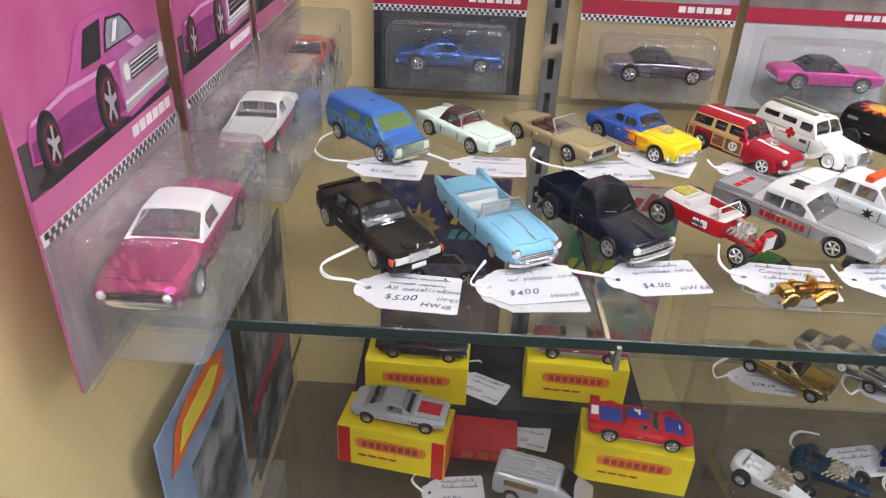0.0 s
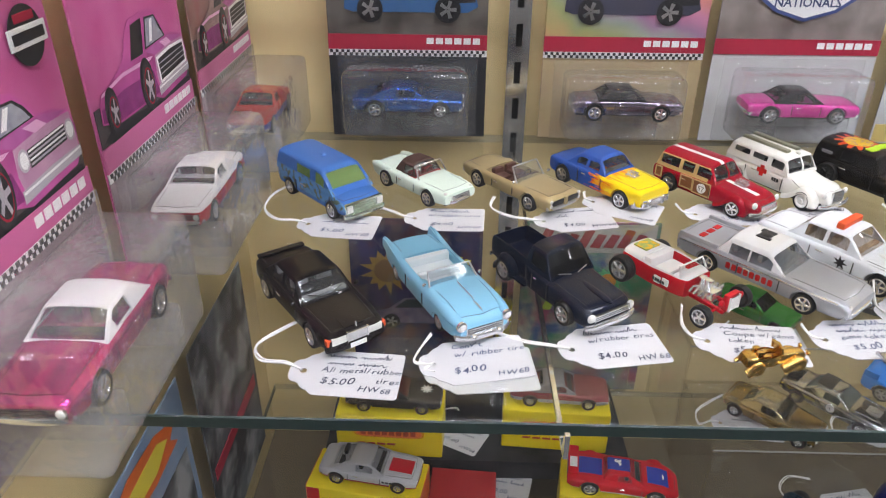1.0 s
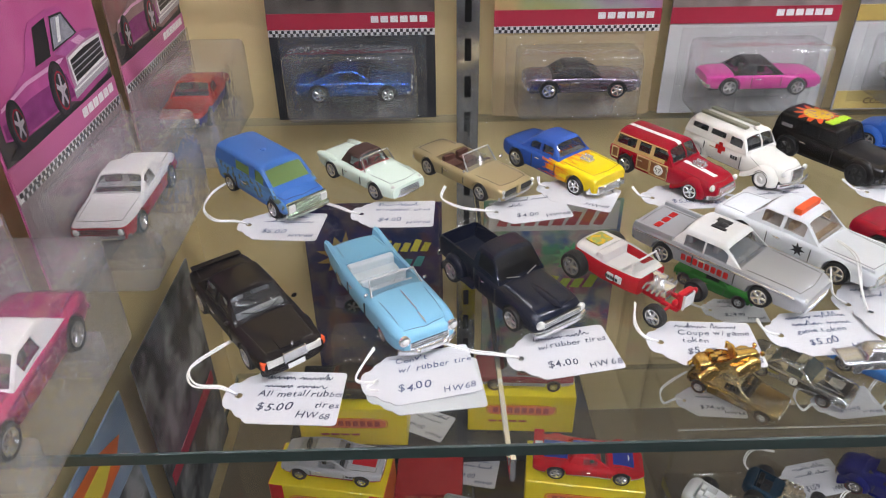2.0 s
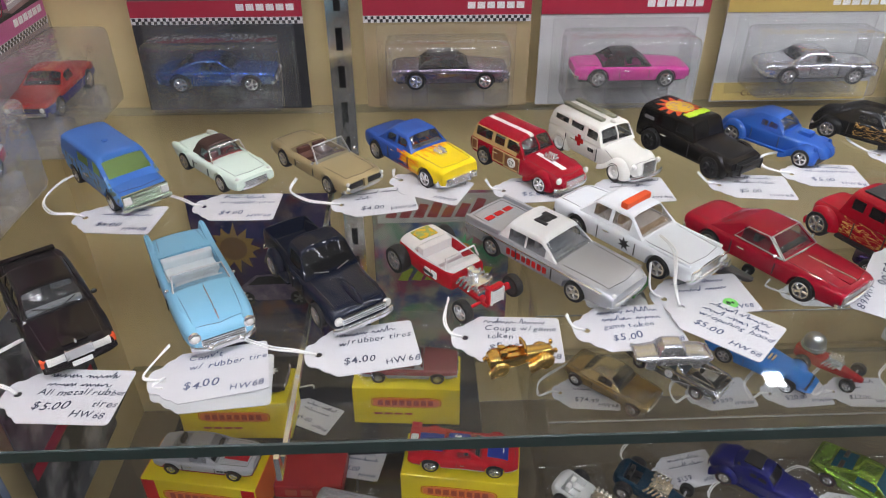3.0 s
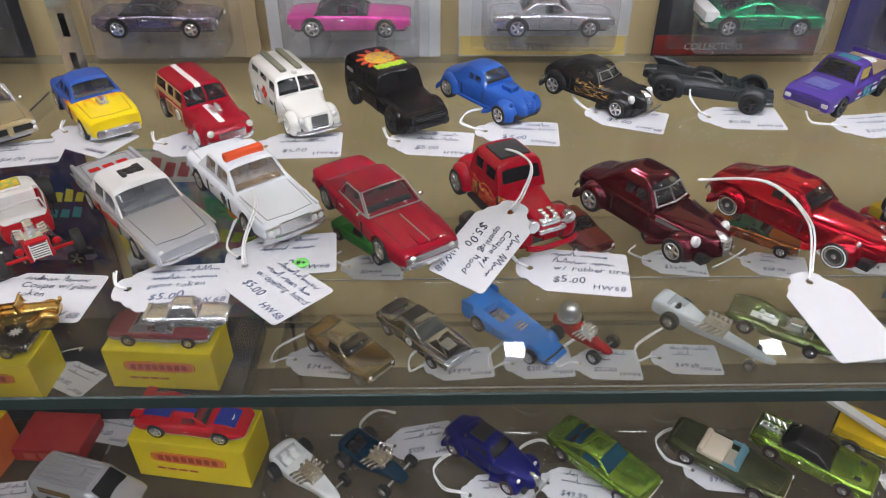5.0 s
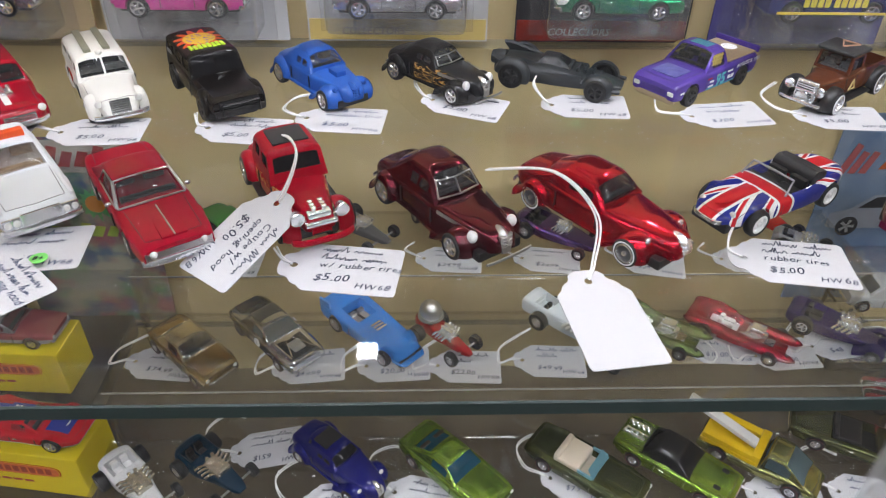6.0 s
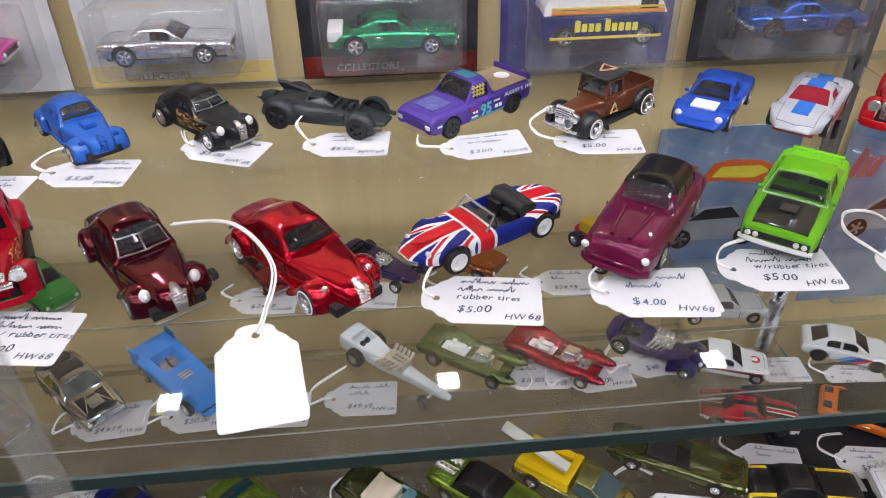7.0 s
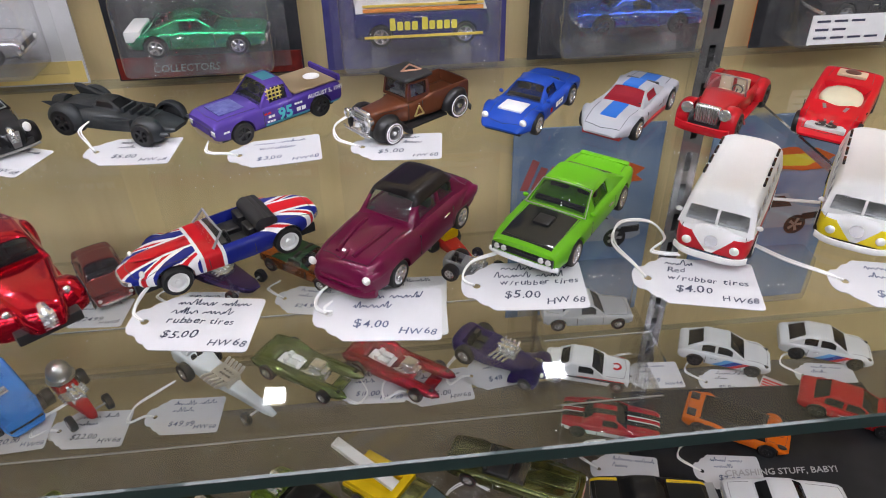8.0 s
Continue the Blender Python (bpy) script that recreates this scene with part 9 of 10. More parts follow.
def blue_wedge():
    mat = enamel((0.03, 0.2, 0.6))
    r = at_centre("bright blue wedge-shaped toy racer", 0.430, 0.196, -45, STEP2, "lower shelf cars")
    st = [(-37, 13.5, 7, 15.5, 17), (-35, 14, 5, 16, 17.6), (-14, 14.4, 4, 13, 14.5), (2, 13.6, 4, 11, 12.5), (20, 12.6, 4, 8.8, 9.8), (34, 10, 4, 5.8, 6.2), (37, 8, 4.4, 5, 5.2)]
    sedan(r, 74, 29, 44, mat, st=st, rf=5.2, rr=6.2, recess=[(-22, -6, 0.5, 8)])
    bit("interior", cuboid(bmesh.new(), -21.8, -6.2, -6.8, 6.8, 7.8, 8.6), BLACKPL, r)
    seats(r, -16, 6, 8, 12.5, SATIN)
    bm = bmesh.new()
    for k in range(3):
        cuboid(bm, 1 + k * 2.6, 2.6 + k * 2.6, -4, 4, 11, 13.2, 0.4)
    bit("engine", bm, CHROME, r)
    for s in (1, -1):
        bit("tail_fin", cuboid(bmesh.new(), -37, -27, s * 13 - 0.8, s * 13 + 0.8, 15, 20, 0.6), mat, r)


blue_wedge()
r = racer("red toy three-wheeler trike with a chrome helmet roof", 0.475, 0.190, STEP2, -47, enamel((0.36, 0.012, 0.014)), L=46, rr=5.5, rf=5, tail=6, nose=4, track=26)
bit("helmet_roof", ball(bmesh.new(), (-13, 0, 19), (7.5, 7, 7.5), 20), SATIN, r, "silver helmet-shaped roof")
bit("helmet_brim", lathe(bmesh.new(), [(7.0, 15), (8.4, 15), (8.4, 16), (7.0, 16)], 22, "z", (-13, 0, 0)), SATIN, r)
r = racer("white toy dragster with a long thin nose", 0.563, 0.192, STEP2, -44, enamel((0.6, 0.64, 0.66)), L=86, tail=7, nose=4, rf=4.0, rr=6.5, track=26)
bit("rear_body", hull([(-42, 8.5, 7, 15, 16), (-40, 9.2, 6, 16, 17.5), (-22, 8, 5, 14.5, 16), (-8, 5, 5, 11.5, 13)], (), [(-33, -22, 0.55, 11)]), enamel((0.6, 0.64, 0.66)), r)
bm = bmesh.new()
cuboid(bm, -7, 9, -5, 5, 8.5, 15, 1.0)
for s in (1, -1):
    for k in range(5):
        tube(bm, [(-6 + k * 3.4, s * 4.6, 13.5), (-7 + k * 3.4, s * 9.2, 14.5), (-9 + k * 3.4, s * 10.6, 12.5)], 1.1, 8)
bit("exhaust", bm, plain("cream_metal", (0.62, 0.58, 0.5), 0.3, 0.6), r)
twin_racer("chrome green toy racer with twin noses and a clear canopy", 0.612, 0.197, STEP2, -35, candy((0.13, 0.17, 0.05)))
twin_racer("chrome red toy racer with twin noses and a clear canopy", 0.668, 0.192, STEP2, -38, candy((0.32, 0.004, 0.02)))
VIOLET = enamel((0.014, 0.004, 0.085), 0.35)
r = racer("chrome purple toy hot rod racer", 0.733, 0.194, STEP2, -39, VIOLET, L=64, tail=12, nose=8, rr=6.5, big=1.25)
for s in (1, -1):
    fender(r, 23, 4.6, s * 6.5, s * 15, 12, VIOLET, 4.5)
    bit("nose_lamp", ball(bmesh.new(), (30, s * 5.2, 8.4), (1.2, 1.6, 1.6)), LAMP, r)
bit("radiator_shell", pod_mesh(22, 33.5, 0, 7.4, 6.2, 4.2, 2.6), VIOLET, r, "", 60)
r = ride("white toy rally saloon with a red hood badge", 0.800, 0.220, LOWER + 0.030, -20, enamel((0.62, 0.64, 0.65)), 58, 25, None, DARKWIN)
bit("hood_badge", lathe(bmesh.new(), [(0.01, 0), (3.6, 0), (3.6, 0.5), (0.01, 0.5)], 22, "z", (20, 0, 12.6)), REDLENS, r)
bit("badge_core", lathe(bmesh.new(), [(0.01, 0.5), (1.9, 0.5), (1.9, 0.8), (0.01, 0.8)], 18, "z", (20, 0, 12.6)), WHITEINK, r)
for s in (1, -1):
    bit("side_stripe", cuboid(bmesh.new(), -22, 24, s * 12.55 - 0.15, s * 12.55 + 0.15, 8.6, 10.0), BLACKINK, r)
    bit("red_stripe", cuboid(bmesh.new(), -6, 26, s * 12.5 - 0.15, s * 12.5 + 0.15, 10.2, 10.8), REDLENS, r)
riser(0.772, 0.848, 0.195, 0.2335, LOWER + 0.030, "clear acrylic block under a white toy rally car")
# Grey body and window colours imitate a white car faded behind glass.
r = ride("white toy hatchback, colours greyed as if faded, on a tall clear block", 0.806, 0.254, LOWER + 0.053, -4, enamel((0.42, 0.44, 0.46)), 64, 26, None, plain("grey_window", (0.1, 0.11, 0.12), 0.2, 0, 0.4), hood=12.2, belt=14.5, deck=16, roof=22.5)
riser(0.772, 0.848, 0.2345, 0.272, LOWER + 0.053, "tall clear acrylic block under a pale toy hatchback")
for i, (x, y, a) in enumerate(((0.284, 0.176, -6), (0.374, 0.169, 4), (0.426, 0.170, 2), (0.470, 0.170, -3), (0.523, 0.174, -4), (0.632, 0.184, -4), (0.672, 0.176, 4), (0.712, 0.184, 8))):
    price_tag(x, y, a, STEP2, lines=[2, 1], price=("$74.99", "$49.99", "$20.00", "$22.00", "$49.99", "$18.00", "$25.00", "$48")[i], seed=40 + i, string=[(-6, 0, 0.3), (-15, -4, 0.3), (-14, 8, 0.4), (-4, 18, 1.0), (6, 24, 4)] if i not in (5,) else [(2, -8, 0.3), (10, -14, 0.3), (16, -6, 0.3), (12, 4, 1)])

# the front step
CASTING = plain("bronze_casting", (0.6, 0.55, 0.45), 0.25, 0.85, 0, 0.3, 0.3, 0.2)
r = racer("white toy single-seat racer with a chrome engine", 0.297, 0.112, STEP1, -42, enamel((0.6, 0.61, 0.6)), L=54, tail=10, nose=6, seat=WHITEPL, metal=CASTING, big=1.2)
r = racer("dark blue toy single-seat racer with a chrome engine", 0.338, 0.122, STEP1, -37, plain("dark_teal_paint", (0.008, 0.028, 0.05), 0.35, 0.2, 0.3), L=50, tail=10, nose=6, metal=CASTING, big=1.2)
r = fat_coupe("deep blue toy coupe with a dark window", ((0.3865, 0.1285), (0.4175, 0.1005)), enamel((0.006, 0.008, 0.13), 0.3), 68, 28, 42, 22, glass=DARKWIN, z=STEP1, style="red")
bit("roof_panel", cuboid(bmesh.new(), -14, -3, -6.4, 6.4, 21.0, 22.3, 0.6), BLACKPL, r, "black roof opening panel")
r = ride("metallic lime green toy coupe with a blue window", 0.479, 0.119, STEP1, -46, candy((0.15, 0.25, 0.03)), 70, 29, None, plain("blue_window", (0.02, 0.1, 0.16), 0.15, 0, 0.6), "red", True)


def step_convertible(label, x, y, heading, mat, inner, glass, L=72):
    """A low open car with a wide bench and two ribs along its hood."""
    r = at_centre(label, x, y, heading, STEP1, "lower shelf cars")
    h = L / 2
    sedan(r, L, 28, L * 0.6, mat, hood=12.4, belt=13.4, deck=13.2, style="red", recess=[(-17, 8, 0.74, 8)])
    bit("interior", cuboid(bmesh.new(), -16.8, 7.8, -9.8, 9.8, 8, 9, 0.2), inner, r)
    bm = bmesh.new()
    cuboid(bm, -17.5, -1, -10.2, 10.2, 8.8, 14.6, 1.6, 3)
    cuboid(bm, -17.5, -14, -10, 10, 12, 16.4, 1.4, 3)
    bit("seat", bm, inner, r)
    bm = bmesh.new()
    vs = [bm.verts.new(p) for p in ((9, -10.2, 12.6), (9, 10.2, 12.6), (4.4, 9.2, 18.2), (4.4, -9.2, 18.2))]
    bm.faces.new(vs)
    bmesh.ops.solidify(bm, geom=bm.faces[:], thickness=-0.9)
    for s in (1, -1):
        cuboid(bm, -1.5, 8, s * 10.2 - 0.5, s * 10.2 + 0.5, 12.4, 15, 0.3)
    bit("windscreen", bm, glass, r)
    for s in (1, -1):
        bit("hood_rib", cuboid(bmesh.new(), 14, h - 5, s * 4.2 - 0.5, s * 4.2 + 0.5, 12.0, 13.2, 0.4), mat, r)
    bumper(r, h + 0.2, 12.6, 6.2, 2.0, 1.3, 2)
    bumper(r, -h - 0.2, 12.6, 7, 2.0, 1.3, 2)
    lamps(r, h - 0.2, 10, 9.2, 1.4)


step_convertible("olive green toy convertible with a cream seat", 0.557, 0.118, -39, candy((0.06, 0.07, 0.024)), plain("cream_plastic", (0.62, 0.54, 0.42), 0.45), plain("pale_blue_plastic", (0.2, 0.42, 0.5), 0.2, 0, 0.4))
r = ride("lime metallic toy muscle car with a black roof", 0.612, 0.121, STEP1, -40, candy((0.17, 0.26, 0.03)), 72, 29, enamel((0.015, 0.015, 0.015)), DARKWIN, "red")
for s in (1, -1):
    bm = bmesh.new()
    cuboid(bm, -34, -20, s * 5 - 1.2, s * 5 + 1.2, 14, 16.4, 0.6)
    for k in range(4):
        tube(bm, [(-33 + k * 3.4, s * 5, 16), (-32 + k * 3.4, s * 3, 18), (-30 + k * 3.4, s * 1.6, 16)], 0.9)
    bit("engine", bm, CHROME, r, "chrome engine bank")
    for k in range(4):
        bit("louvre", cuboid(bmesh.new(), -19 + k * 1.7, -18 + k * 1.7, s * 10.6 - 2, s * 10.6 + 2, 13.6, 14.6, 0.2, 1), candy((0.17, 0.26, 0.03)), r)
    bit("hood_vent", cuboid(bmesh.new(), 24, 28, s * 7 - 1.6, s * 7 + 1.6, 12.4, 13.2, 0.3, 1), BLACKPL, r)


def tow_truck():
    r = at_centre("olive and yellow toy tow truck with a white boom", 0.664, 0.124, -39, STEP1, "lower shelf cars")
    ol, ye = candy((0.2, 0.2, 0.07)), plain("yellow_plastic", (0.75, 0.5, 0.01), 0.4, 0, 0.3)
    st = [(-35, 13, 5, 9, 10), (-34, 13.6, 4, 9.5, 10.5), (2, 13.8, 4, 10, 11), (8, 13.6, 4, 11, 12.5), (20, 13, 4, 12, 14), (32, 11.5, 4.5, 9, 10.5), (35, 10, 5.5, 7, 7.6)]
    sedan(r, 70, 28, 43, ol, ol, plain("blue_grey_window", (0.12, 0.18, 0.2), 0.15, 0, 0.5), 12, 12.8, 10, 22, ((2, 27, 11.8), (4, 14, 9.6)), {"side": [(0.2, 0.9, 0.1, 0.85)], "front": [(0.04, 0.96, 0.04, 0.95)], "rear": [(0.1, 0.9, 0.2, 0.85)]}, 5.2, 5.4, "red", 1.0, st=st)
    bm = bmesh.new()
    cuboid(bm, -34, 1, -12.6, 12.6, 10, 13, 0.8)
    cuboid(bm, -33, -2, 7, 12.4, 13, 17, 0.8), cuboid(bm, -33, -2, -12.4, -7, 13, 17, 0.8), cuboid(bm, -4, 1, -12.4, 12.4, 13, 18, 0.8)
    bit("bed", bm, ye, r, "yellow plastic bed")
    bm = cuboid(bmesh.new(), -24, 24, -3.4, 3.4, -1.6, 1.6, 0.6)
    o = bit("boom", bm, WHITEPL, r, "white plastic boom")
    o.matrix_local = pose(-0.025, 0, 0.021, 0, 14, 0)


tow_truck()
step_convertible("dark olive chrome toy convertible with a ridged hood", 0.731, 0.134, -28, candy((0.07, 0.075, 0.022)), BLACKPL, CLEARWIN, 82)
for i, (x, y, a, p) in enumerate(((0.349, 0.137, 10, "$159"), (0.396, 0.100, 5, "$45.00"), (0.444, 0.108, -14, "$49.99"), (0.536, 0.116, -8, "$79.99"), (0.655, 0.104, -8, "$60.00"), (0.705, 0.104, -12, "$50.00"))):
    price_tag(x, y, a, STEP1, lines=[2, 2], price=p, seed=60 + i, string=[(-6, 2, 0.3), (-16, 6, 0.4), (-20, 20, 0.6), (-8, 30, 1), (4, 24, 3)])

# the back step
r = racer("grey toy hot rod with a bare engine", 0.418, 0.268, STEP3, -40, plain("grey_enamel", (0.12, 0.12, 0.12), 0.4, 0.4), L=54)
r = racer("dark purple toy wedge racer", 0.556, 0.262, STEP3, -38, candy((0.06, 0.03, 0.12)), L=62, tail=12, nose=9)
r = racer("red and yellow small toy buggy", 0.712, 0.272, STEP3, -60, enamel((0.5, 0.03, 0.02)), L=40, tail=6, nose=5, engine=False, track=24)
bit("cab", cuboid(bmesh.new(), -14, -2, -6, 6, 12, 20, 1.0), plain("yellow_plastic", (0.75, 0.5, 0.01), 0.4, 0, 0.3), r)
r = ride("green toy coupe on the back step", 0.330, 0.262, STEP3, -45, enamel((0.03, 0.2, 0.03)), 62, 27, None, DARKWIN)
r = ride("translucent red toy coupe on the back step", 0.478, 0.270, STEP3, -60, candy((0.22, 0.03, 0.03)), 64, 27, None, SMOKE)
r = ride("orange and green toy roadster on the back step", 0.612, 0.266, STEP3, -38, candy((0.3, 0.09, 0.02)), 64, 27, enamel((0.03, 0.08, 0.04)), SMOKE, roof=17)
r = racer("small grey toy racer with bare wheels", 0.722, 0.246, STEP3, -30, GREYPL, L=40, track=24)
for i, (x, y, a) in enumerate(((0.462, 0.240, -6), (0.528, 0.240, -8), (0.598, 0.238, -14), (0.664, 0.238, -6), (0.316, 0.236, -4))):
    price_tag(x, y, a, STEP3, lines=[2, 1], price="$24.99", seed=80 + i, string=[(-6, 2, 0.3), (-14, 8, 0.4), (-8, 16, 0.6)])

# right of the steps
BLACKBOX = print_mat("black_gloss_card", (0.012, 0.012, 0.014), (0.03, 0.03, 0.032), 0.02)
r = thing("flat_box", "flat black card box with grey lettering under cars", "toy box", pose(0.905, 0.168, LOWER, 0, 0, -4))
part("carton", cuboid(bmesh.new(), -0.085, 0.105, -0.09, 0.052, 0, 0.004, 0.0008, 1), BLACKBOX, r, smooth=False)
t = link("lettering", text_mesh("CRASHING STUFF, BABY!", 0.0068, 0.2, 0.0001), plain("grey_print", (0.35, 0.35, 0.35), 0.5), r)
t.matrix_local = pose(-0.028, -0.026, 0.0043)
bm = bmesh.new()
for k in range(4):
    cuboid(bm, -0.08 + k * 0.011, -0.071 + k * 0.011, -0.045, -0.03, 0.004, 0.0043)
part("title_print", bm, plain("grey_print", (0.35, 0.35, 0.35), 0.5), r, smooth=False)
part("red_print", cuboid(bmesh.new(), -0.04, 0.0, -0.085, -0.076, 0.004, 0.0044), REDLENS, r, smooth=False)
for k in range(2):
    part("yellow_print", cuboid(bmesh.new(), -0.075 + k * 0.055, -0.062 + k * 0.055, -0.05, -0.046, 0.004, 0.0046), YELLOWBOX, r, smooth=False)
ZB = LOWER + 0.004


def motorsport(x, y, z, a):
    def make(g):
        X, _, Z, _ = g.obj()
        st = g.m("SUBTRACT", X, g.m("MULTIPLY", Z, 1.5))
        side = g.m("LESS_THAN", Z, 11.5)
        c = (0.58, 0.6, 0.62)
        for lo, hi, col in ((-8, -2, (0.1, 0.3, 0.6)), (-2, 4, (0.02, 0.04, 0.25)), (4, 9, (0.55, 0.03, 0.04))):
            m = g.m("MULTIPLY", side, g.m("MULTIPLY", g.m("GREATER_THAN", st, lo - 8.0), g.m("LESS_THAN", st, hi - 8.0)))
            c = g.mix(m, c, col)
        return c
    r = at_centre("white toy touring car with blue and red stripes", x, y, a, z, "lower shelf cars")
    sports_car("", None, patterned("motorsport_paint", make), 68, 29, 42, 23.5, DARKWIN, gh=((-30, 15, 12.8), (-15, 1, 10.0)), hood=13.6, belt=14.8, deck=15.0, style="black", roofmat=enamel((0.58, 0.6, 0.62)), root=r, nose=0.86, win={"side": [(0.14, 0.46, 0.2, 0.84), (0.52, 0.8, 0.2, 0.84)], "front": [(0.06, 0.94, 0.1, 0.92)], "rear": [(0.12, 0.88, 0.15, 0.85)]})
    for s in (1, -1):
        bit("headlight", pod_mesh(25, 32, s * 10.2, 10.2, 1.6, 1.3), BLACKPL, r)
    bit("air_intake", cuboid(bmesh.new(), 31.5, 33.6, -8, 8, 5, 7.4, 0.8), BLACKPL, r)
    return r


motorsport(0.922, 0.252, LOWER, -25)
motorsport(1.003, 0.249, LOWER, -24)
st76 = stripe_paint((0.36, 0.008, 0.02), (0.015, 0.015, 0.015), 2.2, 6.5, lambda g, c, x, y, z: g.mix(g.m("LESS_THAN", z, 9.0), g.mix(g.m("MULTIPLY", g.m("GREATER_THAN", g.m("ABSOLUTE", y), 1.6), g.m("LESS_THAN", g.m("ABSOLUTE", y), 2.4)), c, (0.7, 0.7, 0.7)), (0.68, 0.67, 0.67)))
r = ride("red, black and white striped toy muscle car", 0.812, 0.193, ZB, -20, st76, 66, 27, stripe_paint((0.36, 0.008, 0.02), (0.015, 0.015, 0.015), 2.2, 6.5), DARKWIN, "black")
for s in (1, -1):
    lettering(r, "76", 4.6, on_side(8, s * 13.5, 5.6, s > 0), BLACKINK, bold=0.15)
r = sports_car("orange and black toy sports car", None, enamel((0.62, 0.13, 0.008)), 70, 31, 44, 17.5, DARKWIN, root=at_centre("orange and black toy sports car beside a tag", 0.898, 0.180, -33, ZB, "lower shelf cars"), roofmat=enamel((0.015, 0.015, 0.015)), style="black", gh=((-27, 20, 13), (-16, 6, 10)), win={"side": [(0.1, 0.9, 0.14, 0.9)], "front": [(0.03, 0.97, 0.05, 0.95)], "rear": [(0.05, 0.95, 0.06, 0.95)]})
for s in (1, -1):
    bit("side_scoop", pod_mesh(-24, -10, s * 14.6, 9.4, 1.4, 2.4), BLACKPL, r)
    bit("headlight", pod_mesh(24, 33, s * 10.6, 9.6, 1.8, 1.2), BLACKPL, r)
    bit("tail_swoosh", cuboid(bmesh.new(), -33, -27, s * 8 - 3.4, s * 8 + 3.4, 12.2, 13.4, 0.5), BLACKPL, r)
lettering(r, "11", 4.6, on_top(27, -3, 11.5, -60), BLACKINK)
r = sports_car("red toy sports saloon with dark windows", None, enamel((0.42, 0.01, 0.015)), 70, 30, 43, 20, DARKWIN, gh=((-28, 16, 12.6), (-16, 3, 9.6)), win={"side": [(0.12, 0.46, 0.16, 0.88), (0.52, 0.86, 0.16, 0.88)], "front": [(0.04, 0.96, 0.06, 0.95)], "rear": [(0.06, 0.94, 0.08, 0.94)]}, root=at_centre("red toy sports saloon with dark windows", 0.985, 0.184, -35, LOWER + 0.0045, "lower shelf cars"), style="black")
r = ride("black and yellow toy muscle car on the lower shelf", 0.817, 0.128, ZB, -9, stripe_paint((0.015, 0.015, 0.015), (0.7, 0.5, 0.02), 9.5, 12), 72, 29, enamel((0.015, 0.015, 0.015)), DARKWIN, "black")
r = ride("white toy coupe with black windows", 0.900, 0.116, ZB, -10, enamel((0.58, 0.58, 0.59)), 74, 29, None, DARKWIN, "black")
for i, (x, y, z, a, p) in enumerate(((0.795, 0.160, ZB, -14, "$7.99"), (0.862, 0.150, ZB, -10, "$7.99"), (0.900, 0.230, LOWER, -10, "$5.99"), (0.976, 0.228, LOWER, -12, "$5.99"), (0.845, 0.243, LOWER, -4, "$9.99"), (0.985, 0.130, LOWER, -14, "$7.99"))):
    price_tag(x, y, z=z, angle=a, lines=[2, 1], price=p, seed=90 + i, string=[(-6, 3, 0.3), (-14, 10, 0.4), (-8, 20, 0.6), (6, 22, 2)])
bm = bmesh.new()
for k in range(7):
    cuboid(bm, -0.011, 0.011, -0.0105 + k * 0.003, -0.009 + k * 0.003, 0.0006, 0.0009)
flag = thing("flag_card", "small red and white striped flag card on the shelf", "card", pose(0.947, 0.214, LOWER, 0, 0, -40))
part("card", cuboid(bmesh.new(), -0.012, 0.012, -0.012, 0.012, 0, 0.0006), WHITECARD, flag, smooth=False)
part("stripe", bm, REDLENS, flag, smooth=False)

# loose tags and a red box among the boxes
for i, (x, y, a) in enumerate(((0.090, 0.226, -28), (0.122, 0.190, -14), (0.070, 0.124, 6))):
    price_tag(x, y, a, LOWER + (0.0185 if i == 0 else 0.0), lines=[2, 2], price="$9.00", seed=100 + i, string=[(-6, 2, 0.3), (-12, 12, 1), (2, 22, 4), (10, 16, 10)], curl=1)
r = thing("toy_box", "small red card toy box lying on the shelf", "toy box", pose(0.112, 0.176, LOWER, 0, 0, -4), "toy boxes")
part("carton", cuboid(bmesh.new(), -0.026, 0.022, -0.02, 0.014, 0, 0.012, 0.0006, 1), print_mat("red_box_card", (0.3, 0.02, 0.025), (0.4, 0.04, 0.04)), r, smooth=False)
bm = bmesh.new()
for k in range(3):
    cuboid(bm, -0.018 + k * 0.011, -0.010 + k * 0.011, -0.0205, -0.0199, 0.003, 0.009)
part("title_print", bm, plain("dark_red_print", (0.35, 0.05, 0.02), 0.5), r, smooth=False)


# card packs standing at the back of the lower shelf
def low_pack(x, label, ground, bits, y=0.2985, h=0.165, z=LOWER):
    r = thing("blister_pack", label, "carded toy", pose(x, y, z) @ pose(0, 0, 0, -1), "blister packs")
    part("card", cuboid(bmesh.new(), 0, CARDW, 0, 0.0012, 0, h, 0.0005, 1), ground, r, smooth=False)
    for x0, x1, z0, z1, m in bits:
        part("print", cuboid(bmesh.new(), x0, x1, -0.0005, -0.0001, z0, z1, 0.0), m, r, smooth=False)
    ob = part("blister", cuboid(bmesh.new(), 0.014, 0.094, -0.024, -0.0006, 0.012, 0.055, 0.006, 3), BLISTER, r)
    ob.visible_shadow = False
    return r


def splash(name, cols, scale):
    def make(g):
        c = cols[0]
        for k, col in enumerate(cols[1:]):
            n = g.noise(scale * (0.5 + 0.2 * k), 3)
            f = g.m("MULTIPLY", g.m("SUBTRACT", n, 0.47 + 0.02 * k), 7.0)
            n2 = g.node("ShaderNodeClamp")
            g.put(n2.inputs[0], f)
            c = g.mix(n2.outputs[0], c, col)
        return c
    return patterned(name, make, 0.35, 0, 0.3)


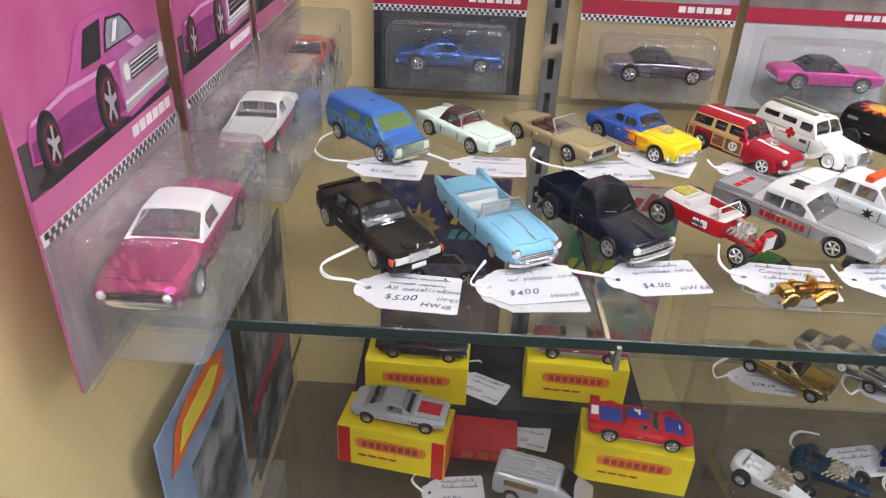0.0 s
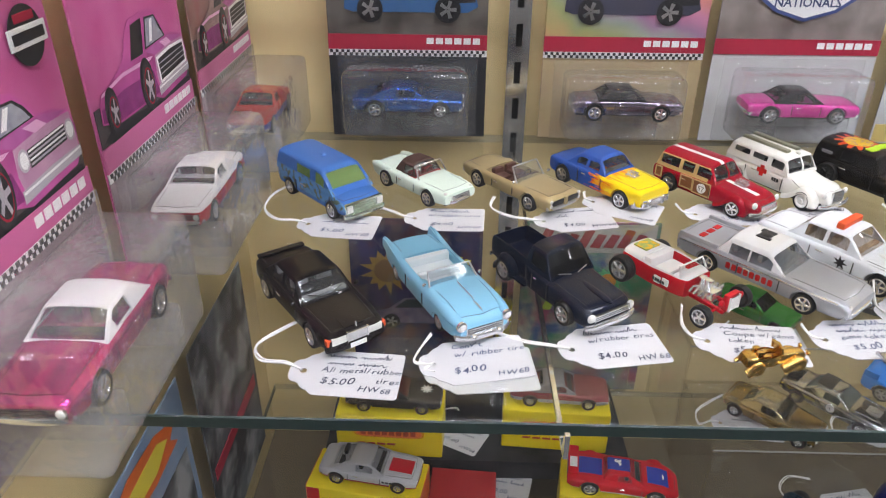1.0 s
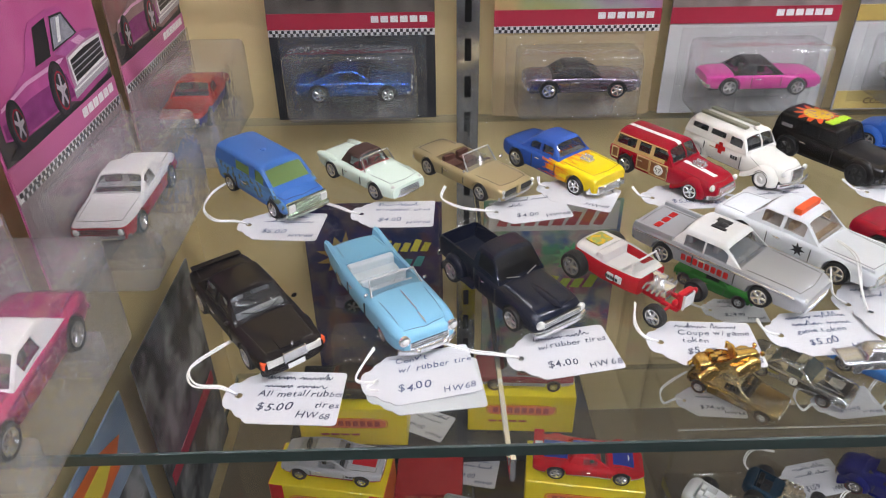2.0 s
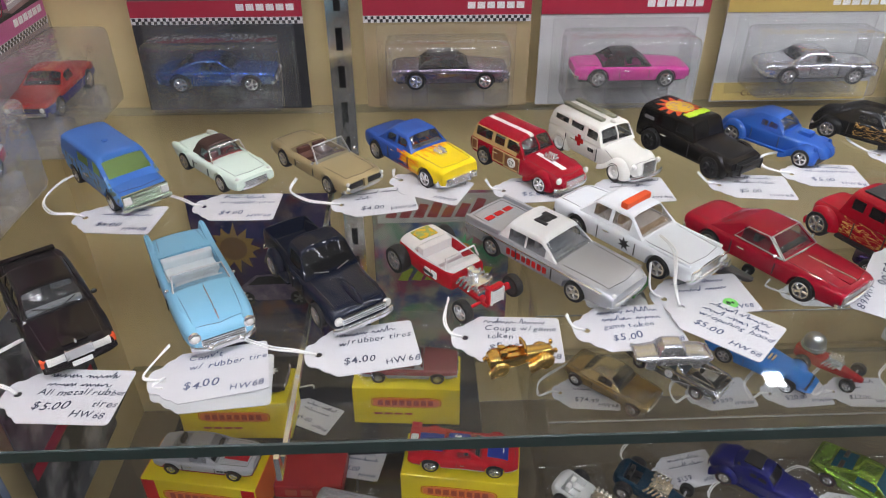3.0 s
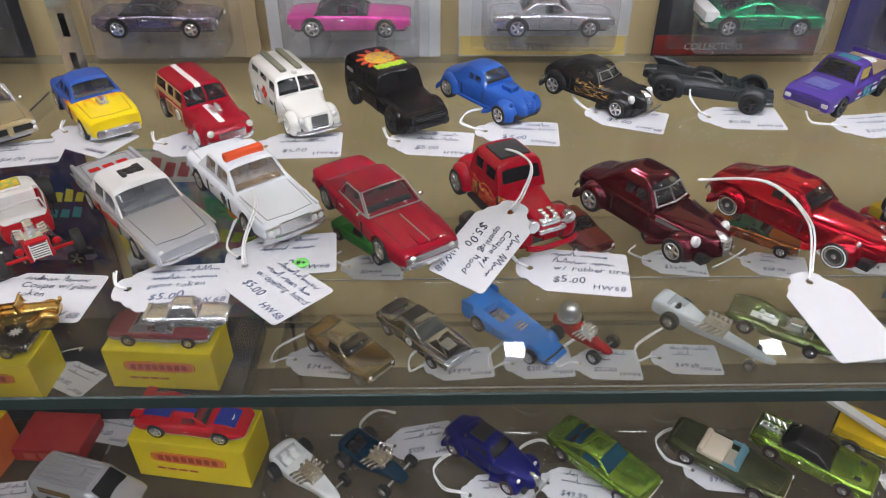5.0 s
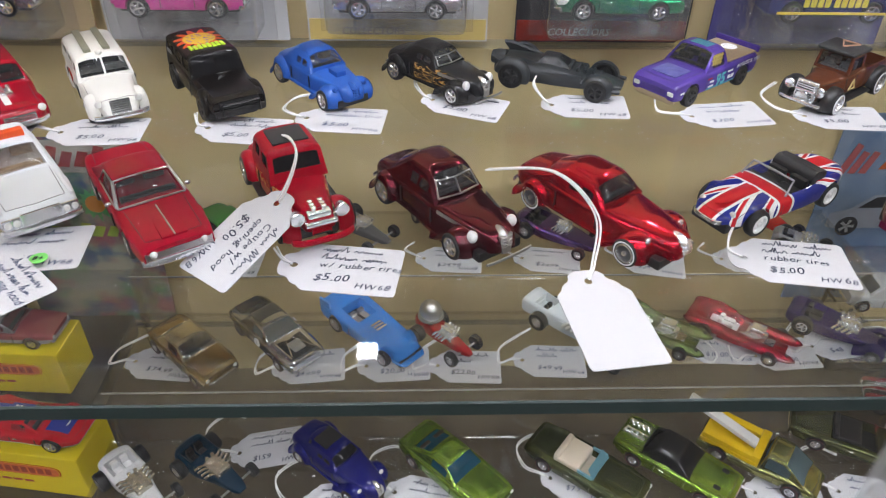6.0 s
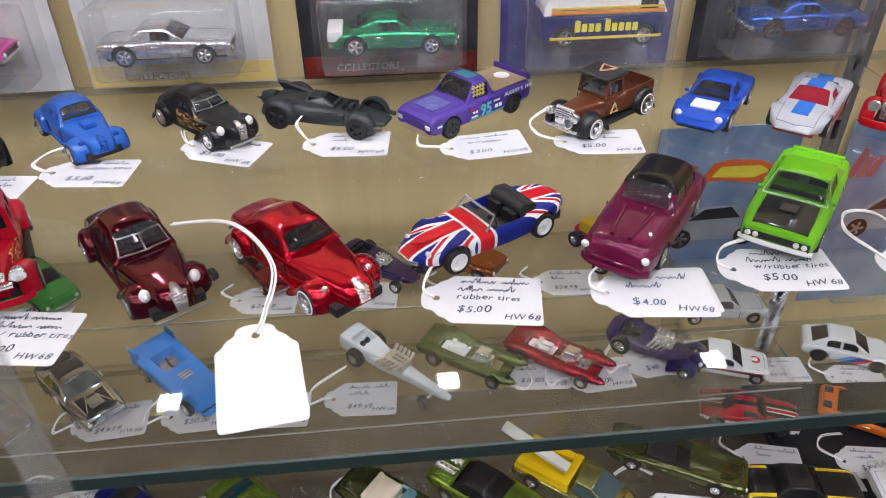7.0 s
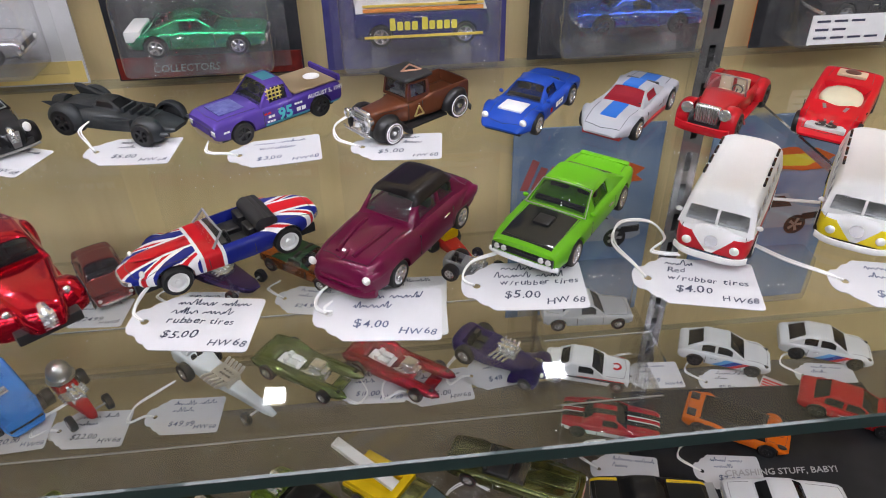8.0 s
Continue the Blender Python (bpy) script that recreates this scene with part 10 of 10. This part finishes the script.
def sun_picture(r, x, z, R, mat, core):
    """A printed sun with uneven rays."""
    out = [((R if k % 2 == 0 else R * 0.62) * (1 + 0.12 * math.sin(k * 2.3)) * math.cos(k * math.pi / 13), (R if k % 2 == 0 else R * 0.62) * (1 + 0.12 * math.sin(k * 2.3)) * math.sin(k * math.pi / 13)) for k in range(26)]
    for name, outline, lo, m in (("sun_picture", out, 0, mat), ("sun_core_picture", [(R * 0.5 * math.cos(a), R * 0.5 * math.sin(a)) for a in (k * math.tau / 24 for k in range(24))], 0.21, core)):
        o = part(name, mm(plate(bmesh.new(), outline, lo, lo + 0.2)), m, r, smooth=False)
        o.matrix_local = pose(x, -0.0006, z, 90)


def banner(r, x0, z, n, w, h, mat, lean=0.25):
    """A row of slanted lozenges where a logo stands."""
    for k in range(n):
        a = x0 * 1000 + k * w * 1.12
        tall = h * (1.0 if k % 3 else 1.35)
        o = part("logo_shape", mm(plate(bmesh.new(), [(a, 0), (a + w * 0.8, -0.6), (a + w + lean * tall, tall * 0.9), (a + 0.3 * w + lean * tall, tall)], 0, 0.2)), mat, r, smooth=False)
        o.matrix_local = pose(0, -0.0006, z, 90)


r = low_pack(0.016, "blue card pack with a yellow sunburst picture", splash("sunburst_card_print", ((0.02, 0.025, 0.09), (0.07, 0.045, 0.12), (0.12, 0.09, 0.1), (0.1, 0.04, 0.05)), 0.05), [])
sun_picture(r, 0.03, 0.118, 21, plain("ochre_print", (0.36, 0.22, 0.05), 0.4), plain("brown_gold_print", (0.22, 0.12, 0.04), 0.4))
banner(r, 0.058, 0.122, 5, 7.0, 8.0, plain("yellow_print", (0.7, 0.6, 0.05), 0.4))
banner(r, 0.056, 0.108, 4, 8.0, 7.0, plain("teal_logo_print", (0.05, 0.3, 0.34), 0.4))
art_car(r, print_mat("muted_art_print", (0.1, 0.08, 0.16), (0.3, 0.24, 0.3), 0.1), 0.055, 0.066, 0.8)
r = low_pack(0.155, "multicoloured card pack with a red script banner", splash("rainbow_card_print", ((0.36, 0.36, 0.3), (0.08, 0.26, 0.14), (0.34, 0.1, 0.16), (0.08, 0.13, 0.26)), 0.045), [(0.004, 0.104, 0.138, 0.163, print_mat("pale_banner", (0.42, 0.4, 0.36), (0.56, 0.54, 0.5), 0.06))])
banner(r, 0.01, 0.143, 8, 9.5, 12.0, plain("dull_red_print", (0.34, 0.05, 0.05), 0.45))
banner(r, 0.018, 0.084, 7, 9.5, 9.0, plain("lime_print", (0.4, 0.5, 0.06), 0.4))
sun_picture(r, 0.07, 0.112, 14, plain("green_print", (0.1, 0.42, 0.16), 0.4), plain("orange_print", (0.6, 0.25, 0.03), 0.4))


def flame_logo(r, x, z, s):
    bm = plate(bmesh.new(), [(-30, -7), (-22, 8), (-8, 11), (14, 9), (30, 2), (24, -3), (30, -8), (8, -9), (-12, -6)], 0, 0.3)
    o = part("logo_shape", mm(bm), plain("orange_red_logo", (0.65, 0.12, 0.02), 0.4), r, smooth=False)
    o.matrix_local = pose(x, -0.0006, z, 90) @ Matrix.Diagonal((s, s, 1, 1))
    bm = plate(bmesh.new(), [(-22, -3), (-16, 5), (14, 5), (22, 0), (10, -5)], 0.31, 0.5)
    o = part("logo_print", mm(bm), plain("yellow_print", (0.7, 0.6, 0.05), 0.4), r, smooth=False)
    o.matrix_local = pose(x, -0.0006, z, 90) @ Matrix.Diagonal((s, s, 1, 1))


BLUECARD = print_mat("blue_card_print", (0.12, 0.2, 0.36), (0.3, 0.38, 0.5), 0.03)
for x in (0.757, 0.90):
    r = low_pack(x, "blue card pack with an orange flame logo", BLUECARD, [], z=LOWER + 0.02)
    flame_logo(r, 0.066, 0.128, 1.0)
    banner(r, 0.006, 0.118, 3, 7.0, 18.0, plain("red_flag_print", (0.42, 0.1, 0.1), 0.4))
    art_car(r, print_mat("pale_car_print", (0.3, 0.34, 0.42), (0.46, 0.5, 0.58), 0.06), 0.056, 0.068, 0.95)
# left side, lower shelf
r = thing("blister_pack", "blue and black card pack on the side wall, lower shelf", "carded toy", pose(-0.050, 0.0, LOWER, 0, 0, 90), "blister packs")
part("card", cuboid(bmesh.new(), 0, CARDW, 0, 0.0012, 0, 0.165, 0.0005, 1), BLUECARD, r, smooth=False)
flame_logo(r, 0.05, 0.145, 1.4)
part("print", cuboid(bmesh.new(), 0.03, 0.1, -0.0006, -0.0001, 0.03, 0.12), splash("grey_photo_card", ((0.04, 0.045, 0.05), (0.3, 0.31, 0.33), (0.12, 0.13, 0.15)), 0.05), r, smooth=False)
ob = part("blister", cuboid(bmesh.new(), 0.01, 0.1, -0.028, -0.0007, 0.01, 0.055, 0.006, 3), BLISTER, r)
ob.visible_shadow = False
r = thing("blister_pack", "grey card pack on the side wall, lower shelf", "carded toy", pose(-0.050, 0.125, LOWER, 0, 0, 90), "blister packs")
part("card", cuboid(bmesh.new(), 0, CARDW, 0, 0.0012, 0, 0.165, 0.0005, 1), splash("grey_photo_card", ((0.04, 0.045, 0.05), (0.3, 0.31, 0.33), (0.12, 0.13, 0.15)), 0.05), r, smooth=False)
part("print", cuboid(bmesh.new(), 0.005, 0.1, -0.0006, -0.0001, 0.06, 0.07), REDSTRIPE, r, smooth=False)
